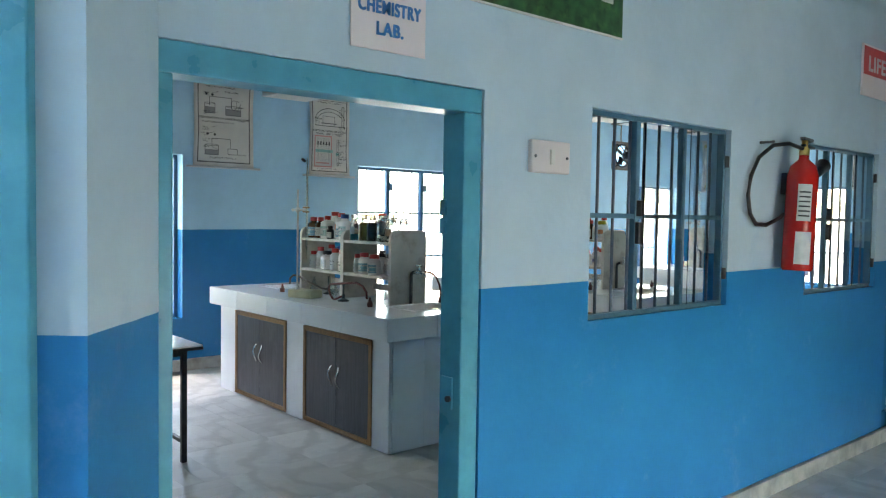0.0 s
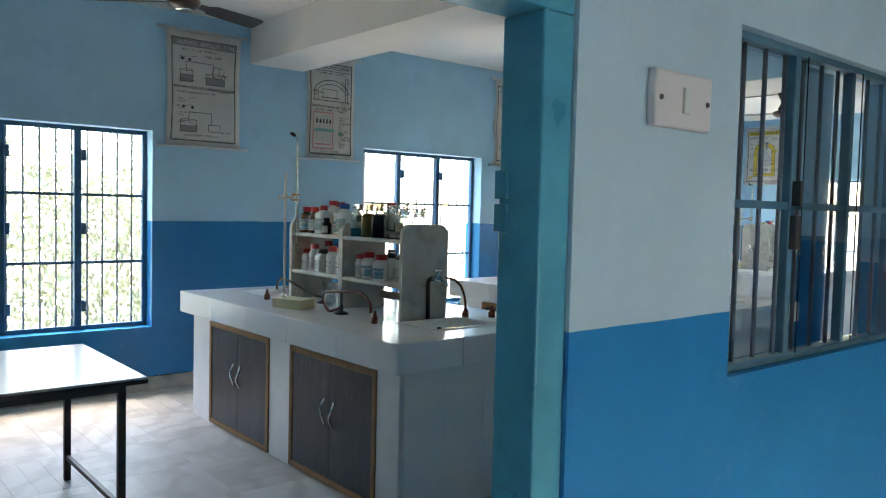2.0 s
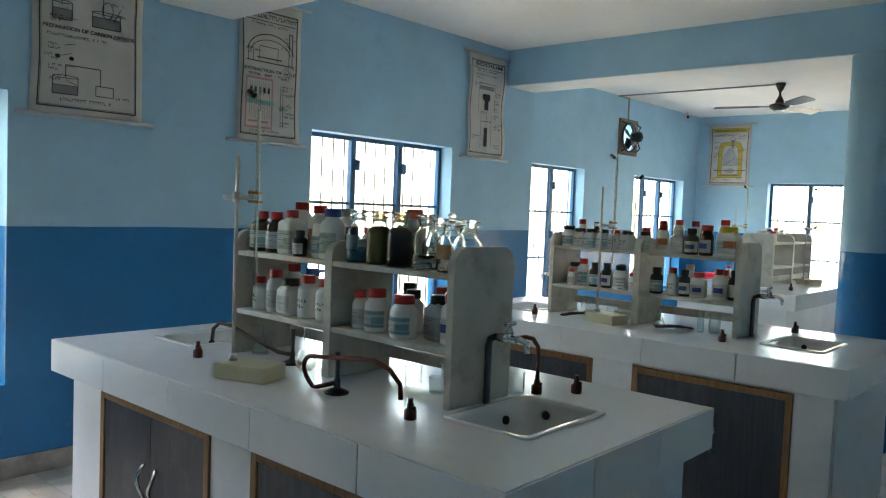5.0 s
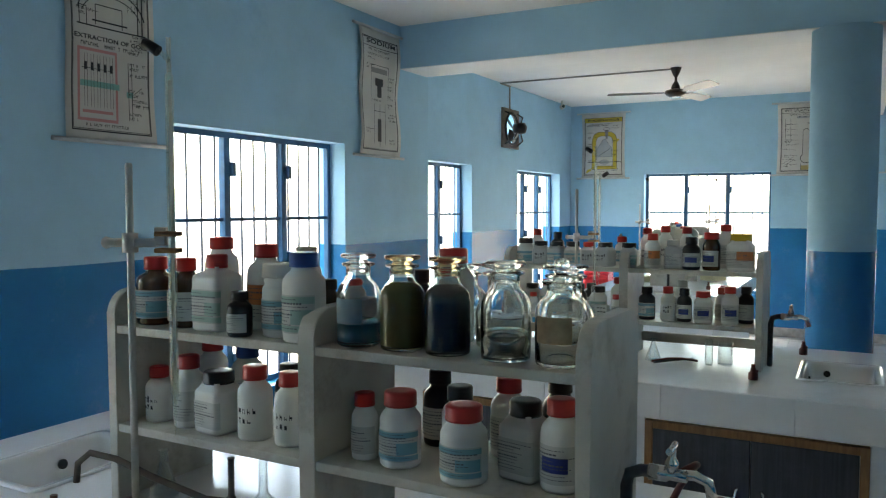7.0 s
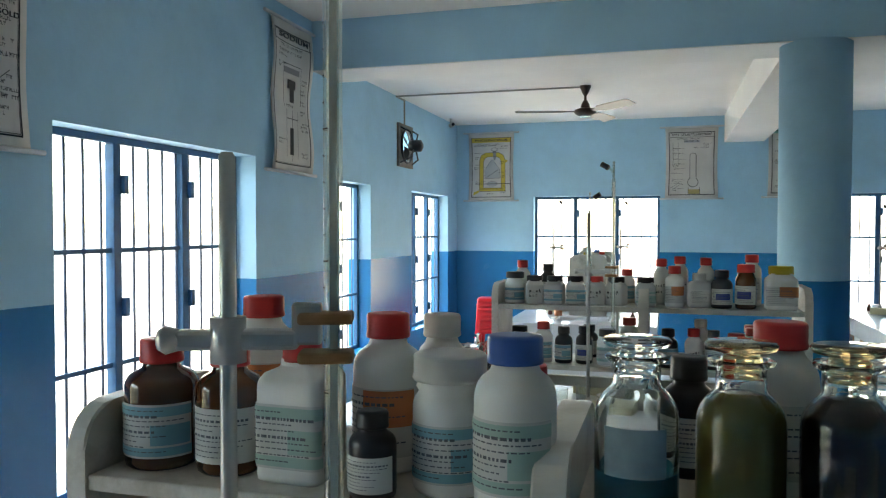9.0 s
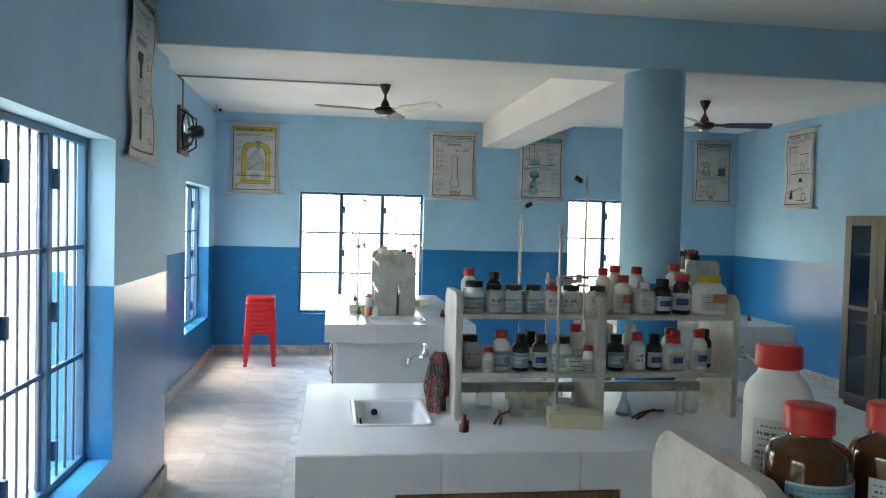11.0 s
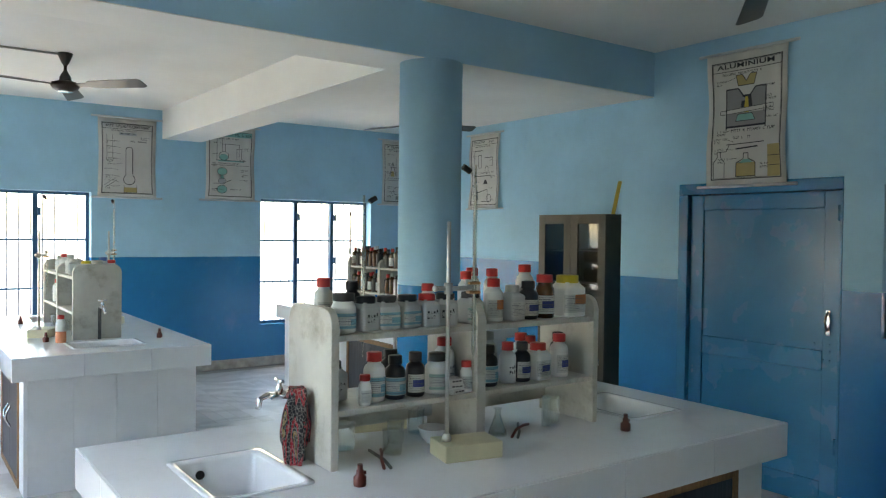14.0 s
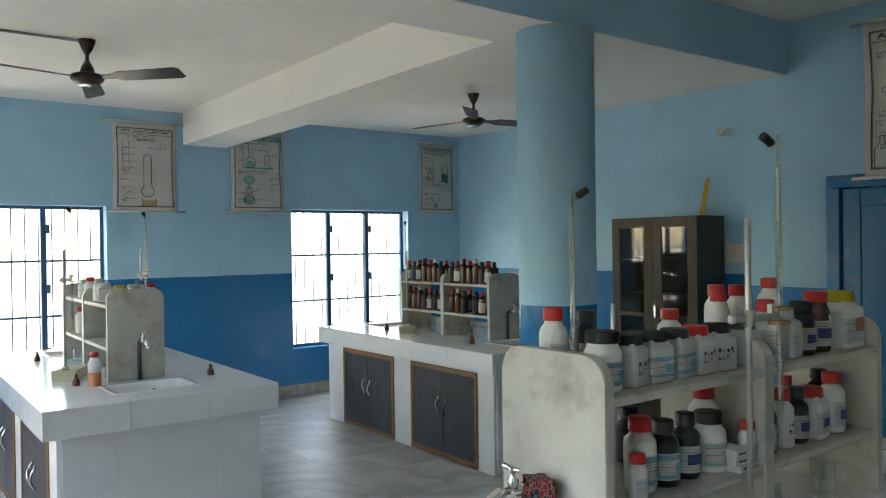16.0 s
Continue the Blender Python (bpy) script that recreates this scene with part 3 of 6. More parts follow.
def bench(m):
    b = root("laboratory_bench", m, "white tiled laboratory bench with dark slate cupboard doors", "bench", "laboratory benches")

    def slab(bm):
        ys = (-BL / 2 + 0.009, -0.95 - 0.16, -0.95 + 0.16, 0.95 - 0.16, 0.95 + 0.16, BL / 2 - 0.009)
        x = HB - 0.009
        for i, (p, q) in enumerate(zip(ys, ys[1:])):
            if i in (1, 3):
                box(bm, -x, p, 0.77, -0.23, q, BH)
                box(bm, 0.23, p, 0.77, x, q, BH)
            else:
                box(bm, -x, p, 0.77, x, q, BH)
    s = solid("worktop", slab, M_TOP, b)
    for i in range(5):
        y = -BL / 2 + BL / 5 * (i + 0.5)
        piece("tile", TILE_LONG, s, pose(-HB + 0.009, y, BH - 0.1515, 0, 0, 90))
        piece("tile", TILE_LONG, s, pose(HB - 0.009, y, BH - 0.1515, 0, 0, -90))
    for i in range(3):
        x = -HB + BW / 3 * (i + 0.5)
        piece("tile", TILE_SHORT, s, pose(x, -BL / 2 + 0.009, BH - 0.1515, 0, 0, 180))
        piece("tile", TILE_SHORT, s, pose(x, BL / 2 - 0.009, BH - 0.1515))
    solid("body", lambda bm: box(bm, -HB + 0.10, -BL / 2 + 0.075, 0, HB - 0.09, BL / 2 - 0.075, 0.77, 0.004), M_BODY, b)
    for i in range(4):
        x = -HB + 0.10 + (BW - 0.19) / 4 * (i + 0.5)
        piece("end_tile", END_TILE, b, pose(x, -BL / 2 + 0.075, 0.003, 0, 0, 180))
        piece("end_tile", END_TILE, b, pose(x, BL / 2 - 0.075, 0.003))
    for p, q in ((-BL / 2 + 0.075, -1.075), (-0.185, 0.08), (0.965, BL / 2 - 0.075)):
        solid("pillar", lambda bm: box(bm, -HB + 0.075, p, 0, -HB + 0.10, q, 0.77, 0.003), M_BODY, b)
    for p, q in ((-1.075, -0.185), (0.08, 0.965)):
        def surround(bm):
            x0, x1 = -HB + 0.066, -HB + 0.099
            box(bm, x0, p, 0.012, x1, p + 0.035, 0.735, 0.003)
            box(bm, x0, q - 0.035, 0.012, x1, q, 0.735, 0.003)
            box(bm, x0, p + 0.035, 0.70, x1, q - 0.035, 0.735, 0.003)
            box(bm, x0, p + 0.035, 0.012, x1, q - 0.035, 0.045, 0.003)
        tagged(solid("door_surround", surround, M_EDGE, b), "brown wooden edging")
        mid = (p + q) / 2
        for lo, hi, side in ((p + 0.037, mid - 0.0015, 1), (mid + 0.0015, q - 0.037, -1)):
            d = tagged(solid("cupboard_door", lambda bm: box(bm, -HB + 0.072, lo, 0.047, -HB + 0.092, hi, 0.698, 0.002), M_LAM, b), "dark slate laminate door")
            y = (hi - 0.045) if side == 1 else (lo + 0.045)
            def pull(bm):
                tube(bm, [(-HB + 0.072 - 0.03 * math.sin(math.pi * i / 10), y + side * 0.012 * math.sin(2 * math.pi * i / 10), 0.34 + 0.15 * i / 10) for i in range(11)], 0.008, 8)
            tagged(solid("handle", pull, M_CHROME, d), "bowed chrome handle")
    for cy in (-0.95, 0.95):
        tagged(solid("sink", lambda bm: basin(bm, cy), M_CERAMIC, b), "white ceramic sink")
        tagged(solid("drain", lambda bm: lathe(bm, [(0.016, 0), (0.016, 0.008)], 12, (0.06, cy + 0.133, BH - 0.055), Matrix.Rotation(radians(80), 3, "X")), M_BLACK, b), "dark overflow hole")
        tagged(solid("drain", lambda bm: lathe(bm, [(0.016, 0), (0.016, 0.008)], 12, (0.214, cy + 0.06, BH - 0.05), Matrix.Rotation(radians(-86), 3, "Y")), M_BLACK, b), "dark overflow hole")
    return b


B1, B2 = pose(3.70, 5.40, 0), pose(6.20, 5.25, 0)
B3, B4 = pose(10.52, 5.89, 0, 0, 0, -90), pose(10.52, 2.95, 0, 0, 0, -90)
for m in (B1, B2, B3, B4):
    bench(m)


# ---- shelf units on the benches ----
SX0, SX1, S_LO, S_HI, S_TOP = -0.16, 0.18, 1.12, 1.38, 1.472


def end_panel(bm, y0, y1, top=S_TOP):
    pts = [(SX0, BH), (SX1, BH)]
    r = 0.06
    pts += [(SX1 - r + r * math.cos(a), top - r + r * math.sin(a)) for a in [math.pi / 2 * i / 6 for i in range(7)]]
    pts += [(SX0 + r - r * math.sin(a), top - r + r * math.cos(a)) for a in [math.pi / 2 * i / 6 for i in range(7)]]
    f = [bm.verts.new((x, y0, z)) for x, z in pts]
    g = [bm.verts.new((x, y1, z)) for x, z in pts]
    bm.faces.new(f)
    bm.faces.new(g[::-1])
    for i in range(len(pts)):
        bm.faces.new((f[i], f[(i + 1) % len(pts)], g[(i + 1) % len(pts)], g[i]))
    bmesh.ops.bevel(bm, geom=[e for e in bm.edges if abs(e.verts[0].co.y - e.verts[1].co.y) < 1e-5 and {e.verts[0], e.verts[1]} <= set(f + g)], offset=0.003, segments=1, affect="EDGES")


def shelf_unit(m):
    s = root("reagent_shelf", m, "worn off-white two-tier reagent shelf standing on the bench", "shelf", "reagent shelves")
    for y in (-0.655, 0.625):
        solid("end_panel", lambda bm: end_panel(bm, y, y + 0.03), M_SHELF, s)
    solid("divider", lambda bm: end_panel(bm, -0.022, 0.022, 1.46), M_SHELF, s)
    for z in (S_LO, S_HI):
        for a, b in ((-0.625, -0.022), (0.022, 0.625)):
            solid("board", lambda bm: box(bm, SX0 + 0.004, a, z - 0.022, SX1 - 0.004, b, z, 0.003), M_SHELF, s)
    for a, b in ((-0.625, -0.022), (0.022, 0.625)):
        solid("back_rail", lambda bm: box(bm, 0.14, a, 0.97, 0.165, b, 1.02, 0.003), M_SHELF, s)
    return s


SH1, SH2, SH4 = B1 @ pose(0, -0.085, 0), B2 @ pose(0, 0.03, 0), B4 @ pose(0, -0.10, 0)
for m in (SH1, SH2, B3, SH4):
    shelf_unit(m)


# ---- table by the door ----
def work_table():
    t = root("work_table", pose(1.43, 5.27, 0), "white laminate table with dark steel tube legs", "table")
    solid("top", lambda bm: box(bm, -0.7, -0.52, 0.722, 0.7, 0.52, 0.75, 0.004), M_TABLE, t)
    tagged(solid("edge_band", lambda bm: box(bm, -0.703, -0.523, 0.718, 0.703, 0.523, 0.738, 0.003), M_STEEL, t), "dark edge strip")
    for x in (-0.6, 0.6):
        for y in (-0.46, 0.46):
            solid("leg", lambda bm: box(bm, x - 0.017, y - 0.017, 0, x + 0.017, y + 0.017, 0.72, 0.003), M_STEEL, t)
        solid("stretcher", lambda bm: box(bm, x - 0.012, -0.445, 0.12, x + 0.012, 0.445, 0.145, 0.003), M_STEEL, t)
    for y in (-0.46, 0.46):
        solid("apron", lambda bm: box(bm, -0.583, y - 0.012, 0.68, 0.583, y + 0.012, 0.718), M_STEEL, t)


M_TABLE = material("white_laminate", (0.8, 0.8, 0.79), 0.2, vary=0.04, scale=3)
work_table()


# ---- glazed cabinet ----
def glazed_cabinet():
    c = root("storage_cabinet", pose(9.08, S2 + 0.05, 0), "olive-brown steel cabinet with tall glazed doors", "cabinet")
    w, d, h = 0.98, 0.40, 1.95

    def carcass(bm):
        box(bm, 0, 0, 0.06, 0.02, d, h)
        box(bm, w - 0.02, 0, 0.06, w, d, h)
        box(bm, 0.02, 0, 0.06, w - 0.02, 0.02, h)
        box(bm, 0.02, 0.02, h - 0.025, w - 0.02, d, h)
        box(bm, 0.02, 0.02, 0.06, w - 0.02, d, 0.085)
        box(bm, 0.01, 0.01, 0, w - 0.01, d - 0.03, 0.06)
    solid("carcass", carcass, M_WOODDARK, c)
    for z in (0.50, 0.85, 1.2, 1.55):
        solid("shelf", lambda bm: box(bm, 0.02, 0.02, z, w - 0.02, d - 0.04, z + 0.015), M_WOODDARK, c)
    for x in (0.0, w / 2 + 0.002):
        x1 = x + w / 2 - 0.002

        def leaf(bm):
            s = 0.10
            box(bm, x, d, 0.065, x + s, d + 0.022, h - 0.002, 0.003)
            box(bm, x1 - s, d, 0.065, x1, d + 0.022, h - 0.002, 0.003)
            box(bm, x + s, d, h - 0.10, x1 - s, d + 0.022, h - 0.002, 0.003)
            box(bm, x + s, d, 0.065, x1 - s, d + 0.022, 0.15, 0.003)
            box(bm, x + s, d, 1.0, x1 - s, d + 0.022, 1.04, 0.003)
        dr = solid("door", leaf, M_WOODDARK, c)
        solid("pane", lambda bm: box(bm, x + 0.09, d + 0.008, 0.14, x1 - 0.09, d + 0.012, h - 0.09), M_PANE, dr)
    tagged(solid("handle", lambda bm: box(bm, w / 2 - 0.05, d + 0.022, 1.0, w / 2 - 0.03, d + 0.05, 1.12, 0.004), M_CHROME, c), "chrome lever handle")


glazed_cabinet()


# ---- bottles ----
M_HDPE = material("white_hdpe", (0.82, 0.815, 0.78), 0.38, vary=0.06, scale=12)
M_GREYPL = material("grey_white_plastic", (0.55, 0.56, 0.55), 0.4, vary=0.08, scale=12)
M_AMBER = material("amber_glass", (0.085, 0.03, 0.008), 0.08, vary=0.25, scale=10, coat=0.5)
M_DARK = material("black_bottle_plastic", (0.015, 0.015, 0.018), 0.3, vary=0.2)
M_CAPRED = material("red_cap", (0.58, 0.035, 0.03), 0.35, vary=0.12, scale=20)
M_CAPBLK = material("black_cap", (0.018, 0.018, 0.02), 0.4)
M_CAPBLU = material("blue_cap", (0.02, 0.10, 0.36), 0.35)
M_CAPYEL = material("yellow_cap", (0.62, 0.46, 0.03), 0.4)
M_CAPWHT = material("white_cap", (0.62, 0.61, 0.57), 0.45)
M_LABEL = material("paper_label", (0.62, 0.63, 0.60), 0.7, vary=0.12, scale=18)
M_LBLUE = material("pale_blue_label", (0.20, 0.42, 0.50), 0.65, vary=0.12, scale=18)
M_LNAVY = material("navy_label", (0.03, 0.05, 0.25), 0.6)
M_LORANGE = material("orange_label", (0.62, 0.22, 0.08), 0.65, vary=0.15, scale=20)
M_LGREEN = material("mint_label", (0.36, 0.52, 0.47), 0.65, vary=0.1, scale=18)
M_INK = material("printing_ink", (0.03, 0.03, 0.035), 0.7)
M_PRINT = material("faded_print", (0.13, 0.14, 0.16), 0.7, vary=0.3, scale=60)
M_LIQBLUE = material("teal_liquid", (0.02, 0.19, 0.26), 0.08, vary=0.1)
M_LIQOLIVE = material("olive_liquid", (0.16, 0.14, 0.035), 0.08, vary=0.15)
M_LIQBLACK = material("black_liquid", (0.008, 0.009, 0.014), 0.06)
M_CLEARLIQ = glass_material("clear_liquid", (0.95, 0.97, 0.97), 0.0)
M_LIQPINK = material("orange_liquid", (0.75, 0.28, 0.16), 0.2, vary=0.1)
BODY = {"white": M_HDPE, "grey": M_GREYPL, "amber": M_AMBER, "dark": M_DARK}
CAPS = {"red": M_CAPRED, "black": M_CAPBLK, "blue": M_CAPBLU, "yellow": M_CAPYEL, "white": M_CAPWHT}
LABELS = {"paper": M_LABEL, "sky": M_LBLUE, "navy": M_LNAVY, "orange": M_LORANGE, "mint": M_LGREEN}
BODY_WORD = {"white": "white plastic", "grey": "grey-white plastic", "amber": "amber glass", "dark": "black plastic"}
LABEL_WORD = {"paper": "white paper label", "sky": "pale blue label", "navy": "navy label", "orange": "orange label", "mint": "mint label", "": "handwritten side", "bare": "no label"}
STORE = {}


def label_band(bm, r, z0, z1, square, a0, a1, n=14):
    """A sheet wrapped round the front (-x side)."""
    cols = []
    for i in range(n + 1):
        a = math.pi + a0 + (a1 - a0) * i / n
        c, s = math.cos(a), math.sin(a)
        k = (abs(c) ** 9 + abs(s) ** 9) ** (-1 / 9) if square else 1.0
        for rr in (r + 0.0012,):
            cols.append((bm.verts.new((rr * k * c, rr * k * s, z0)), bm.verts.new((rr * k * c, rr * k * s, z1))))
    for (a, b), (c, d) in zip(cols, cols[1:]):
        bm.faces.new((a, c, d, b)).smooth = True


def bottle(body, cap, label, h, r, square=False, neck=0.62, capw=None):
    """A reagent bottle, built once for each look; h is the height with its cap."""
    key = (body, cap, label, round(h, 3), round(r, 3), square, neck)
    if key in STORE:
        return STORE[key], True
    b = root("reagent_bottle", pose(0, 0, 0), "%s reagent bottle with %s cap and %s" % (BODY_WORD[body], cap, LABEL_WORD[label]), "bottle", "bottles on the reagent shelves")
    ch = min(0.034, h * 0.2)
    top = h - ch
    sh = top * (0.80 if not square else 0.84)
    nr = r * neck
    prof = [(r * 0.9, 0), (r * 0.985, 0.004), (r, 0.01), (r, sh * 0.93), (r * 0.985, sh), (r * 0.94, sh + (top - sh) * 0.22), (r * 0.84, sh + (top - sh) * 0.46), (nr * 1.04, sh + (top - sh) * 0.72), (nr * 0.94, top - 0.002), (nr * 0.94, top + 0.004)]
    solid("body", lambda bm: squircle_body(bm, prof, 9.0, 40) if square else lathe(bm, prof, 22), BODY[body], b)

    def lid(bm):
        cr = capw or nr * 1.12
        seg = 36
        lathe(bm, [(cr, top), (cr * 1.02, top + 0.002), (cr * 1.02, top + ch * 0.16), (cr * 0.98, top + ch * 0.2), (cr * 0.98, h - 0.004), (cr * 0.93, h - 0.001), (cr * 0.6, h)], seg)
        for v in bm.verts:
            if top + ch * 0.19 < v.co.z < h - 0.002:
                a = math.atan2(v.co.y, v.co.x)
                k = 1 + (0.025 if int(round(a / (2 * math.pi / seg))) % 2 else -0.012)
                v.co.x *= k
                v.co.y *= k
    solid("cap", lid, CAPS[cap], b)
    if label and label != "bare":
        z0, z1 = sh * 0.16, sh * 0.80
        span = 0.95 if square else 1.25
        lr = r
        solid("label", lambda bm: label_band(bm, lr, z0, z1, square, -span, span), M_LABEL, b)
        hh = z1 - z0
        if label == "navy":
            solid("label_band", lambda bm: label_band(bm, lr + 0.0006, z0 + hh * 0.30, z0 + hh * 0.70, square, -span * 0.55, span * 0.55), M_LNAVY, b)
        elif label == "orange":
            solid("label_band", lambda bm: label_band(bm, lr + 0.0006, z0 + hh * 0.45, z0 + hh * 0.98, square, -span * 0.2, span), M_LORANGE, b)
        elif label != "paper":
            solid("label_band", lambda bm: label_band(bm, lr + 0.0006, z1 - hh * 0.22, z1 - hh * 0.04, square, -span, span), LABELS[label], b)
            solid("label_band", lambda bm: label_band(bm, lr + 0.0006, z0 + hh * 0.04, z0 + hh * 0.20, square, -span, span), LABELS[label], b)
            solid("label_patch", lambda bm: label_band(bm, lr + 0.0006, z0 + hh * 0.24, z0 + hh * 0.62, square, span * 0.1, span * 0.95), LABELS[label], b)

        def lines(bm):
            rnd = random.Random(int(h * 10000) + int(r * 10000))
            for i in range(9):
                zc = z1 - hh * (0.10 + 0.095 * i)
                tall = hh * (0.045 if i in (1, 4) else 0.02)
                a = -span * rnd.uniform(0.75, 0.95)
                stop = span * rnd.uniform(-0.2, 0.8)
                while a < stop:
                    b_ = a + span * rnd.uniform(0.04, 0.13)
                    label_band(bm, lr + 0.0012, zc - tall, zc, square, a, b_, 3)
                    a = b_ + span * 0.035
        solid("label_print", lines, M_PRINT, b)
    elif body in ("white", "grey"):
        def scrawl(bm):
            rnd = random.Random(int(h * 10000) + int(r * 1000))
            for row in range(2):
                for i in range(4 - row):
                    y = -0.55 + 0.3 * i
                    z = sh * (0.58 - 0.2 * row)
                    k = rnd.uniform(0.008, 0.016)
                    label_band(bm, r + 0.0008, z, z + k, square, y, y + 0.035, 1)
                    label_band(bm, r + 0.0008, z + k * rnd.random(), z + k * rnd.random() + 0.0025, square, y, y + rnd.uniform(0.1, 0.2), 3)
                    label_band(bm, r + 0.0008, z, z + k * 0.6, square, y + 0.12, y + 0.15, 1)
        solid("marker_writing", scrawl, M_INK, b)
    STORE[key] = b
    return b, False


def put_bottle(spec, m):
    b, used = bottle(*spec)
    if used:
        copy_thing(b, m)
    else:
        b.matrix_basis = m


def shelf_row(bench_m, z, items, x=-0.075, facing=0.0):
    """items: (place along the shelf, bottle spec[, own x])."""
    for it in items:
        y, spec = it[0], it[1]
        xx = it[2] if len(it) > 2 else x
        put_bottle(spec, bench_m @ pose(xx, y, z, 0, 0, random.uniform(-16, 16) + facing))


def W(h=0.17, r=0.036, cap="red", label="paper", sq=False, body="white", neck=0.62):
    return (body, cap, label, h, r, sq, neck)


SQ = lambda label="sky": ("grey", "black", label, 0.125, 0.041, True, 0.78)
DK = lambda label="paper", h=0.16, r=0.035: ("dark", "black", label, h, r, False, 0.6)
AM = lambda label="paper", h=0.17, r=0.042: ("amber", "red", label, h, r, False, 0.52)
# first bench
shelf_row(SH1, S_HI, [(0.565, AM("sky", 0.178, 0.051)), (0.455, AM("paper", 0.178, 0.046)), (0.345, W(0.19, 0.047, "red", "mint", True, "white", 0.5)),
                     (0.25, W(0.215, 0.049, "red", "orange", neck=0.55), 0.0), (0.225, DK("paper", 0.108, 0.03), -0.125), (0.20, W(0.205, 0.04, "white", "paper"), 0.1),
                     (0.14, ("white", "white", "sky", 0.175, 0.048, False, 0.88), -0.07), (0.05, W(0.205, 0.05, "blue", "mint", neck=0.6), -0.10),
                     (0.50, W(0.225, 0.047, "red", "orange"), 0.10), (-0.265, W(0.215, 0.047, "red", "paper"), 0.045), (-0.155, DK("paper", 0.16, 0.036), 0.08), (0.07, W(0.13, 0.036, "red"), 0.13), (0.08, DK("paper", 0.13, 0.035), 0.03)])
shelf_row(SH1, S_LO, [(0.56, W(0.145, 0.036, "red", "")), (0.45, W(0.185, 0.04, "red", "paper")), (0.345, ("white", "black", "paper", 0.155, 0.046, True, 0.75)), (0.225, W(0.18, 0.043, "red", "")), (0.115, W(0.175, 0.038, "red", "")),
                     (0.40, W(0.19, 0.045, "blue", "paper"), 0.09), (0.26, DK("paper", 0.15, 0.04), 0.10), (0.52, W(0.20, 0.042, "red", "paper"), 0.08),
                     (-0.10, ("white", "red", "paper", 0.15, 0.03, False, 0.7)), (-0.195, W(0.165, 0.046, "red", "sky", neck=0.7)), (-0.29, W(0.165, 0.042, "black", ""), 0.03), (-0.365, W(0.16, 0.05, "red", "sky", neck=0.7), -0.10),
                     (-0.47, ("white", "black", "paper", 0.165, 0.043, True, 0.7), -0.02), (-0.56, W(0.185, 0.042, "red", "navy"), -0.05), (-0.2, DK("paper", 0.18, 0.04), 0.10), (-0.38, W(0.18, 0.042, "red"), 0.10), (-0.5, DK("paper", 0.19, 0.04), 0.11)])
# second bench
shelf_row(SH2, S_HI, [(0.565, ("white", "black", "sky", 0.14, 0.045, False, 0.8)), (0.475, SQ("")), (0.385, SQ("sky")), (0.295, SQ("sky")), (0.205, ("grey", "red", "", 0.125, 0.041, True, 0.7)), (0.118, SQ("")), (-0.005, SQ("mint")),
                     (-0.125, W(0.175, 0.04, "red", "orange", neck=0.58)), (-0.225, ("grey", "white", "paper", 0.145, 0.042, True, 0.6)), (-0.315, DK("navy", 0.16, 0.043)), (-0.41, ("amber", "red", "navy", 0.185, 0.042, False, 0.75)), (-0.545, ("white", "yellow", "orange", 0.18, 0.06, True, 0.72)),
                     (0.56, W(0.185, 0.036, "red"), 0.09), (0.44, DK("paper", 0.17, 0.036), 0.09), (-0.07, W(0.2, 0.034, "red", ""), 0.04), (-0.15, W(0.21, 0.036, "red", ""), 0.10), (-0.26, W(0.205, 0.036, "red"), 0.10), (-0.45, W(0.22, 0.04, "red"), 0.10), (0.08, W(0.15, 0.036, "red", "sky"), 0.10)])
shelf_row(SH2, S_LO, [(0.56, ("grey", "black", "", 0.145, 0.045, True, 0.7), 0.02), (0.50, W(0.11, 0.023, "red", "paper", neck=0.75), -0.12), (0.435, W(0.18, 0.04, "red", "sky")), (0.345, DK("sky", 0.16, 0.039)), (0.255, DK("navy", 0.165, 0.037)), (0.155, ("white", "black", "mint", 0.155, 0.046, False, 0.7)),
                     (0.065, W(0.2, 0.042, "red", ""), 0.0), (0.045, W(0.12, 0.024, "red", "paper", neck=0.75), -0.12), (-0.10, DK("sky", 0.165, 0.041)), (-0.205, W(0.17, 0.036, "red", "")), (-0.285, DK("navy", 0.165, 0.036)), (-0.375, W(0.155, 0.044, "red", "navy", True, neck=0.7)),
                     (-0.445, W(0.165, 0.034, "red"), 0.05), (-0.50, W(0.185, 0.04, "red", "navy")), (-0.565, DK("paper", 0.18, 0.036), 0.0), (-0.24, ("white", "white", "paper", 0.19, 0.04, False, 0.6), 0.10), (0.25, DK("paper", 0.15, 0.04), 0.11), (-0.45, W(0.17, 0.04, "red"), 0.12)])
# third bench
shelf_row(B3, S_HI, [(-0.58, W(0.12, 0.05, "white", "", neck=0.7), 0.02), (-0.50, W(0.14, 0.04, "blue", ""), 0.08), (-0.55, W(0.12, 0.04, "red", ""), 0.13), (-0.40, W(0.11, 0.045, "yellow", "", neck=0.7), -0.02), (-0.25, ("grey", "white", "", 0.12, 0.045, True, 0.7)), (-0.1, W(0.15, 0.04, "white", "")), (0.15, W(0.15, 0.04, "red", "")), (0.35, W(0.13, 0.04, "white", ""))])
shelf_row(B3, S_LO, [(0.4, W(0.19, 0.05, "red", "")), (-0.52, W(0.13, 0.036, "red", "sky"), -0.1), (-0.42, W(0.12, 0.036, "red", "sky")), (0.15, W(0.16, 0.042, "red", ""))])
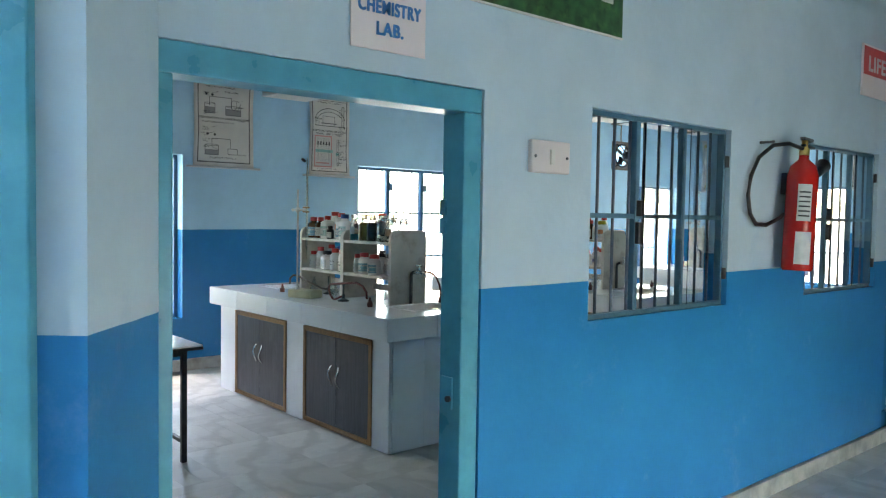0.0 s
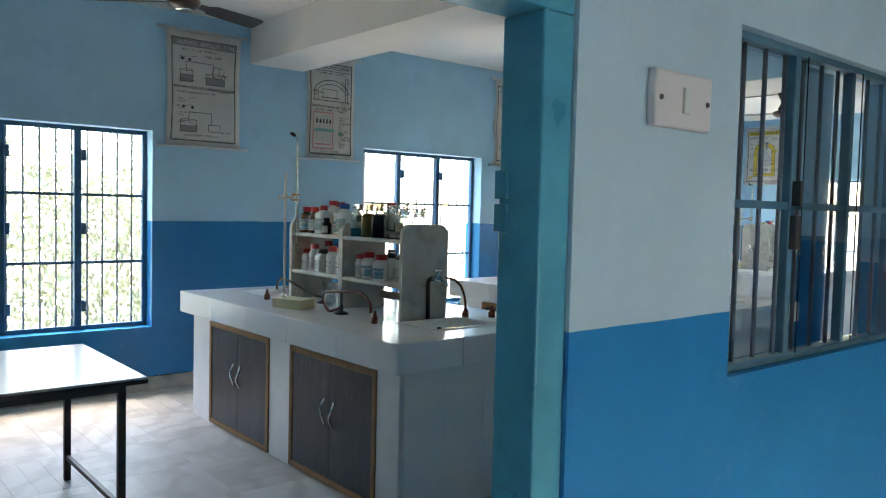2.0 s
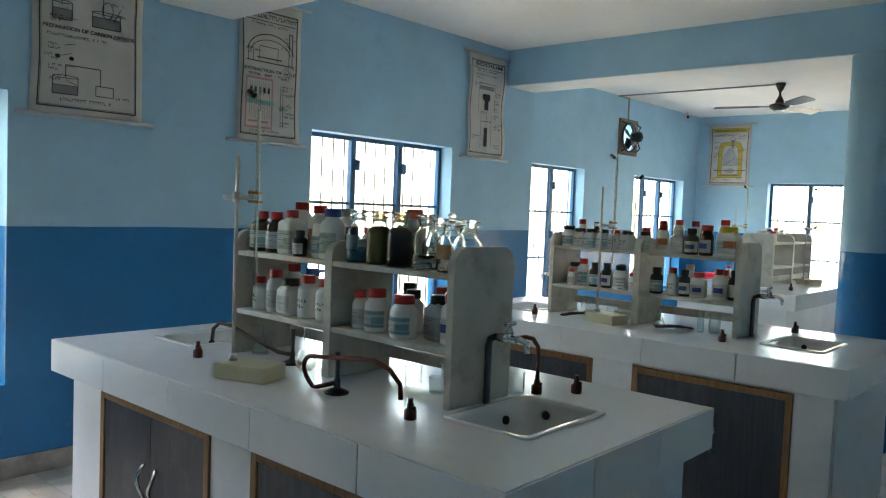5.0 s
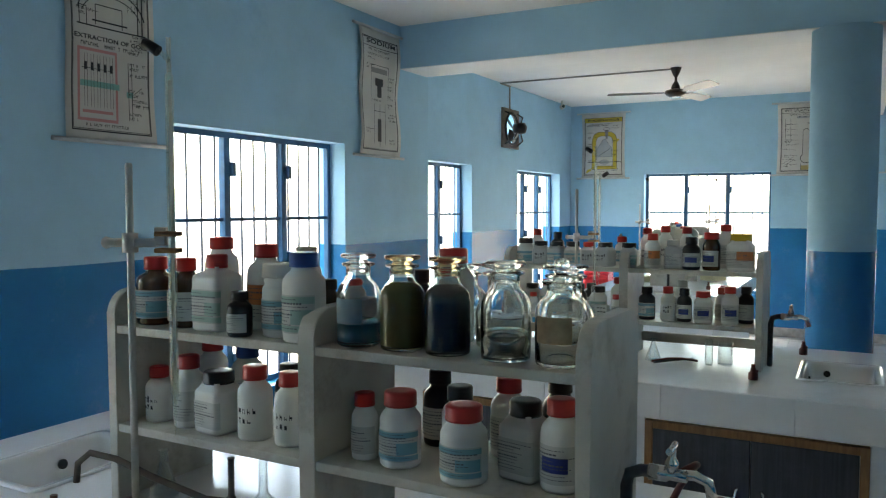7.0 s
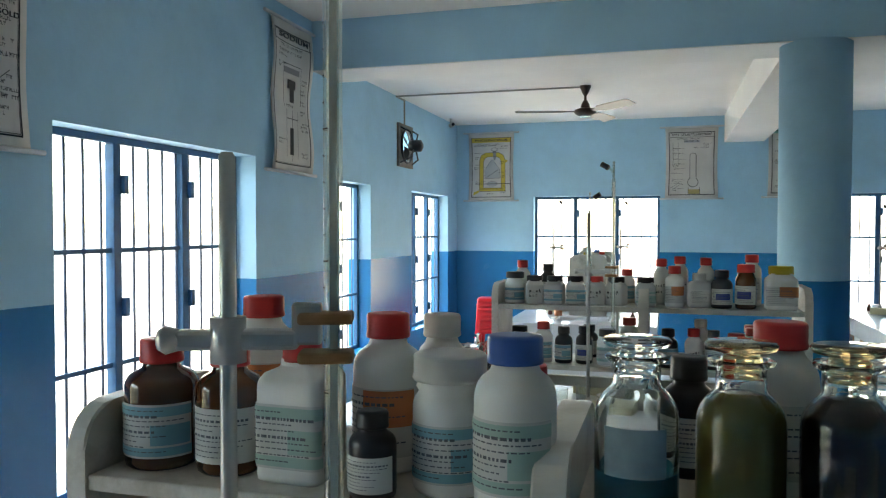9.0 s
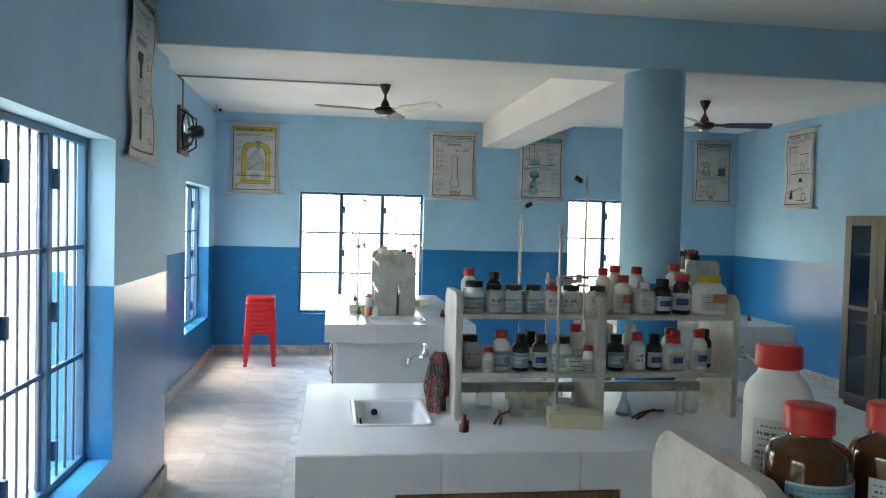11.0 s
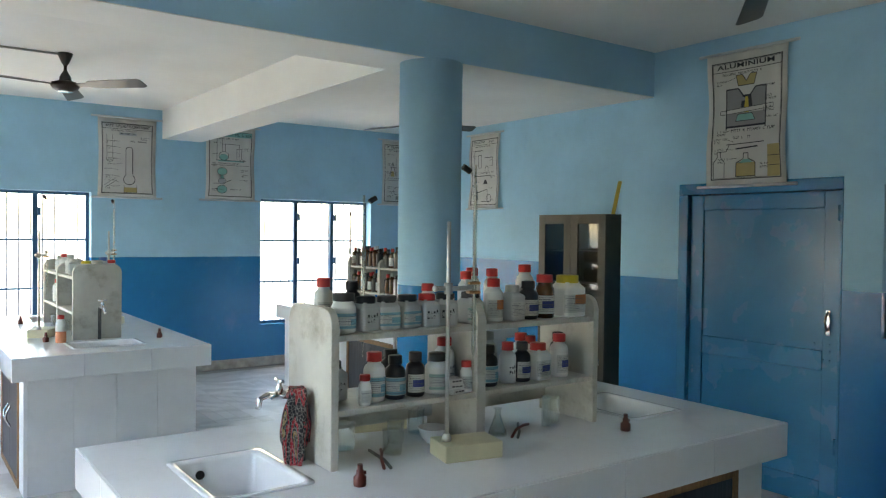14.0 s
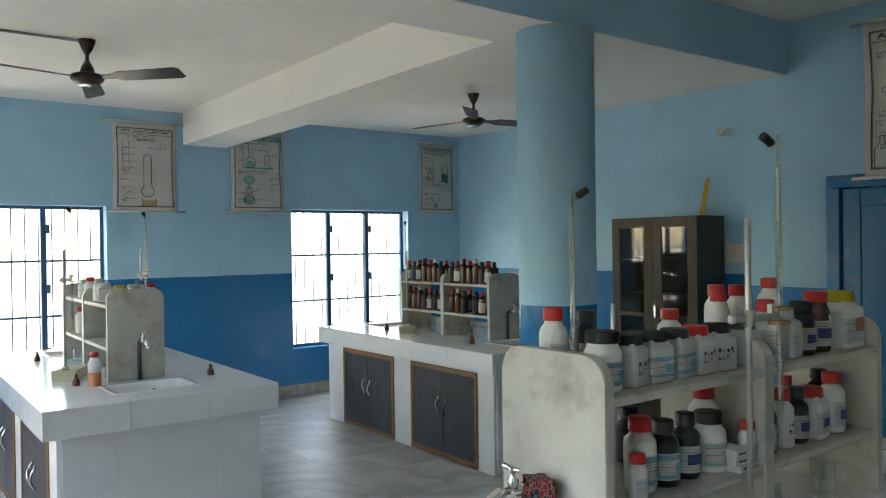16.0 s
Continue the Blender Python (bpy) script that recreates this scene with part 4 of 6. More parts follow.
# fourth bench: rows of amber bottles
for z in (S_HI, S_LO):
    for row in range(2):
        for k in range(15):
            y = 0.585 - k * 0.0835 - 0.035 * row
            if abs(y) < 0.06 or y < -0.59 or (z == S_LO and k in (7, 11)):
                continue
            j = (k * 5 + row * 3 + (z == S_LO)) % 7
            put_bottle(("dark" if j in (2, 5) else "amber", ("red", "black", "black", "red", "white", "black", "red")[j], "paper" if j in (0, 3) else "bare", (0.195, 0.21, 0.185)[j % 3], 0.037, False, 0.42), SH4 @ pose(-0.10 + 0.10 * row, y, z, 0, 0, 20 - 7 * (k % 6)))


M_FADED = material("faded_grey_label", (0.20, 0.30, 0.34), 0.6, vary=0.2, scale=30)
M_OLDLABEL = material("soaked_tan_label", (0.36, 0.27, 0.17), 0.8, vary=0.3, scale=40)
M_GLASSTAN = glass_material("brown_stained_glass", (0.80, 0.62, 0.36), 0.02)


def wide_bottle(m, liquid, word, fill=0.62, R=0.049, body=0.122, top=0.205, ball=False, tag=None, stained=False, ground=True):
    """Clear glass reagent bottle with thick walls and a ground stopper."""
    b = root("stoppered_bottle", m, "clear glass stoppered bottle holding %s" % word, "bottle", "stoppered glass bottles")
    n = R * 0.56
    z1 = body + (top - body) * 0.32
    z2 = top - 0.022
    outer = [(R * 0.5, 0.002), (R * 0.9, 0), (R * 0.98, 0.003), (R, 0.010), (R, body - 0.014), (R * 0.985, body - 0.004), (R * 0.93, body + 0.006), (R * 0.80, body + (z1 - body) * 0.6), (n * 1.06, z1), (n, z1 + 0.006), (n, z2 - 0.008), (n * 1.32, z2 - 0.004), (n * 1.36, z2), (n * 1.2, z2 + 0.002)]
    w = 0.0032
    inner = [(max(r - w, 0.004), max(z, 0.006)) for r, z in outer[:-3]][::-1]
    solid("glass", lambda bm: lathe(bm, outer + [(n * 0.86, z2 + 0.001)] + inner[:-3] + [(R * 0.9, 0.008), (R * 0.4, 0.0065)], 36), M_THICK, b)
    if liquid and fill >= 1:
        solid("liquid", lambda bm: lathe(bm, [(R * 0.82, 0.0055), (R - w * 0.5, 0.012), (R - w * 0.5, body - 0.014), (R * 0.955, body - 0.002), (R * 0.90, body + 0.005), (R * 0.77, body + (z1 - body) * 0.55), (n * 0.98, z1 - 0.003), (n * 0.4, z1 - 0.002)], 32), liquid, b)
    elif liquid:
        h = fill * body
        solid("liquid", lambda bm: lathe(bm, [(R * 0.82, 0.0055), (R - w * 0.5, 0.012), (R - w * 0.5, min(h, body - 0.014)), (R * (0.95 if h > body - 0.01 else 0.967), h), (R * 0.5, h + 0.0006)], 32), liquid, b)
    cap = M_GLASSTAN if stained else M_THICK
    if ball:
        prof = [(n * 0.80, z2 - 0.016), (n * 0.84, z2 + 0.004), (n * 0.5, z2 + 0.012), (n * 0.32, z2 + 0.018), (n * 0.45, z2 + 0.024), (n * 0.6, z2 + 0.032), (n * 0.55, z2 + 0.041), (n * 0.25, z2 + 0.046)]
    else:
        prof = [(n * 0.78, z2 - 0.018), (n * 0.83, z2 + 0.004), (n * 0.7, z2 + 0.008), (n * 1.38, z2 + 0.013), (n * 1.46, z2 + 0.018), (n * 1.36, z2 + 0.0215), (n * 0.5, z2 + 0.022)]
    solid("stopper", lambda bm: lathe(bm, prof, 32), cap, b)
    if tag:
        solid("label", lambda bm: label_band(bm, R, body * 0.42, body * 0.88, False, -0.75, 0.75), tag, b)
    return b


wide_bottle(SH1 @ pose(-0.085, -0.092, S_HI), M_LIQBLUE, "teal liquid", 0.42, tag=M_FADED)
wide_bottle(SH1 @ pose(-0.085, -0.207, S_HI), M_LIQOLIVE, "murky olive liquid", 1.0, stained=True)
wide_bottle(SH1 @ pose(-0.085, -0.318, S_HI), M_LIQBLACK, "black liquid", 1.0, stained=True)
wide_bottle(SH1 @ pose(0.05, -0.385, S_HI), None, "nothing", R=0.06, body=0.085, top=0.185)
wide_bottle(SH1 @ pose(-0.085, -0.452, S_HI), M_CLEARLIQ, "clear liquid", 0.45, R=0.051, body=0.118, top=0.2)
wide_bottle(SH1 @ pose(-0.085, -0.570, S_HI), None, "nothing", R=0.051, body=0.112, top=0.185, ball=True, tag=M_OLDLABEL)
wide_bottle(SH1 @ pose(0.055, -0.53, S_HI), None, "nothing", R=0.06, body=0.085, top=0.185)
wide_bottle(SH1 @ pose(0.115, -0.265, S_HI), None, "nothing", R=0.045, body=0.1, top=0.175)


# ---- bench fittings and glassware ----
M_CREAM = material("cream_painted_wood", (0.62, 0.57, 0.38), 0.45, vary=0.1, scale=10)
M_ROD = material("pale_steel_rod", (0.55, 0.55, 0.53), 0.35, 0.7, vary=0.1, scale=20)
M_HOSE = material("red_rubber_hose", (0.13, 0.022, 0.014), 0.55, vary=0.2, scale=30)
M_HOSEGREY = material("grey_rubber_hose", (0.10, 0.075, 0.06), 0.55, vary=0.2, scale=30)
M_KNOB = material("dark_red_gas_tap", (0.12, 0.02, 0.015), 0.35, vary=0.2, scale=30)
M_CORK = material("tan_clamp_grip", (0.36, 0.20, 0.09), 0.7, vary=0.2, scale=40)


M_BURETTE = thin_glass("burette_glass", (0.93, 0.94, 0.90))


def burette_stand(m, rod_h=0.86, tube_x=0.06, tube_top=1.15, clamp=0.62):
    s = root("burette_stand", m, "cream wooden burette stand with steel rod and glass burette", "stand", "burette stands")
    solid("base", lambda bm: box(bm, -0.115, -0.075, 0, 0.115, 0.075, 0.062, 0.005), M_CREAM, s)
    solid("rod", lambda bm: lathe(bm, [(0.0075, 0.062), (0.0075, rod_h), (0.005, rod_h + 0.004)], 14, (-0.08, 0, 0)), M_ROD, s)
    solid("collar", lambda bm: lathe(bm, [(0.018, 0.062), (0.018, 0.076), (0.011, 0.09)], 14, (-0.08, 0, 0)), M_ROD, s)

    def grip(bm):
        box(bm, -0.125, -0.009, clamp - 0.009, tube_x - 0.03, 0.009, clamp + 0.009, 0.004)
        lathe(bm, [(0.016, -0.02), (0.016, 0.02)], 12, (-0.08, 0, clamp))
        box(bm, tube_x - 0.036, -0.008, clamp - 0.005, tube_x - 0.010, 0.008, clamp + 0.032, 0.003)
        lathe(bm, [(0.009, 0), (0.013, 0.006), (0.009, 0.02)], 10, (-0.14, 0, clamp), Matrix.Rotation(radians(90), 3, "Y"))
    solid("clamp", grip, M_ROD, s)
    tagged(solid("clamp_grip", lambda bm: box(bm, tube_x - 0.03, -0.02, clamp + 0.014, tube_x + 0.018, 0.013, clamp + 0.024, 0.003) or box(bm, tube_x - 0.03, -0.02, clamp - 0.020, tube_x + 0.018, 0.013, clamp - 0.010, 0.003), M_CORK, s), "tan clamp jaws")

    def burette(bm):
        r = 0.0085
        lathe(bm, [(0.0018, 0.30), (0.003, 0.36), (r, 0.39), (r, tube_top), (r * 0.75, tube_top + 0.002), (r * 0.66, tube_top - 0.001), (r * 0.66, 0.395), (0.001, 0.37)], 18, (tube_x, 0, 0))
        lathe(bm, [(0.0052, tube_top + 0.003), (0.0052, tube_top + 0.075), (0.0035, tube_top + 0.075), (0.0033, tube_top + 0.006)], 14, (tube_x, 0, 0))
        tube(bm, [(tube_x, 0, tube_top + 0.028), (tube_x - 0.012, 0, tube_top + 0.042), (tube_x - 0.024, 0, tube_top + 0.050)], 0.005, 10)
    solid("burette", burette, M_BURETTE, s)

    def gradations(bm):
        for k in range(26):
            z = 0.42 + (tube_top - 0.46) * k / 25
            w = 1.1 if k % 5 == 0 else 0.6
            label_band(bm, 0.0077, z, z + 0.0012, False, -w, w, 5)
        bmesh.ops.translate(bm, verts=bm.verts, vec=(tube_x, 0, 0))
    tagged(solid("scale", gradations, M_INK, s), "printed scale lines", kind="stuff")
    # added white strip imitates the pale brightness of the glass tube
    tagged(solid("brightening_strip", lambda bm: box(bm, tube_x - 0.0035, 0.0025, 0.41, tube_x + 0.0035, 0.0035, tube_top - 0.01), M_CERAMIC, s), "white strip added inside so the glass looks bright")
    tagged(solid("rubber_teat", lambda bm: tube(bm, [(tube_x - 0.022, 0, tube_top + 0.048), (tube_x - 0.034, 0, tube_top + 0.056), (tube_x - 0.052, 0, tube_top + 0.066)], 0.0115, 12), M_BLACK, s), "black rubber teat")
    return s


burette_stand(pose(3.307, 5.485, BH, 0, 0, -70), 0.86, 0.012, 1.04, 0.70)
burette_stand(pose(5.946, 5.424, BH, 0, 0, -102), 0.86, 0.025, 1.0)
burette_stand(B3 @ pose(-0.30, -0.30, BH, 0, 0, 60), 0.8, 0.06, 1.0)
burette_stand(B3 @ pose(0.30, 0.2, BH, 0, 0, 60), 0.8, 0.06, 1.0)
burette_stand(B4 @ pose(-0.28, 0.28, BH, 0, 0, 60), 0.75, 0.06, 0.95)
burette_stand(B2 @ pose(0.285, 0.24, BH, 0, 0, 75), 0.62, 0.06, 0.90, 0.5)


def water_tap(m, cloth=False, chrome=True):
    """Pipe up the shelf's end panel with a bib tap; faces -y."""
    t = root("water_tap", m, "chrome bib tap on a grey iron standpipe", "tap", "bench taps")
    solid("standpipe", lambda bm: tube(bm, [(0, 0, 0), (0, 0, 0.21), (0, -0.006, 0.235), (0, -0.03, 0.245), (0, -0.05, 0.245)], 0.0125, 12), M_IRON, t)

    def spout(bm):
        lathe(bm, [(0.016, 0), (0.016, 0.035), (0.012, 0.04), (0.012, 0.075)], 14, (0, -0.045, 0.245), Matrix.Rotation(radians(90), 3, "X"))
        tube(bm, [(0, -0.10, 0.247), (0, -0.135, 0.25), (0, -0.16, 0.24), (0, -0.168, 0.205)], 0.0105, 12)
        lathe(bm, [(0.012, 0), (0.014, 0.02), (0.008, 0.03), (0.008, 0.045)], 12, (0, -0.09, 0.25))
        tube(bm, [(-0.03, -0.09, 0.298), (0, -0.09, 0.296), (0.03, -0.09, 0.298)], 0.007, 8)
    solid("spout", spout, M_CHROME, t)
    return t


for bm_ in (SH1, SH2, B3, SH4):
    water_tap(bm_ @ pose(0.02, -0.675, BH))
    water_tap(bm_ @ pose(0.02, 0.675, BH, 0, 0, 180))


def gas_tap(m):
    g = root("gas_tap", m, "small dark red gas nozzle on the worktop", "gas tap", "gas taps")
    solid("nozzle", lambda bm: lathe(bm, [(0.02, 0), (0.021, 0.004), (0.021, 0.03), (0.012, 0.038), (0.012, 0.05), (0.009, 0.054), (0.009, 0.07)], 16), M_KNOB, g)
    solid("lever", lambda bm: box(bm, -0.005, -0.022, 0.034, 0.005, 0.0, 0.046, 0.002), M_KNOB, g)


for bm_ in (SH1, SH2, B3, SH4):
    for y in (-0.64, 0.64):
        gas_tap(bm_ @ pose(-0.335, y, BH))
    gas_tap(bm_ @ pose(0.42, -0.8, BH))


def bunsen(m, hose_pts, mat=None):
    b = root("bunsen_burner", m, "black bunsen burner with red rubber hose", "burner", "bunsen burners")
    solid("foot", lambda bm: lathe(bm, [(0.045, 0), (0.046, 0.006), (0.03, 0.014), (0.013, 0.022)], 20), M_BLACK, b)
    solid("barrel", lambda bm: lathe(bm, [(0.012, 0.02), (0.012, 0.05), (0.008, 0.055), (0.008, 0.145), (0.010, 0.15)], 14), M_IRON, b)
    solid("hose", lambda bm: tube(bm, hose_pts, 0.0085, 10), mat or M_HOSE, b)


bunsen(pose(3.41, 5.09, BH), [(-0.005, 0, 0.04)] + [(-0.03 - 0.055 * math.sin(a) * 0.4, 0.075 + 0.075 * math.cos(a) - 0.36 * max(0, (a - 1.2)) / 3.6, 0.06 + 0.075 * math.sin(a * 0.9)) for a in [0.2 * k for k in range(-5, 9)]] + [(-0.03, -0.12, 0.15), (-0.03, -0.22, 0.16), (-0.03, -0.30, 0.14), (-0.03, -0.35, 0.10), (-0.03, -0.355, 0.05)])
bunsen(pose(3.60, 5.60, BH), [(-0.005, 0, 0.04), (-0.03, 0.06, 0.045), (-0.07, 0.2, 0.09), (-0.10, 0.30, 0.13), (-0.12, 0.37, 0.14), (-0.13, 0.405, 0.11), (-0.132, 0.41, 0.06)], M_HOSEGREY)


def tap_hose(m):
    h = solid("rubber_hose", lambda bm: tube(bm, [(0, -0.10, 0.247), (0.05, -0.122, 0.252), (0.10, -0.12, 0.24), (0.17, -0.095, 0.20), (0.23, -0.06, 0.14), (0.262, -0.036, 0.09), (0.27, -0.03, 0.055)], 0.0075, 10), M_HOSE, None, m)
    tagged(h, "brown rubber hose hanging from the bench tap to a nozzle", "hose")


tap_hose(SH1 @ pose(0.02, -0.675, BH))
gas_tap(SH1 @ pose(0.29, -0.705, BH))


def carton(m):
    c = root("small_carton", m, "small white carton with dark print, lying on the shelf", "box", "cartons on the shelf")
    solid("box", lambda bm: box(bm, -0.03, -0.032, 0, 0.03, 0.032, 0.020, 0.0015), M_LABEL, c)
    solid("print", lambda bm: [box(bm, -0.0308, -0.024 + 0.016 * k, 0.008, -0.0302, -0.012 + 0.016 * k, 0.013) for k in range(3)], M_INK, c)


for k in range(3):
    carton(SH2 @ pose(-0.125, 0.107 + 0.006 * k, S_LO + 0.0202 * k, 0, 0, (8, -5, 3)[k]))


def glassware(kind, m, r=0.035, h=0.1):
    word = {"flask": "conical glass flask", "beaker": "clear glass beaker", "round": "round-bottomed volumetric glass flask"}[kind]
    g = root(kind + "_glass" if kind == "beaker" else "laboratory_flask", m, word + " standing on the worktop", "flask" if kind != "beaker" else "beaker", "laboratory glassware")
    prof = {"flask": [(r * 0.95, 0), (r, 0.006), (r * 0.9, 0.02), (r * 0.34, h * 0.72), (r * 0.3, h * 0.95), (r * 0.4, h)],
            "beaker": [(r * 0.94, 0), (r, 0.006), (r, h - 0.006), (r * 1.08, h)],
            "round": [(r * 0.6, 0), (r * 0.9, h * 0.1), (r, h * 0.2), (r * 0.8, h * 0.36), (r * 0.26, h * 0.5), (r * 0.24, h * 0.97), (r * 0.34, h)]}[kind]
    hollow = prof + [(max(q - 0.0022, 0.002), max(z, 0.004)) for q, z in prof[::-1]]
    solid("wall", lambda bm: lathe(bm, hollow, 24), M_GLASS, g)


glassware("flask", pose(3.62, 5.86, BH), 0.04, 0.125)
glassware("round", pose(3.56, 5.46, BH), 0.045, 0.2)
for x, y, r, h, k in ((6.3, 5.54, 0.036, 0.09, "beaker"), (6.42, 5.45, 0.033, 0.085, "beaker"), (6.29, 5.04, 0.04, 0.11, "flask"), (6.29, 4.77, 0.02, 0.13, "beaker"), (6.33, 4.70, 0.036, 0.11, "beaker"), (3.72, 5.0, 0.035, 0.08, "beaker"), (3.82, 4.9, 0.035, 0.09, "beaker"), (3.70, 4.86, 0.03, 0.06, "beaker"), (3.93, 4.665, 0.035, 0.085, "beaker"), (6.45, 5.66, 0.04, 0.1, "beaker"), (6.5, 5.3, 0.034, 0.1, "beaker")):
    glassware(k, pose(x - 0.185 if x > 5 else x, y + 0.1 if x > 5 else y, BH), r, h)
for k in range(5):
    glassware("beaker", B3 @ pose(-0.10 + 0.06 * (k % 2), -0.45 + 0.22 * k, BH), 0.035, 0.09)
    glassware(("flask", "beaker")[k % 2], B4 @ pose(-0.12 + 0.08 * (k % 2), -0.5 + 0.24 * k, BH), 0.038, 0.11)


def mortar():
    g = root("mortar_bowl", pose(6.165, 5.42, BH), "white porcelain mortar bowl on the worktop", "bowl")
    solid("bowl", lambda bm: lathe(bm, [(0.03, 0), (0.033, 0.006), (0.05, 0.025), (0.06, 0.055), (0.064, 0.06), (0.058, 0.06), (0.045, 0.03), (0.02, 0.014)], 26), M_CERAMIC, g)


mortar()


def tongs(m):
    g = root("crucible_tongs", m, "dark steel crucible tongs lying on the worktop", "tongs", "tongs")
    solid("arm", lambda bm: tube(bm, [(-0.12, -0.012, 0.008), (-0.04, -0.006, 0.012), (0.03, 0.01, 0.012), (0.11, 0.022, 0.008)], 0.006, 8), M_IRON, g)
    solid("arm", lambda bm: tube(bm, [(-0.12, 0.012, 0.008), (-0.04, 0.006, 0.02), (0.03, -0.01, 0.02), (0.11, -0.022, 0.008)], 0.006, 8), M_HOSE, g)


tongs(pose(6.065, 5.72, BH, 0, 0, -20))
tongs(pose(6.095, 5.03, BH, 0, 0, -50))


def wash_bottle(m):
    b = root("wash_bottle", m, "translucent bottle half full of orange liquid, red cap", "bottle")
    solid("body", lambda bm: lathe(bm, [(0.036, 0.082), (0.036, 0.135), (0.022, 0.165), (0.02, 0.17)], 20), M_HDPE, b)
    solid("liquid", lambda bm: lathe(bm, [(0.034, 0), (0.036, 0.005), (0.036, 0.082)], 20), M_LIQPINK, b)
    solid("cap", lambda bm: lathe(bm, [(0.023, 0.17), (0.023, 0.195), (0.01, 0.2)], 20), M_CAPRED, b)


wash_bottle(pose(9.80, 6.14, BH))


# patterned cloth over the tap of the second bench
def hanging_cloth():
    m = bpy.data.materials.new("patterned_cloth")
    m.use_nodes = True
    n, l = m.node_tree.nodes, m.node_tree.links
    tc = n.new("ShaderNodeTexCoord")
    v = n.new("ShaderNodeTexVoronoi")
    v.inputs["Scale"].default_value = 80
    l.new(tc.outputs["Object"], v.inputs["Vector"])
    v.feature = "DISTANCE_TO_EDGE"
    net = n.new("ShaderNodeMath")
    net.operation = "LESS_THAN"
    net.inputs[1].default_value = 0.055
    l.new(v.outputs["Distance"], net.inputs[0])
    sp = n.new("ShaderNodeTexNoise")
    mp = n.new("ShaderNodeMapping")
    mp.inputs["Scale"].default_value = (38, 38, 7)
    sp.inputs["Scale"].default_value, sp.inputs["Detail"].default_value = 1.0, 1
    l.new(tc.outputs["Object"], mp.inputs[0])
    l.new(mp.outputs[0], sp.inputs["Vector"])
    r = n.new("ShaderNodeValToRGB")
    r.color_ramp.interpolation = "CONSTANT"
    for pos, col in ((0.0, (0.015, 0.015, 0.02, 1)), (0.47, (0.30, 0.02, 0.03, 1)), (0.56, (0.02, 0.02, 0.025, 1)), (0.63, (0.25, 0.17, 0.07, 1)), (0.68, (0.02, 0.025, 0.03, 1))):
        e = r.color_ramp.elements.new(pos)
        e.color = col
    l.new(sp.outputs[0], r.inputs[0])
    half = n.new("ShaderNodeMath")
    half.operation = "MULTIPLY"
    half.inputs[1].default_value = 0.4
    l.new(net.outputs[0], half.inputs[0])
    mx = n.new("ShaderNodeMix")
    mx.data_type = "RGBA"
    l.new(half.outputs[0], mx.inputs["Factor"])
    l.new(r.outputs[0], mx.inputs["A"])
    mx.inputs["B"].default_value = (0.45, 0.43, 0.40, 1)
    l.new(mx.outputs["Result"], n["Principled BSDF"].inputs["Base Color"])
    n["Principled BSDF"].inputs["Roughness"].default_value = 0.9

    def fill(bm):
        rows = []
        for j in range(19):
            z = -0.30 * j / 18
            wdt = 0.030 + 0.034 * math.sin(math.pi * min(1, j / 12) / 2) - 0.052 * max(0, (j - 8) / 10) ** 1.3
            ring = []
            for i in range(20):
                a = 2 * math.pi * i / 20
                k = 1 + 0.3 * math.sin(4 * a + j * 0.12)
                ring.append(bm.verts.new((wdt * k * math.cos(a) * 0.9, 0.035 * k * math.sin(a) + 0.004 * math.sin(j), z - (0.05 * math.cos(a) * (j / 18) if j > 12 else 0))))
            rows.append(ring)
        for a, b in zip(rows, rows[1:]):
            for i in range(20):
                bm.faces.new((a[i], a[(i + 1) % 20], b[(i + 1) % 20], b[i])).smooth = True
        bm.faces.new(rows[0])
        bm.faces.new(rows[-1][::-1])
    tagged(solid("cleaning_cloth", fill, m, None, B2 @ pose(0.0, 0.735, BH + 0.27, 0, 0, 90)), "dark patterned cloth draped over the bench tap", "cloth")


hanging_cloth()


# ---- fans ----
M_FAN = material("dark_brown_fan_enamel", (0.035, 0.02, 0.016), 0.3, vary=0.2, scale=15)


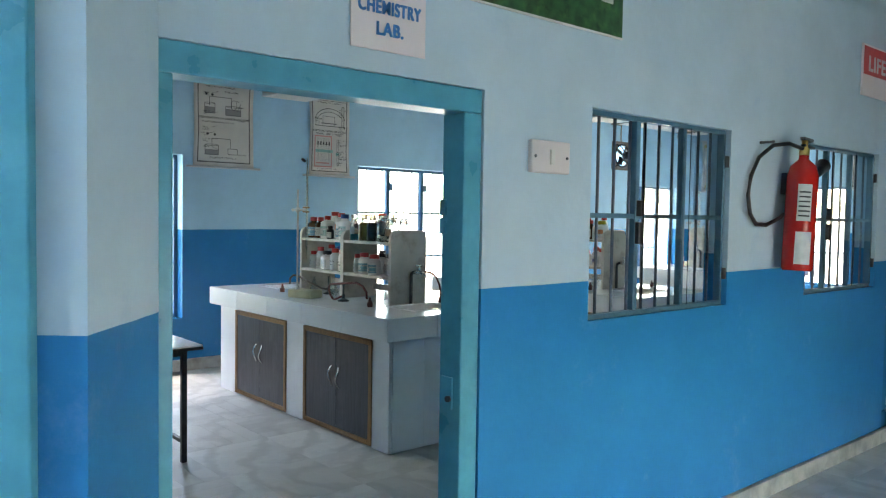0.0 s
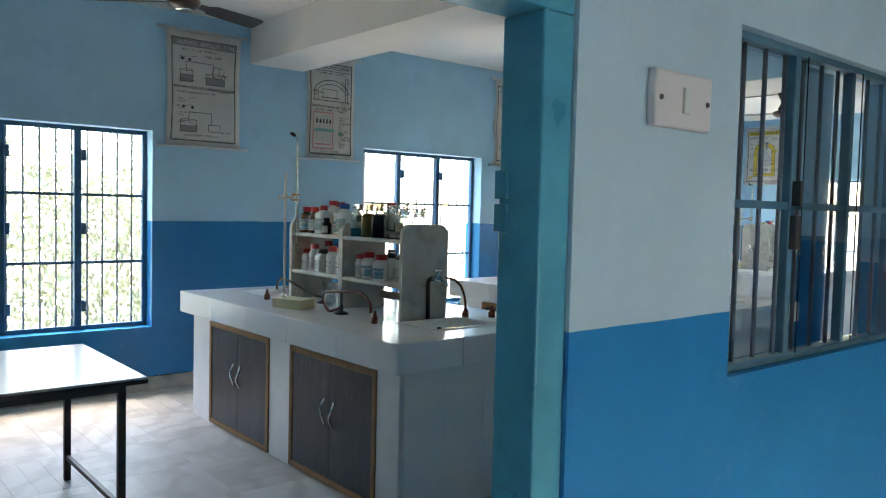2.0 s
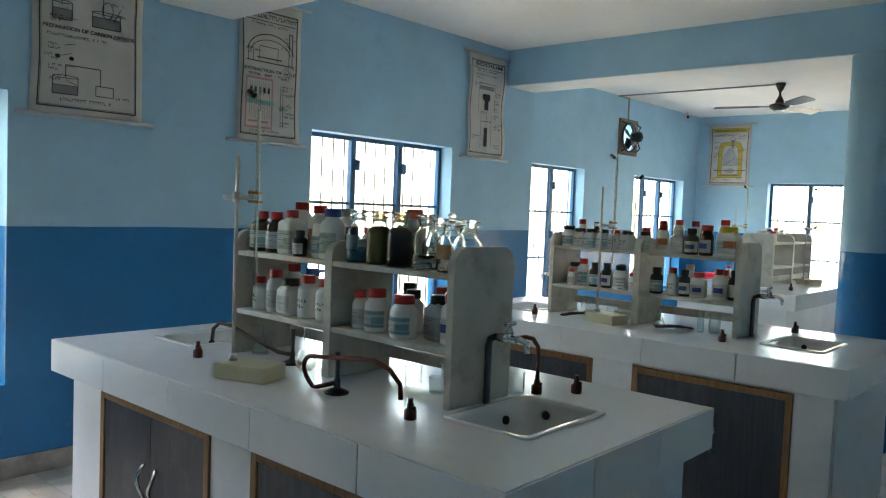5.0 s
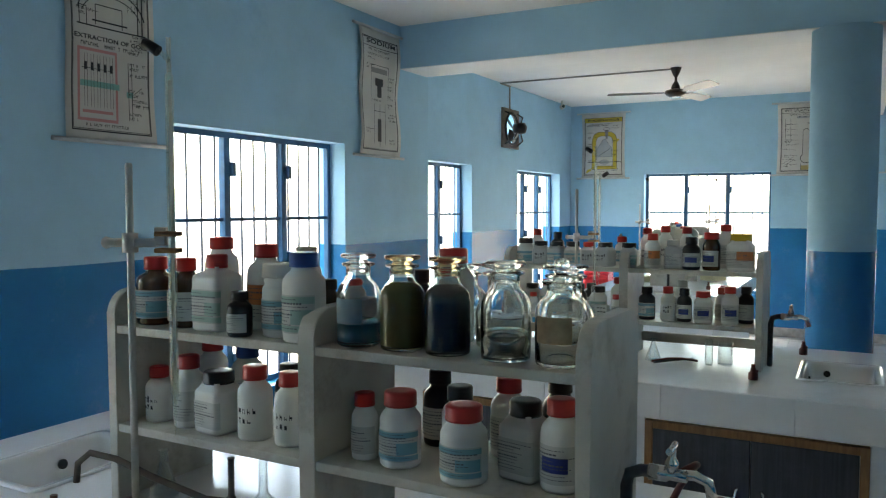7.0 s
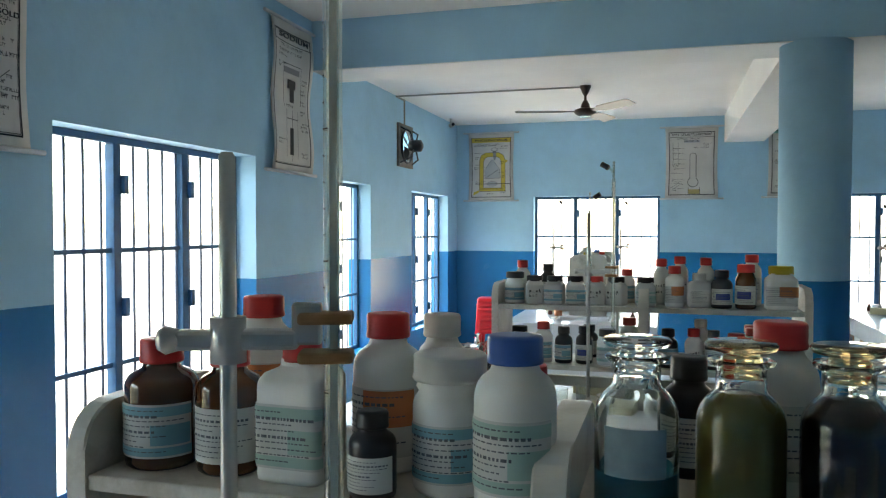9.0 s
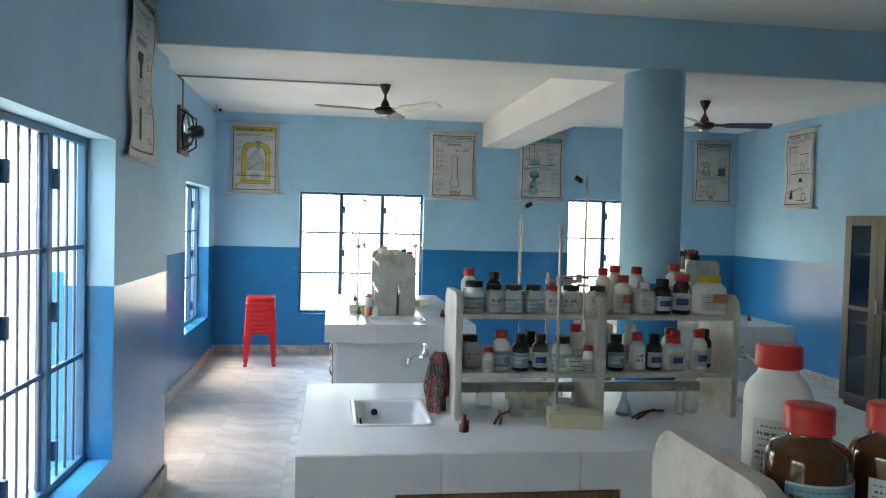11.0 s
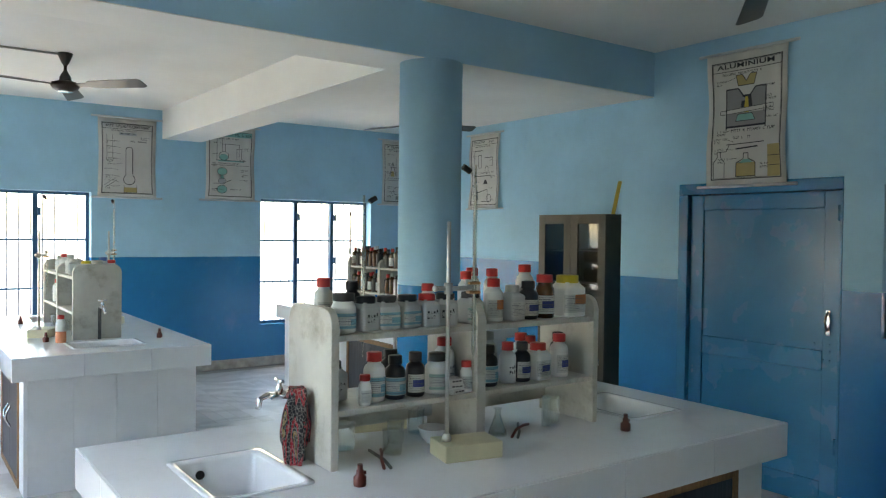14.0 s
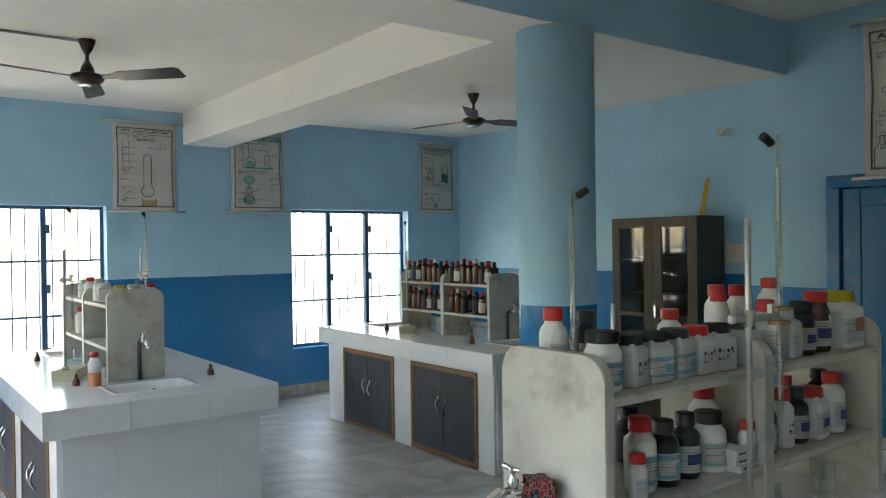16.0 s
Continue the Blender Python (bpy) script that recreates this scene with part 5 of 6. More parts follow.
def ceiling_fan(m, turn=0, steep=0.0):
    f = root("ceiling_fan", m, "dark brown three-blade ceiling fan hanging still", "fan", "ceiling fans")
    solid("canopy", lambda bm: lathe(bm, [(0.014, -0.10), (0.03, -0.075), (0.055, -0.015), (0.057, 0)], 24), M_FAN, f)
    solid("rod", lambda bm: lathe(bm, [(0.013, -0.24), (0.013, -0.08)], 12), M_FAN, f)
    solid("lower_cup", lambda bm: lathe(bm, [(0.05, -0.235), (0.042, -0.19), (0.015, -0.14)], 24), M_FAN, f)
    solid("motor", lambda bm: lathe(bm, [(0.03, -0.310), (0.06, -0.305), (0.095, -0.285), (0.11, -0.265), (0.105, -0.240), (0.06, -0.225)], 32), M_FAN, f)
    tagged(solid("trim_ring", lambda bm: lathe(bm, [(0.035, -0.316), (0.055, -0.313), (0.06, -0.306)], 28), M_CHROME, f), "bright metal hub")
    for k in range(3):
        def blade(bm):
            q = Matrix.Rotation(radians(turn + 120 * k), 4, "Z")
            tip = []
            for u, w in ((0.10, 0.025), (0.2, 0.03), (0.25, 0.058), (0.67, 0.068), (0.70, 0.05)):
                for s in (-1, 1):
                    tip.append((u, s * w, -0.260 - 0.19 * s * w * 1.5))
            lo = [bm.verts.new(q @ Vector((x, y, z))) for x, y, z in tip]
            hi = [bm.verts.new(q @ Vector((x, y, z + 0.005))) for x, y, z in tip]
            for i in range(0, 8, 2):
                bm.faces.new((lo[i], lo[i + 2], lo[i + 3], lo[i + 1]))
                bm.faces.new((hi[i], hi[i + 1], hi[i + 3], hi[i + 2]))
                bm.faces.new((lo[i], hi[i], hi[i + 2], lo[i + 2]))
                bm.faces.new((lo[i + 1], lo[i + 3], hi[i + 3], hi[i + 1]))
            bm.faces.new((lo[0], lo[1], hi[1], hi[0]))
            bm.faces.new((lo[8], hi[8], hi[9], lo[9]))
        solid("blade", blade, M_FAN, f)
    return f


ceiling_fan(pose(10.58, 5.98, CEIL), 103)
ceiling_fan(pose(10.62, 2.55, CEIL), 138)
ceiling_fan(pose(2.88, 6.24, CEIL), 20)
ceiling_fan(pose(5.70, 3.95, CEIL), 68)


def conduit(pts, name="wall_conduit"):
    tagged(solid(name, lambda bm: [box(bm, min(a[0], b[0]) - 0.0075, min(a[1], b[1]) - 0.0075, min(a[2], b[2]) - 0.0075, max(a[0], b[0]) + 0.0075, max(a[1], b[1]) + 0.0075, max(a[2], b[2]) + 0.0075) for a, b in zip(pts, pts[1:])], M_CONDUIT), "thin grey cable conduit on the ceiling and wall", "conduit")


M_CONDUIT = material("grey_conduit", (0.30, 0.29, 0.27), 0.6)
conduit([(10.58, 6.04, CEIL - 0.012), (10.58, N2 - 0.012, CEIL - 0.012), (10.85, N2 - 0.012, CEIL - 0.013)])
conduit([(10.85, N2 - 0.008, CEIL - 0.03), (10.85, N2 - 0.008, 2.87)])


M_FANFRAME = material("brown_grey_steel", (0.16, 0.13, 0.11), 0.5, vary=0.25, scale=15)


def exhaust_fan():
    e = root("exhaust_fan", pose(10.85, N2, 2.63), "black exhaust fan in a square frame on the wall", "exhaust fan")

    def plate(bm):
        n = 40
        rings = []
        for y in (-0.03, 0.0):
            inner = [bm.verts.new((0.18 * math.cos(2 * math.pi * k / n), y, 0.18 * math.sin(2 * math.pi * k / n))) for k in range(n)]
            outer = []
            for k in range(n):
                c, q = math.cos(2 * math.pi * k / n), math.sin(2 * math.pi * k / n)
                f = 0.235 / max(abs(c), abs(q))
                outer.append(bm.verts.new((f * c, y, f * q)))
            rings.append((inner, outer))
        (a, b), (c, d) = rings
        for k in range(n):
            w = (k + 1) % n
            bm.faces.new((a[k], a[w], b[w], b[k]))
            bm.faces.new((c[k], d[k], d[w], c[w]))
            bm.faces.new((a[k], c[k], c[w], a[w]))
            bm.faces.new((b[k], b[w], d[w], d[k]))
    tagged(solid("frame", plate, M_FANFRAME, e), "brown-grey steel mounting plate with a round opening")
    solid("ring", lambda bm: tube(bm, [(0.185 * math.cos(2 * math.pi * k / 28), -0.04, 0.185 * math.sin(2 * math.pi * k / 28)) for k in range(29)], 0.014, 8), M_BLACK, e)
    solid("motor", lambda bm: lathe(bm, [(0.02, 0.06), (0.06, 0.07), (0.07, 0.12), (0.065, 0.2), (0.03, 0.22)], 20, (0, 0, 0), Matrix.Rotation(radians(90), 3, "X")), M_BLACK, e)

    def arms(bm):
        for k in range(4):
            a = math.pi / 4 + k * math.pi / 2
            tube(bm, [(0.28 * math.cos(a), -0.02, 0.28 * math.sin(a)), (0.2 * math.cos(a), -0.12, 0.2 * math.sin(a)), (0.05 * math.cos(a), -0.13, 0.05 * math.sin(a))], 0.009, 8)
    solid("bracket", arms, M_BLACK, e)
    for k in range(4):
        q = Matrix.Rotation(k * math.pi / 2 + 0.4, 4, "Y")
        solid("blade", lambda bm: box(bm, 0.03, -0.055, -0.045, 0.17, -0.048, 0.045, 0.002), M_BLACK, e, q @ Matrix.Rotation(0.4, 4, "X"))


exhaust_fan()


def cctv():
    c = root("security_camera", pose(12.42, N2 - 0.11, CEIL - 0.09, 0, 0, 30), "small white security camera fixed near the ceiling corner", "camera")
    solid("body", lambda bm: lathe(bm, [(0.028, 0), (0.032, 0.01), (0.032, 0.11), (0.02, 0.12)], 18, (0.02, 0, 0), Matrix.Rotation(radians(-90), 3, "Y")), M_CAPWHT, c)
    tagged(solid("lens", lambda bm: lathe(bm, [(0.02, 0), (0.02, 0.008)], 16, (-0.1, 0, 0), Matrix.Rotation(radians(-90), 3, "Y")), M_BLACK, c), "black lens")
    solid("bracket", lambda bm: tube(bm, [(0.0, 0, 0.02), (0.02, 0, 0.05), (0.02, 0, 0.09)], 0.012, 10), M_CAPWHT, c)


cctv()


# ---- wall charts ----
M_PAPER = material("aged_chart_paper", (0.58, 0.57, 0.54), 0.6, vary=0.1, scale=4, stain=(3, 0.2, (0.45, 0.42, 0.36)))
M_CHROD = material("chart_batten", (0.55, 0.58, 0.6), 0.5)
M_CYEL = material("chart_yellow", (0.6, 0.45, 0.06), 0.6)
M_CGREEN = material("chart_teal", (0.2, 0.45, 0.42), 0.6)
M_CTAN = material("chart_tan", (0.42, 0.33, 0.14), 0.6)
M_CPINK = material("chart_pink", (0.55, 0.25, 0.25), 0.6)
M_CPALE = material("chart_pale_grey", (0.40, 0.43, 0.46), 0.6)
M_CDTEAL = material("chart_dark_teal", (0.04, 0.12, 0.14), 0.6)
M_CGREY = material("chart_grey", (0.25, 0.25, 0.25), 0.6)


def chart(m, w, h, label, marks, title=None, title_z=0.9, curl=0.012, title_bg=None, seed=1, subtitle=None, art=(), captions=()):
    """A hanging paper chart in the x-z plane facing -y, origin at its lower left. marks: (x, z, w, h, material) as parts of its size."""
    rnd = random.Random(seed)
    c = root("wall_chart", m, label, "wall chart", "science wall charts")

    def bow(x, z):
        u, v = x / w, z / h
        return -0.006 - curl * (math.sin(math.pi * v * 1.6 + seed) ** 2) * (2 * abs(u - 0.5)) ** 2

    def warp(x, z):
        return x + 0.012 * math.sin(math.pi * z / h) * (0.5 - x / w) * 2

    def sheet(bm, x0, z0, x1, z1, off, nx=8, nz=12):
        grid = [[bm.verts.new((warp(x0 + (x1 - x0) * i / nx, z0 + (z1 - z0) * j / nz), bow(x0 + (x1 - x0) * i / nx, z0 + (z1 - z0) * j / nz) - off, z0 + (z1 - z0) * j / nz)) for i in range(nx + 1)] for j in range(nz + 1)]
        for j in range(nz):
            for i in range(nx):
                bm.faces.new((grid[j][i], grid[j][i + 1], grid[j + 1][i + 1], grid[j + 1][i])).smooth = True

    def paper(bm):
        sheet(bm, 0, 0, w, h, 0)
        g = bmesh.ops.extrude_face_region(bm, geom=bm.faces[:])
        for v in g["geom"]:
            if isinstance(v, bmesh.types.BMVert):
                v.co.y += 0.0015
    solid("sheet", paper, M_PAPER, c)

    def battens(z):
        return lambda bm: lathe(bm, [(0.011, -0.07), (0.011, w + 0.07)], 12, (0, -0.014, z), Matrix.Rotation(radians(90), 3, "Y"))
    solid("batten", battens(0), M_CHROD, c)
    solid("batten", battens(h), M_CHROD, c)

    def outline(bm, x0, z0, x1, z1, t, off):
        for a, b, p, q in ((x0, z0, x1, z0 + t), (x0, z1 - t, x1, z1), (x0, z0, x0 + t, z1), (x1 - t, z0, x1, z1)):
            sheet(bm, a, b, p, q, off, 6 if p - a > 0.1 else 1, 10 if q - b > 0.1 else 1)

    def at(x, z, off):
        return bm_vert(x * w, z * h, off)

    def bm_vert(x, z, off):
        return (warp(x, z), bow(x, z) - off, z)

    def stroke(bm, pts, t, off=0.0085):
        """A drawn line of width t through points given as parts of the sheet."""
        for (ax, az), (bx, bz) in zip(pts, pts[1:]):
            a, b = Vector((ax * w, az * h)), Vector((bx * w, bz * h))
            d = b - a
            if d.length < 1e-5:
                continue
            k = Vector((-d.y, d.x)).normalized() * t / 2
            n = max(1, int(d.length / 0.08))
            rows = [[bm.verts.new(bm_vert(*(a + d * (i / n) + q * k), off)) for q in (-1, 1)] for i in range(n + 1)]
            for p, q in zip(rows, rows[1:]):
                bm.faces.new((p[0], q[0], q[1], p[1]))

    def oval(cx, cz, rx, rz, a0=0, a1=360, n=22):
        return [(cx + rx * math.cos(radians(a0 + (a1 - a0) * i / n)), cz + rz * math.sin(radians(a0 + (a1 - a0) * i / n))) for i in range(n + 1)]

    def words(bm, x, z, count, size):
        """Small print: a run of letter-sized marks."""
        for i in range(count):
            if rnd.random() < 0.14:
                x += size * 0.9 / w
                continue
            k = size * rnd.uniform(0.45, 0.65)
            zz = z * h
            if x * w + k > 0.93 * w:
                break
            for p, q, r, t in rnd.choice((((0, 0, 0.3, 1), (0.3, 0.7, 1, 1)), ((0, 0, 0.3, 1), (0.7, 0, 1, 1), (0.3, 0.4, 0.7, 0.65)), ((0.35, 0, 0.65, 1), (0, 0.75, 1, 1)), ((0, 0, 0.3, 1), (0.3, 0, 1, 0.25)))):
                sheet(bm, x * w + p * k, zz + q * size, x * w + r * k, zz + t * size, 0.0088, 1, 1)
            x += (k + size * 0.18) / w

    def ink(bm):
        outline(bm, 0.06 * w, 0.05 * h, 0.94 * w, 0.93 * h, 0.007, 0.0022)
        outline(bm, 0.075 * w, 0.06 * h, 0.925 * w, 0.92 * h, 0.003, 0.0022)
        for x, z, a, b, mt in marks:
            if mt is None:
                outline(bm, x * w, z * h, (x + a) * w, (z + b) * h, 0.005, 0.0040)
        for kind, *v in art:
            if kind == "line":
                stroke(bm, v[1:], v[0])
            elif kind == "oval":
                stroke(bm, oval(*v[1:]), v[0])
    solid("printing", ink, M_INK, c)

    def small_print(bm):
        for x, z, count, size in captions:
            words(bm, x, z, count, size)
        for i in range(10):
            x, z = rnd.choice((rnd.uniform(0.1, 0.16), rnd.uniform(0.68, 0.74))), 0.12 + 0.07 * i + rnd.uniform(0, 0.03)
            words(bm, x, z, rnd.randint(6, 10), 0.014)
            if rnd.random() < 0.6:
                words(bm, x, z - 0.022, rnd.randint(4, 8), 0.014)
            if x < 0.5:
                stroke(bm, [(x + 0.14, z + 0.008), (x + 0.24, z + rnd.uniform(-0.02, 0.03))], 0.003)
        words(bm, 0.2, 0.825, 26, 0.016)
    tagged(solid("small_print", small_print, M_INK, c), kind="stuff")
    for i, (x, z, a, b, mt) in enumerate(marks):
        if mt is not None:
            solid("printed_shape", lambda bm: sheet(bm, x * w, z * h, (x + a) * w, (z + b) * h, 0.0026 + 0.00008 * i, 4, 4), mt, c)
    for i, (kind, *v) in enumerate([q for q in art if q[0] in ("fill", "disc")]):
        if kind == "fill":
            solid("printed_shape", lambda bm: bm.faces.new([bm.verts.new(at(px, pz, 0.0030 + 0.0004 * i)) for px, pz in v[1:]]), v[0], c)
        elif kind == "disc":
            solid("printed_shape", lambda bm: bm.faces.new([bm.verts.new(at(px, pz, 0.0030 + 0.0004 * i)) for px, pz in oval(*v[1:])[:-1]]), v[0], c)
    if title_bg:
        solid("title_band", lambda bm: sheet(bm, 0.07 * w, 0.86 * h, 0.93 * w, 0.925 * h, 0.0028), title_bg, c)
    else:
        solid("title_rule", lambda bm: sheet(bm, 0.06 * w, 0.855 * h, 0.94 * w, 0.86 * h, 0.0026, 8, 1), M_INK, c)
    if not title:
        def heading(bm):
            words(bm, 0.13, 0.875, 30, 0.03)
        tagged(solid("heading", heading, M_PAPER if title_bg is M_CGREY else M_INK, c), kind="stuff")
    for txt, zz, sz, wd in ([(title, 0.887 * h + 0.002, 0.045, 0.70 * w)] if title else []) + ([(subtitle, 0.51 * h, 0.03, 0.8 * w)] if subtitle else []):
        lettering("title", txt, sz, M_INK, c, pose(w / 2, min(bow(w / 2, zz), bow(0.1 * w, zz)) - 0.0095, zz, 90, 0, 0), wd, 0.02 if txt == title else 0.012)
    return c


def north(x, z, y=N1):
    return pose(x, y - 0.002, z)


def east(y, z):
    return pose(E_X - 0.002, y, z, 0, 0, -90)


def vessel(x, z, a, b, level, mat):
    """A beaker with liquid, drawn."""
    return [("fill", mat, (x, z), (x + a, z), (x + a, z + b * level), (x, z + b * level)), ("line", 0.005, (x, z + b), (x, z), (x + a, z), (x + a, z + b)), ("oval", 0.004, x + a / 2, z + b, a / 2, 0.008), ("line", 0.003, (x, z + b * level), (x + a, z + b * level))]


CO2 = vessel(0.17, 0.56, 0.17, 0.10, 0.6, M_CGREY) + vessel(0.52, 0.55, 0.26, 0.09, 0.7, M_CGREY) + vessel(0.18, 0.13, 0.22, 0.10, 0.5, M_CGREY)
CO2 += [("line", 0.005, (0.25, 0.64), (0.25, 0.73), (0.62, 0.73), (0.62, 0.62)), ("oval", 0.005, 0.66, 0.66, 0.05, 0.05), ("line", 0.005, (0.72, 0.6), (0.78, 0.68)), ("line", 0.005, (0.29, 0.22), (0.29, 0.30), (0.6, 0.30), (0.6, 0.20)), ("line", 0.005, (0.56, 0.14), (0.72, 0.14), (0.72, 0.2), (0.56, 0.2), (0.56, 0.14)),
        ("disc", M_INK, 0.20, 0.755, 0.022, 0.012), ("disc", M_INK, 0.30, 0.75, 0.022, 0.012), ("disc", M_INK, 0.22, 0.345, 0.022, 0.012), ("disc", M_INK, 0.34, 0.34, 0.022, 0.012)]
chart(north(3.25, 2.04), 0.66, 0.97, "old black and white chart on carbon dioxide preparation", [], None, seed=3, subtitle="PREPARATION OF CARBON DIOXIDE", title_bg=M_CGREY, art=CO2, captions=[(0.12, 0.46, 30, 0.016), (0.2, 0.09, 24, 0.018), (0.5, 0.78, 12, 0.018)])
GOLD = [("oval", 0.007, 0.5, 0.62, 0.38, 0.15, 10, 170), ("oval", 0.005, 0.5, 0.62, 0.33, 0.11, 10, 170), ("line", 0.007, (0.11, 0.57), (0.89, 0.57)), ("line", 0.007, (0.85, 0.57), (0.85, 0.80), (0.80, 0.80), (0.80, 0.57)), ("line", 0.005, (0.32, 0.58), (0.32, 0.68), (0.62, 0.68), (0.62, 0.58)), ("line", 0.008, (0.28, 0.60), (0.68, 0.60)), ("line", 0.005, (0.14, 0.57), (0.14, 0.66), (0.22, 0.66), (0.22, 0.57))]
GOLD += [*[("fill", M_CPINK, (a, b), (c, b), (c, d), (a, d)) for a, b, c, d in ((0.12, 0.10, 0.56, 0.115), (0.12, 0.445, 0.56, 0.46), (0.12, 0.115, 0.145, 0.445), (0.535, 0.115, 0.56, 0.445))], ("fill", M_CGREEN, (0.15, 0.27), (0.58, 0.27), (0.58, 0.30), (0.15, 0.30)), ("fill", M_CGREEN, (0.66, 0.24), (0.74, 0.24), (0.74, 0.27), (0.66, 0.27)), ("fill", M_CPINK, (0.17, 0.14), (0.50, 0.14), (0.50, 0.155), (0.17, 0.155))]
for k in range(5):
    u = 0.19 + 0.07 * k
    GOLD += [("fill", M_INK, (u, 0.35), (u + 0.03, 0.35), (u + 0.03, 0.39), (u, 0.39)), ("line", 0.002, (u, 0.17), (u, 0.43)), ("line", 0.002, (u + 0.03, 0.17), (u + 0.03, 0.43))]
GOLD += [("line", 0.004, (0.68, 0.12), (0.68, 0.42)), ("line", 0.004, (0.72, 0.12), (0.72, 0.42)), ("line", 0.003, (0.72, 0.25), (0.84, 0.30)), ("line", 0.003, (0.16, 0.36), (0.5, 0.36))]
chart(north(4.57, 2.01), 0.54, 0.98, "hanging chart with a furnace and red test tube drawings", [], None, seed=5, subtitle="EXTRACTION OF GOLD", art=GOLD, captions=[(0.15, 0.47, 26, 0.018), (0.76, 0.35, 8, 0.016), (0.76, 0.19, 8, 0.016), (0.2, 0.075, 24, 0.014)])
SODIUM = [("fill", M_CGREY, (0.30, 0.66), (0.70, 0.66), (0.70, 0.70), (0.30, 0.70)), ("line", 0.004, (0.28, 0.46), (0.28, 0.72), (0.72, 0.72), (0.72, 0.46)), ("fill", M_INK, (0.40, 0.56), (0.60, 0.56), (0.60, 0.62), (0.40, 0.62)), ("fill", M_INK, (0.45, 0.47), (0.56, 0.47), (0.56, 0.56), (0.45, 0.56)), ("line", 0.004, (0.36, 0.42), (0.36, 0.10)), ("line", 0.004, (0.64, 0.42), (0.64, 0.10)), ("line", 0.005, (0.36, 0.36), (0.64, 0.36)), ("fill", M_INK, (0.46, 0.12), (0.55, 0.12), (0.55, 0.30), (0.46, 0.30)), ("line", 0.005, (0.505, 0.08), (0.505, 0.42))]
chart(north(7.0, 2.08), 0.57, 0.97, "hanging sodium chart with two dark cell drawings", [], "SODIUM", seed=7, curl=0.03, art=SODIUM, captions=[(0.3, 0.435, 12, 0.016), (0.15, 0.79, 28, 0.016)])
ARCH = [(0.24, 0.14), (0.82, 0.14), (0.82, 0.60), (0.78, 0.67), (0.68, 0.71), (0.38, 0.71), (0.28, 0.67), (0.24, 0.60)]
ARCHIN = [(0.33, 0.19), (0.73, 0.19), (0.73, 0.58), (0.69, 0.63), (0.62, 0.65), (0.44, 0.65), (0.37, 0.63), (0.33, 0.58)]
PHOS = [("fill", M_CYEL, *ARCH), ("line", 0.005, *ARCH, ARCH[0]), ("fill", M_PAPER, *ARCHIN), ("line", 0.004, *ARCHIN, ARCHIN[0]), ("fill", M_CPALE, (0.36, 0.33), (0.70, 0.33), (0.70, 0.46), (0.55, 0.60), (0.50, 0.60), (0.36, 0.46)), ("line", 0.003, (0.36, 0.33), (0.70, 0.33), (0.70, 0.46), (0.55, 0.60), (0.50, 0.60), (0.36, 0.46), (0.36, 0.33)),
        ("fill", M_CGREY, (0.53, 0.74), (0.62, 0.74), (0.60, 0.60), (0.56, 0.60)), ("oval", 0.005, 0.575, 0.755, 0.07, 0.025), ("disc", M_CPALE, 0.53, 0.25, 0.11, 0.035), ("oval", 0.003, 0.53, 0.25, 0.11, 0.035), ("line", 0.008, (0.14, 0.25), (0.92, 0.25)), ("fill", M_CYEL, (0.10, 0.08), (0.22, 0.12), (0.24, 0.16), (0.12, 0.13)), ("line", 0.006, (0.26, 0.175), (0.78, 0.175)), ("fill", M_CYEL, (0.82, 0.55), (0.88, 0.58), (0.86, 0.60), (0.72, 0.60)), ("line", 0.006, (0.14, 0.53), (0.24, 0.53))]
for k in range(26):
    u, v = 0.40 + 0.26 * ((k * 37) % 26) / 26, 0.345 + 0.11 * ((k * 11) % 26) / 26
    PHOS.append(("line", 0.005, (u, v), (u + 0.012, v + 0.006)))
chart(east(7.83, 2.10), 0.64, 0.93, "yellow and white chart about phosphorus", [], "PHOSPHORUS", seed=9, title_bg=M_CYEL, curl=0.006, art=PHOS, captions=[(0.12, 0.80, 22, 0.02), (0.70, 0.79, 8, 0.018), (0.4, 0.095, 8, 0.016)])
TUBE = [("line", 0.006, (0.47, 0.28), (0.47, 0.60)), ("line", 0.010, (0.59, 0.30), (0.59, 0.60)), ("oval", 0.007, 0.53, 0.60, 0.06, 0.035, 0, 180), ("oval", 0.008, 0.53, 0.23, 0.10, 0.065, -235, 55), ("fill", M_CTAN, (0.44, 0.07), (0.66, 0.07), (0.66, 0.13), (0.44, 0.13)), ("line", 0.005, (0.44, 0.16), (0.44, 0.065), (0.66, 0.065), (0.66, 0.16)), ("line", 0.004, (0.14, 0.78), (0.14, 0.50)), ("line", 0.004, (0.24, 0.78), (0.24, 0.50)), ("oval", 0.005, 0.19, 0.48, 0.06, 0.035, -210, 30), ("line", 0.004, (0.12, 0.12), (0.32, 0.22)), ("line", 0.004, (0.10, 0.15), (0.30, 0.25))]
chart(east(5.21, 2.10), 0.65, 0.92, "pale chart with a large flask outline", [(0.36, 0.78, 0.3, 0.035, M_CPALE)], None, seed=11, curl=0.006, art=TUBE, captions=[(0.36, 0.79, 14, 0.02), (0.55, 0.70, 14, 0.018)])
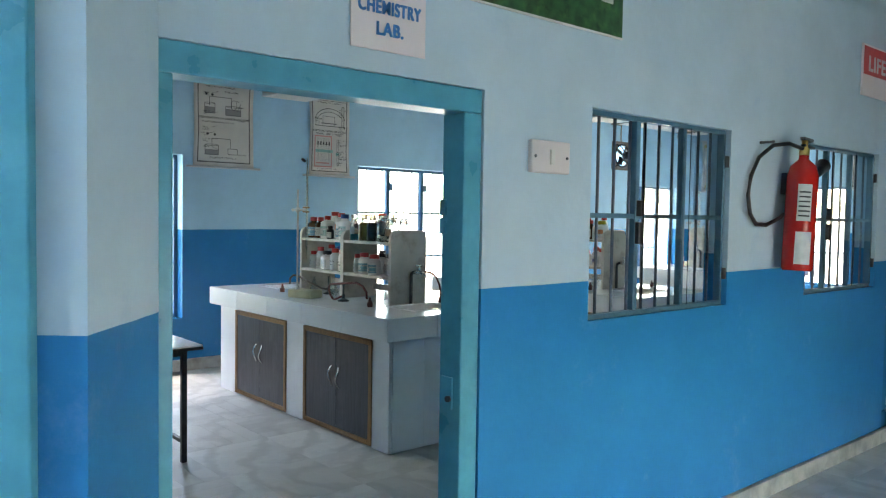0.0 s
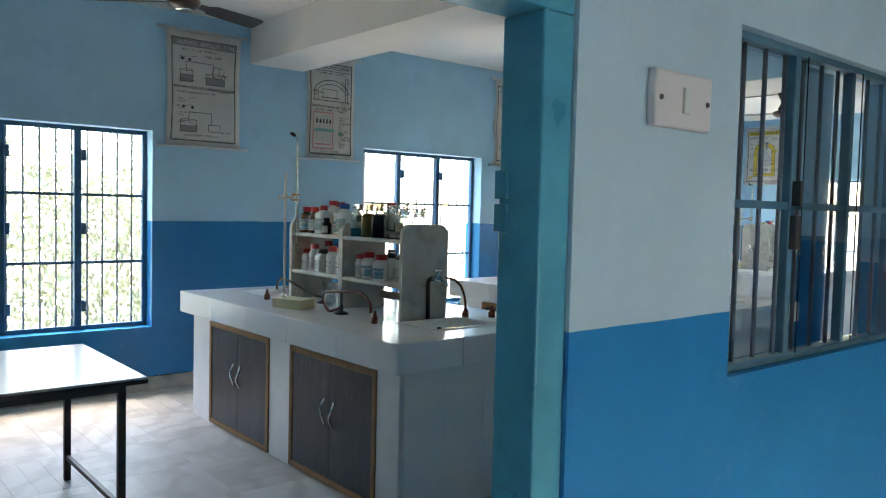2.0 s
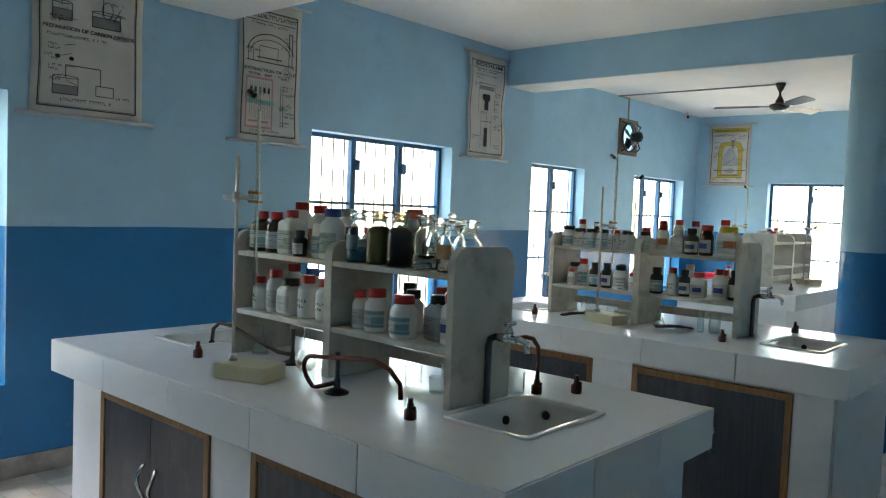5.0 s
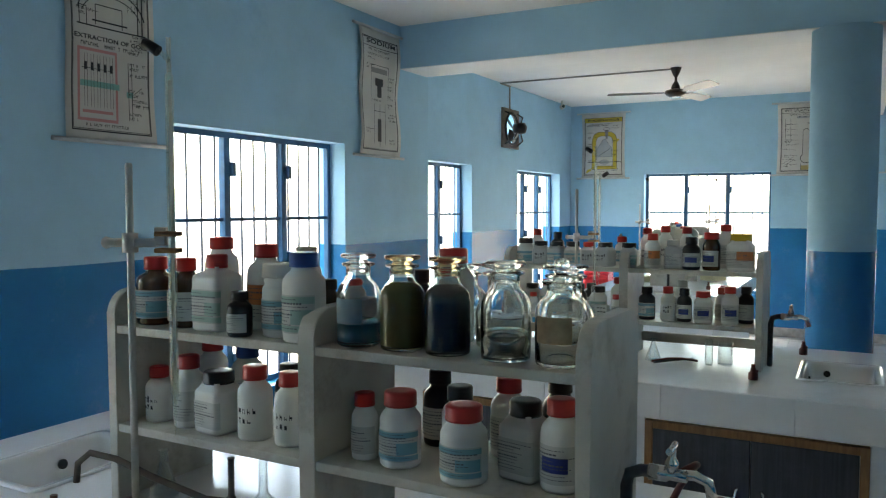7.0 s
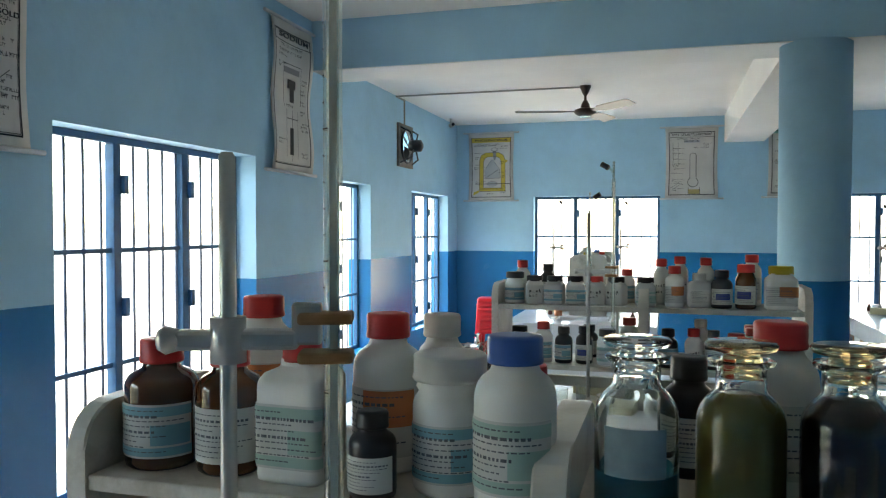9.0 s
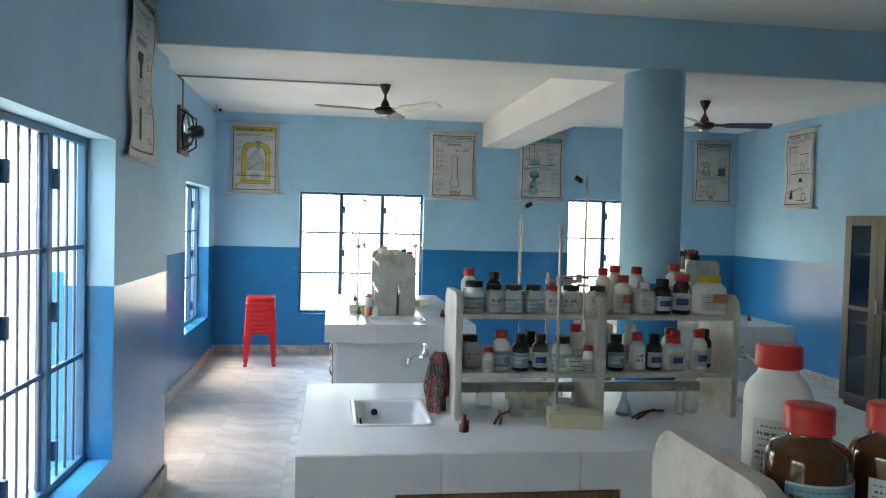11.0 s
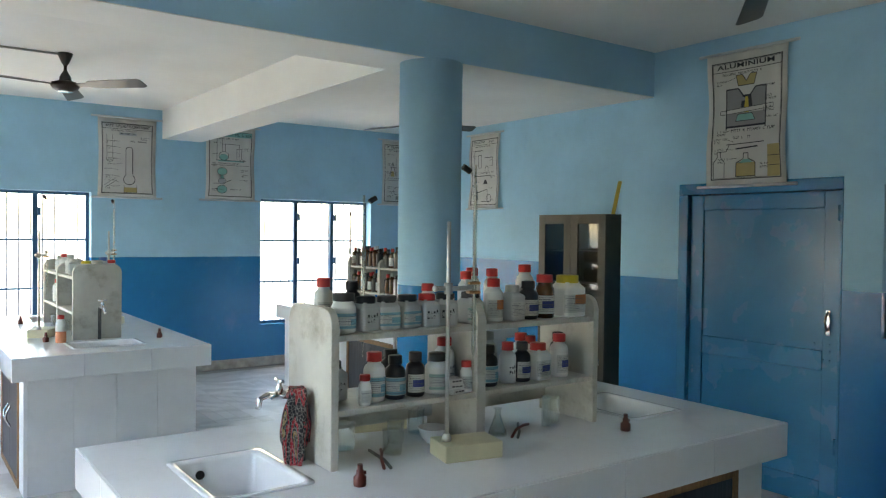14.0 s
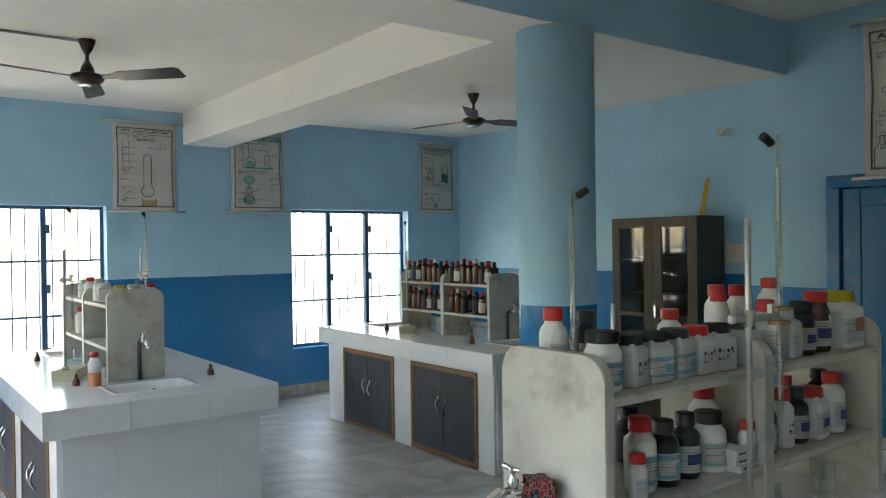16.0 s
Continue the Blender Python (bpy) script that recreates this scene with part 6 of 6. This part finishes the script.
KIPP = [("disc", M_CGREEN, 0.36, 0.58, 0.09, 0.045), ("oval", 0.005, 0.36, 0.60, 0.10, 0.06), ("line", 0.005, (0.33, 0.66), (0.33, 0.82)), ("line", 0.005, (0.39, 0.66), (0.39, 0.76), (0.68, 0.76), (0.68, 0.58)), ("line", 0.006, (0.20, 0.54), (0.82, 0.54)), ("fill", M_CGREEN, (0.24, 0.525), (0.78, 0.525), (0.78, 0.54), (0.24, 0.54)), ("line", 0.006, (0.22, 0.54), (0.22, 0.84)), ("line", 0.005, (0.63, 0.56), (0.63, 0.70), (0.73, 0.70), (0.73, 0.56)), ("line", 0.004, (0.1, 0.475), (0.9, 0.475)),
        ("disc", M_CGREEN, 0.33, 0.39, 0.10, 0.045), ("oval", 0.005, 0.33, 0.39, 0.10, 0.05), ("fill", M_CGREEN, (0.28, 0.27), (0.38, 0.27), (0.35, 0.34), (0.31, 0.34)), ("disc", M_CPALE, 0.33, 0.26, 0.07, 0.035), ("oval", 0.005, 0.33, 0.26, 0.08, 0.04), ("disc", M_CGREEN, 0.33, 0.15, 0.10, 0.05), ("oval", 0.005, 0.33, 0.15, 0.10, 0.055), ("line", 0.007, (0.42, 0.25), (0.52, 0.28))]
chart(east(3.98, 2.11), 0.64, 0.92, "chart with flasks in teal and black", [], None, seed=13, curl=0.02, title_bg=M_CGREEN, art=KIPP, captions=[(0.13, 0.49, 30, 0.016), (0.5, 0.14, 12, 0.016)])
TRIPOD = [("line", 0.008, (0.20, 0.44), (0.30, 0.66), (0.40, 0.44)), ("line", 0.006, (0.22, 0.58), (0.40, 0.58)), ("line", 0.006, (0.40, 0.45), (0.40, 0.74)), ("fill", M_CTAN, (0.24, 0.44), (0.36, 0.44), (0.34, 0.52), (0.26, 0.52)), ("fill", M_CDTEAL, (0.64, 0.46), (0.82, 0.46), (0.82, 0.56), (0.64, 0.56)), ("line", 0.006, (0.64, 0.68), (0.64, 0.46), (0.82, 0.46), (0.82, 0.68)), ("line", 0.009, (0.56, 0.45), (0.88, 0.45)), ("line", 0.006, (0.70, 0.56), (0.70, 0.72)), ("oval", 0.005, 0.45, 0.22, 0.12, 0.06), ("line", 0.004, (0.12, 0.38), (0.88, 0.38)), ("fill", M_CGREY, (0.40, 0.08), (0.52, 0.08), (0.52, 0.14), (0.40, 0.14))]
chart(east(1.45, 2.13), 0.58, 0.92, "chart with a tripod and beaker drawing", [], None, seed=15, curl=0.006, art=TRIPOD, captions=[(0.15, 0.40, 28, 0.018)])
LINES = [("line", 0.008, (0.18, 0.60), (0.18, 0.78), (0.45, 0.78)), ("line", 0.006, (0.30, 0.55), (0.40, 0.55), (0.40, 0.72), (0.30, 0.72), (0.30, 0.55)), ("oval", 0.007, 0.58, 0.52, 0.06, 0.05), ("line", 0.008, (0.5, 0.68), (0.8, 0.68), (0.8, 0.58)), ("line", 0.009, (0.2, 0.44), (0.72, 0.44)), ("fill", M_INK, (0.45, 0.33), (0.60, 0.33), (0.55, 0.39), (0.50, 0.39)), ("fill", M_INK, (0.18, 0.12), (0.30, 0.12), (0.26, 0.24), (0.22, 0.24)), ("line", 0.008, (0.28, 0.22), (0.6, 0.26), (0.62, 0.12)), ("oval", 0.008, 0.66, 0.14, 0.08, 0.05), ("line", 0.007, (0.4, 0.10), (0.75, 0.10))]
chart(pose(11.92, S2 + 0.002, 2.06, 0, 0, 180), 0.62, 0.98, "chart with line drawings of apparatus", [], None, seed=17, curl=0.03, art=LINES, captions=[(0.2, 0.47, 22, 0.018)])
ALUM = [("fill", M_CGREY, (0.25, 0.56), (0.25, 0.72), (0.40, 0.72), (0.47, 0.66), (0.55, 0.66), (0.62, 0.72), (0.75, 0.72), (0.75, 0.56)), ("line", 0.009, (0.25, 0.42), (0.25, 0.72), (0.40, 0.72), (0.47, 0.66), (0.55, 0.66), (0.62, 0.72), (0.75, 0.72), (0.75, 0.42)), ("fill", M_CGREY, (0.25, 0.44), (0.75, 0.44), (0.75, 0.54), (0.25, 0.54)), ("line", 0.014, (0.25, 0.44), (0.75, 0.44)), ("fill", M_INK, (0.43, 0.58), (0.58, 0.58), (0.56, 0.67), (0.45, 0.67)), ("fill", M_CYEL, (0.47, 0.54), (0.54, 0.54), (0.52, 0.66), (0.49, 0.66)), ("fill", M_PAPER, (0.17, 0.535), (0.84, 0.555), (0.84, 0.585), (0.17, 0.565)), ("line", 0.004, (0.17, 0.535), (0.84, 0.555), (0.84, 0.585), (0.17, 0.565), (0.17, 0.535)), ("fill", M_CGREEN, (0.37, 0.48), (0.62, 0.48), (0.58, 0.53), (0.40, 0.53)), ("line", 0.004, (0.37, 0.48), (0.62, 0.48), (0.58, 0.53), (0.40, 0.53), (0.37, 0.48)),
        ("fill", M_CTAN, (0.40, 0.74), (0.60, 0.74), (0.63, 0.82), (0.55, 0.82), (0.50, 0.77), (0.45, 0.82), (0.37, 0.82)), ("line", 0.005, (0.40, 0.74), (0.60, 0.74), (0.63, 0.82), (0.55, 0.82), (0.50, 0.77), (0.45, 0.82), (0.37, 0.82), (0.40, 0.74)), ("fill", M_CTAN, (0.39, 0.07), (0.63, 0.07), (0.63, 0.17), (0.39, 0.17)), ("line", 0.006, (0.39, 0.17), (0.39, 0.07), (0.63, 0.07), (0.63, 0.17), (0.54, 0.20), (0.54, 0.24), (0.48, 0.24), (0.48, 0.20), (0.39, 0.17)), ("fill", M_CGREEN, (0.42, 0.17), (0.60, 0.17), (0.54, 0.195), (0.48, 0.195)), ("fill", M_CTAN, (0.78, 0.06), (0.93, 0.06), (0.93, 0.29), (0.78, 0.29)), ("line", 0.004, (0.78, 0.14), (0.93, 0.14)), ("line", 0.004, (0.78, 0.21), (0.93, 0.21)), ("line", 0.010, (0.38, 0.275), (0.66, 0.285)), ("line", 0.006, (0.26, 0.31), (0.74, 0.315)), ("line", 0.005, (0.10, 0.06), (0.10, 0.18), (0.15, 0.22), (0.15, 0.26), (0.19, 0.26), (0.19, 0.22), (0.24, 0.18), (0.24, 0.06)), ("line", 0.005, (0.17, 0.26), (0.26, 0.26), (0.30, 0.31))]
chart(pose(7.13, S1 + 0.002, 2.09, 0, 0, 180), 0.62, 0.94, "chart headed aluminium with a furnace section drawing", [], "ALUMINIUM", seed=19, curl=0.02, art=ALUM, captions=[(0.32, 0.40, 22, 0.02), (0.34, 0.35, 10, 0.018)])


# ---- red stools ----
def plastic_stool(m):
    s = root("plastic_stool", m, "glossy red plastic stool in a stack", "stool", "stacked red stools")

    def seat(bm):
        rings = [rounded_rect(bm, hx, hx, z, r, 0, 0) for hx, z, r in ((0.150, 0.402, 0.03), (0.170, 0.40, 0.04), (0.172, 0.428, 0.045), (0.163, 0.442, 0.045), (0.12, 0.444, 0.04), (0.03, 0.441, 0.02))]
        for a, b in zip(rings, rings[1:]):
            for i in range(len(a)):
                bm.faces.new((a[i], a[(i + 1) % len(a)], b[(i + 1) % len(a)], b[i])).smooth = True
        bm.faces.new(rings[-1])
        bm.faces.new(rings[0][::-1])
    solid("seat", seat, M_RED, s)

    def apron(bm):
        """Arched web between two legs."""
        n = 8
        top = [bm.verts.new((-0.12 + 0.24 * i / n, -0.158, 0.405)) for i in range(n + 1)]
        low = [bm.verts.new((-0.12 + 0.24 * i / n, -0.160, 0.362 + 0.03 * math.sin(math.pi * i / n) ** 0.6)) for i in range(n + 1)]
        for i in range(n):
            bm.faces.new((low[i], low[i + 1], top[i + 1], top[i]))
        g = bmesh.ops.extrude_face_region(bm, geom=bm.faces[:])
        bmesh.ops.translate(bm, verts=[v for v in g["geom"] if isinstance(v, bmesh.types.BMVert)], vec=(0, 0.006, 0))
    for k in range(4):
        solid("apron", apron, M_RED, s, pose(0, 0, 0, 0, 0, 90 * k))
    for sx in (-1, 1):
        for sy in (-1, 1):
            def leg(bm):
                rings = []
                for r, z, t in ((0.163, 0.41, 0.060), (0.182, 0.035, 0.040), (0.190, 0.030, 0.046), (0.191, 0.0, 0.046)):
                    rings.append([bm.verts.new((sx * a, sy * b, z)) for a, b in ((r - 0.01, r), (r - t, r), (r - t, r - 0.012), (r - 0.012, r - 0.012), (r - 0.012, r - t), (r, r - t), (r, r - 0.01))])
                for a, b in zip(rings, rings[1:]):
                    for i in range(7):
                        bm.faces.new((a[i], a[(i + 1) % 7], b[(i + 1) % 7], b[i]))
                bm.faces.new(rings[0])
                bm.faces.new(rings[-1][::-1])
            solid("leg", leg, M_RED, s)
    return s


STOOL = plastic_stool(pose(12.35, 7.33, 0, 0, 0, 4))
for k in range(1, 8):
    copy_thing(STOOL, pose(12.35 + 0.004 * math.sin(k * 2), 7.33 + 0.004 * math.cos(k * 3), 0.056 * k, 0, 0, 4 + math.sin(k * 5)))

# ---- on and by the cabinet ----
tagged(solid("wooden_ruler", lambda bm: box(bm, -0.025, 0, 0, 0.025, 0.006, 0.36, 0.001), material("yellow_ruler_wood", (0.5, 0.36, 0.05), 0.5), None, pose(9.16, S2 + 0.27, 1.951, 16, 0, 0) @ pose(0, 0, 0)), "yellow wooden ruler leaning above the cabinet", "ruler")


def socket_board(m, w=0.26, h=0.18, label="white switch board on the wall"):
    s = root("switch_board", m, label, "switch")
    solid("plate", lambda bm: box(bm, -w / 2, -0.025, -h / 2, w / 2, 0, h / 2, 0.006), M_SWITCH, s)
    for k in (range(3) if w > 0.24 else (1,)):
        solid("switch", lambda bm: box(bm, -0.06 + 0.05 * k, -0.032, -0.03, -0.035 + 0.05 * k, -0.024, 0.03, 0.002), M_CAPWHT, s)
    solid("screw", lambda bm: [lathe(bm, [(0.007, 0), (0.005, 0.004)], 10, (sx * (w / 2 - 0.02), -0.025, 0), Matrix.Rotation(radians(90), 3, "X")) for sx in (-1, 1)], M_IRON, s)


M_SWITCH = material("pinkish_white_bakelite", (0.66, 0.6, 0.58), 0.4, vary=0.05)
socket_board(pose(8.95, S2, 1.6, 0, 0, 180))
socket_board(pose(2.455, CORR, 1.83), 0.23, 0.13, "pinkish white switch board beside the door")


def ceiling_light(m):
    g = root("wall_lamp", m, "small chrome lamp holder on the wall", "lamp")
    solid("holder", lambda bm: lathe(bm, [(0.04, 0), (0.045, 0.02), (0.028, 0.04), (0.032, 0.08), (0.045, 0.12), (0.04, 0.16)], 16, (0, 0, 0), Matrix.Rotation(radians(-90), 3, "X")), M_CHROME, g)


ceiling_light(pose(9.03, S2, 2.72))

# ---- corridor things ----
M_SIGN = material("pinkish_sign_board", (0.72, 0.64, 0.63), 0.4, vary=0.04)
M_SIGNINK = material("blue_sign_ink", (0.02, 0.16, 0.40), 0.5)
SG = root("door_sign", pose(1.65, CORR - 0.002, 2.235), "pinkish white sign board lettered in blue above the door", "sign")
solid("board", lambda bm: box(bm, -0.155, -0.006, -0.105, 0.155, 0, 0.105, 0.002), M_SIGN, SG)
lettering("lettering", "CHEMISTRY", 0.06, M_SIGNINK, SG, pose(0, -0.0075, 0.035, 90, 0, 0), 0.258, 0.032)
lettering("lettering", "LAB.", 0.06, M_SIGNINK, SG, pose(0, -0.0075, -0.035, 90, 0, 0), 0.108, 0.032)
M_LEAFPRINT = material("dark_green_print", (0.02, 0.09, 0.03), 0.5, vary=0.6, scale=22, stain=(14, 0.6, (0.08, 0.22, 0.06)))
GB = root("banner_board", pose(2.42, CORR - 0.002, 2.53), "green leafy banner board with white lettering", "banner")
solid("board", lambda bm: box(bm, -0.75, -0.01, -0.15, 0.5, 0, 0.25, 0.002), M_LEAFPRINT, GB)
tagged(solid("border", lambda bm: box(bm, -0.755, -0.009, -0.158, 0.508, -0.001, -0.15), M_CAPWHT, GB), "white edge")
lettering("lettering", "SHINE", 0.15, M_CAPWHT, GB, pose(0.17, -0.012, 0.03, 90, 0, 0), 0.50, 0.03)
LB = root("red_sign", pose(5.93, CORR - 0.002, 2.6), "red and white sign board reading LIFE", "sign")
solid("board", lambda bm: box(bm, -0.40, -0.012, -0.17, 0.4, 0, 0.17, 0.003), M_SIGN, LB)
solid("red_field", lambda bm: box(bm, -0.385, -0.0145, -0.03, 0.385, -0.0125, 0.155), M_CAPRED, LB)
lettering("lettering", "LIFE", 0.14, M_CAPWHT, LB, pose(-0.17, -0.0165, 0.04, 90, 0, 0), 0.28, 0.03)
tagged(solid("wall_bracket", lambda bm: box(bm, -0.02, -0.02, 0, 0.02, 0, 0.5, 0.003), M_BLACK, None, pose(0.84, 2.135, 2.16, 0, 0, 48)), "black metal bracket on the pier", "bracket")


def extinguisher():
    e = root("fire_extinguisher", pose(4.43, CORR - 0.125, 1.31, 0, 4, 0) @ Matrix.Diagonal((1.15, 1.15, 1.2, 1)), "red fire extinguisher with black hose hung on the wall", "fire extinguisher")
    solid("cylinder", lambda bm: lathe(bm, [(0.065, 0), (0.072, 0.012), (0.072, 0.44), (0.06, 0.49), (0.025, 0.52), (0.022, 0.54)], 28), material("extinguisher_red", (0.5, 0.015, 0.012), 0.25, vary=0.1), e)
    solid("valve", lambda bm: lathe(bm, [(0.024, 0.54), (0.024, 0.57), (0.015, 0.58), (0.015, 0.61)], 14), M_BRASS, e)
    solid("lever", lambda bm: box(bm, -0.03, -0.012, 0.61, 0.07, 0.012, 0.625, 0.003) or box(bm, -0.02, -0.012, 0.58, 0.09, 0.012, 0.592, 0.003), M_IRON, e)
    solid("hose", lambda bm: tube(bm, [(-0.02, 0, 0.57), (-0.10, 0.03, 0.585), (-0.20, 0.06, 0.565), (-0.29, 0.08, 0.50), (-0.345, 0.085, 0.41), (-0.36, 0.085, 0.32), (-0.33, 0.085, 0.24), (-0.27, 0.085, 0.20), (-0.18, 0.08, 0.20), (-0.10, 0.06, 0.235), (-0.05, 0.06, 0.26)], 0.0095, 10), M_BLACK, e)
    solid("horn", lambda bm: lathe(bm, [(0.012, 0), (0.02, 0.04), (0.036, 0.13)], 16, (0.07, -0.02, 0.44), Matrix.Rotation(radians(55), 3, "Y")), M_BLACK, e)
    solid("label", lambda bm: label_band(bm, 0.072, 0.03, 0.18, False, 0.2, 1.25), M_LABEL, e)
    solid("label", lambda bm: label_band(bm, 0.072, 0.23, 0.40, False, 0.2, 1.1), M_LABEL, e)
    solid("label_print", lambda bm: [label_band(bm, 0.0728, 0.25 + 0.022 * k, 0.257 + 0.022 * k, False, 0.3, 1.0) for k in range(6)], M_INK, e)
    solid("hose_nail", lambda bm: lathe(bm, [(0.006, 0), (0.006, 0.07)], 8, (-0.24, 0.035, 0.575), Matrix.Rotation(radians(-90), 3, "X")), M_IRON, e)
    solid("hanger", lambda bm: box(bm, -0.02, 0.07, 0.36, 0.02, 0.098, 0.46, 0.003), M_IRON, e)


extinguisher()


# ---- shrubs outside ----
def hedge(name, x0, x1, y0, y1, z1, count, seed):
    rnd = random.Random(seed)

    def fill(bm):
        for i in range(count):
            x = rnd.uniform(x0, x1)
            top = z1 * (0.75 + 0.25 * math.sin(x * 1.7 + seed) * math.sin(x * 0.6))
            z = rnd.uniform(-0.25, top)
            y = rnd.uniform(y0, y1)
            s = rnd.uniform(0.05, 0.11)
            q = Euler((rnd.uniform(0, 6.3), rnd.uniform(0, 6.3), rnd.uniform(0, 6.3))).to_matrix()
            vs = [bm.verts.new(q @ Vector(p) * s + Vector((x, y, z))) for p in ((-1, 0, 0), (0, -0.35, 0.06), (1, 0, 0), (0, 0.35, 0.06))]
            bm.faces.new(vs)
    ob = solid(name, fill, M_LEAF)
    return tagged(ob, "tall pale green shrubs growing outside the windows", "shrubs", kind="stuff")


# leaf colour is paled to stand in for overexposed foliage
M_LEAF = material("overexposed_pale_leaves", (0.42, 0.45, 0.33), 0.6, vary=0.4, scale=3)
hedge("shrubs", -6.5, 8.0, 11.6, 13.6, 3.8, 34000, 4)


# ---- floor, laid tile by tile ----
FLOOR = tagged(solid("floor", lambda bm: box(bm, -1.5, -1.6, -0.25, E_X + 0.24, N2 + 0.24, -0.006), M_GROUT), "grey veined marble tiled floor", "floor", kind="structure")


def lay_floor(step=0.6):
    me = bpy.data.meshes.new("tile")
    bm = bmesh.new()
    n = 5
    for k in range(n):
        y0 = -step / 2 + step / n * k
        box(bm, -step / 2 + 0.0008, y0 + 0.0006, -0.01, step / 2 - 0.0008, y0 + step / n - 0.0006, 0, 0.0008)
    bm.to_mesh(me)
    bm.free()
    me.materials.append(M_FLOOR)
    nx, ny = int((E_X + 0.6) / step) + 1, int(N2 / step) + 1
    for i in range(nx):
        for j in range(ny):
            x, y = -0.3 + step * (i + 0.5), 0.78 + step * (j + 0.5)
            if x > E_X - 0.1 or y > N2 or (y > N1 + 0.2 and x < 7.6):
                continue
            piece("tile", me, FLOOR, pose(x, y, 0, 0, 0, 90 * ((i + j) % 2) + 180 * ((i * 3 + j) % 2)))


lay_floor()
tagged(solid("corridor_floor", lambda bm: box(bm, -1.5, -1.6, -0.005, 9.5, 0.779, 0.0), M_FLOOR), "grey marble corridor floor", "floor", kind="structure")
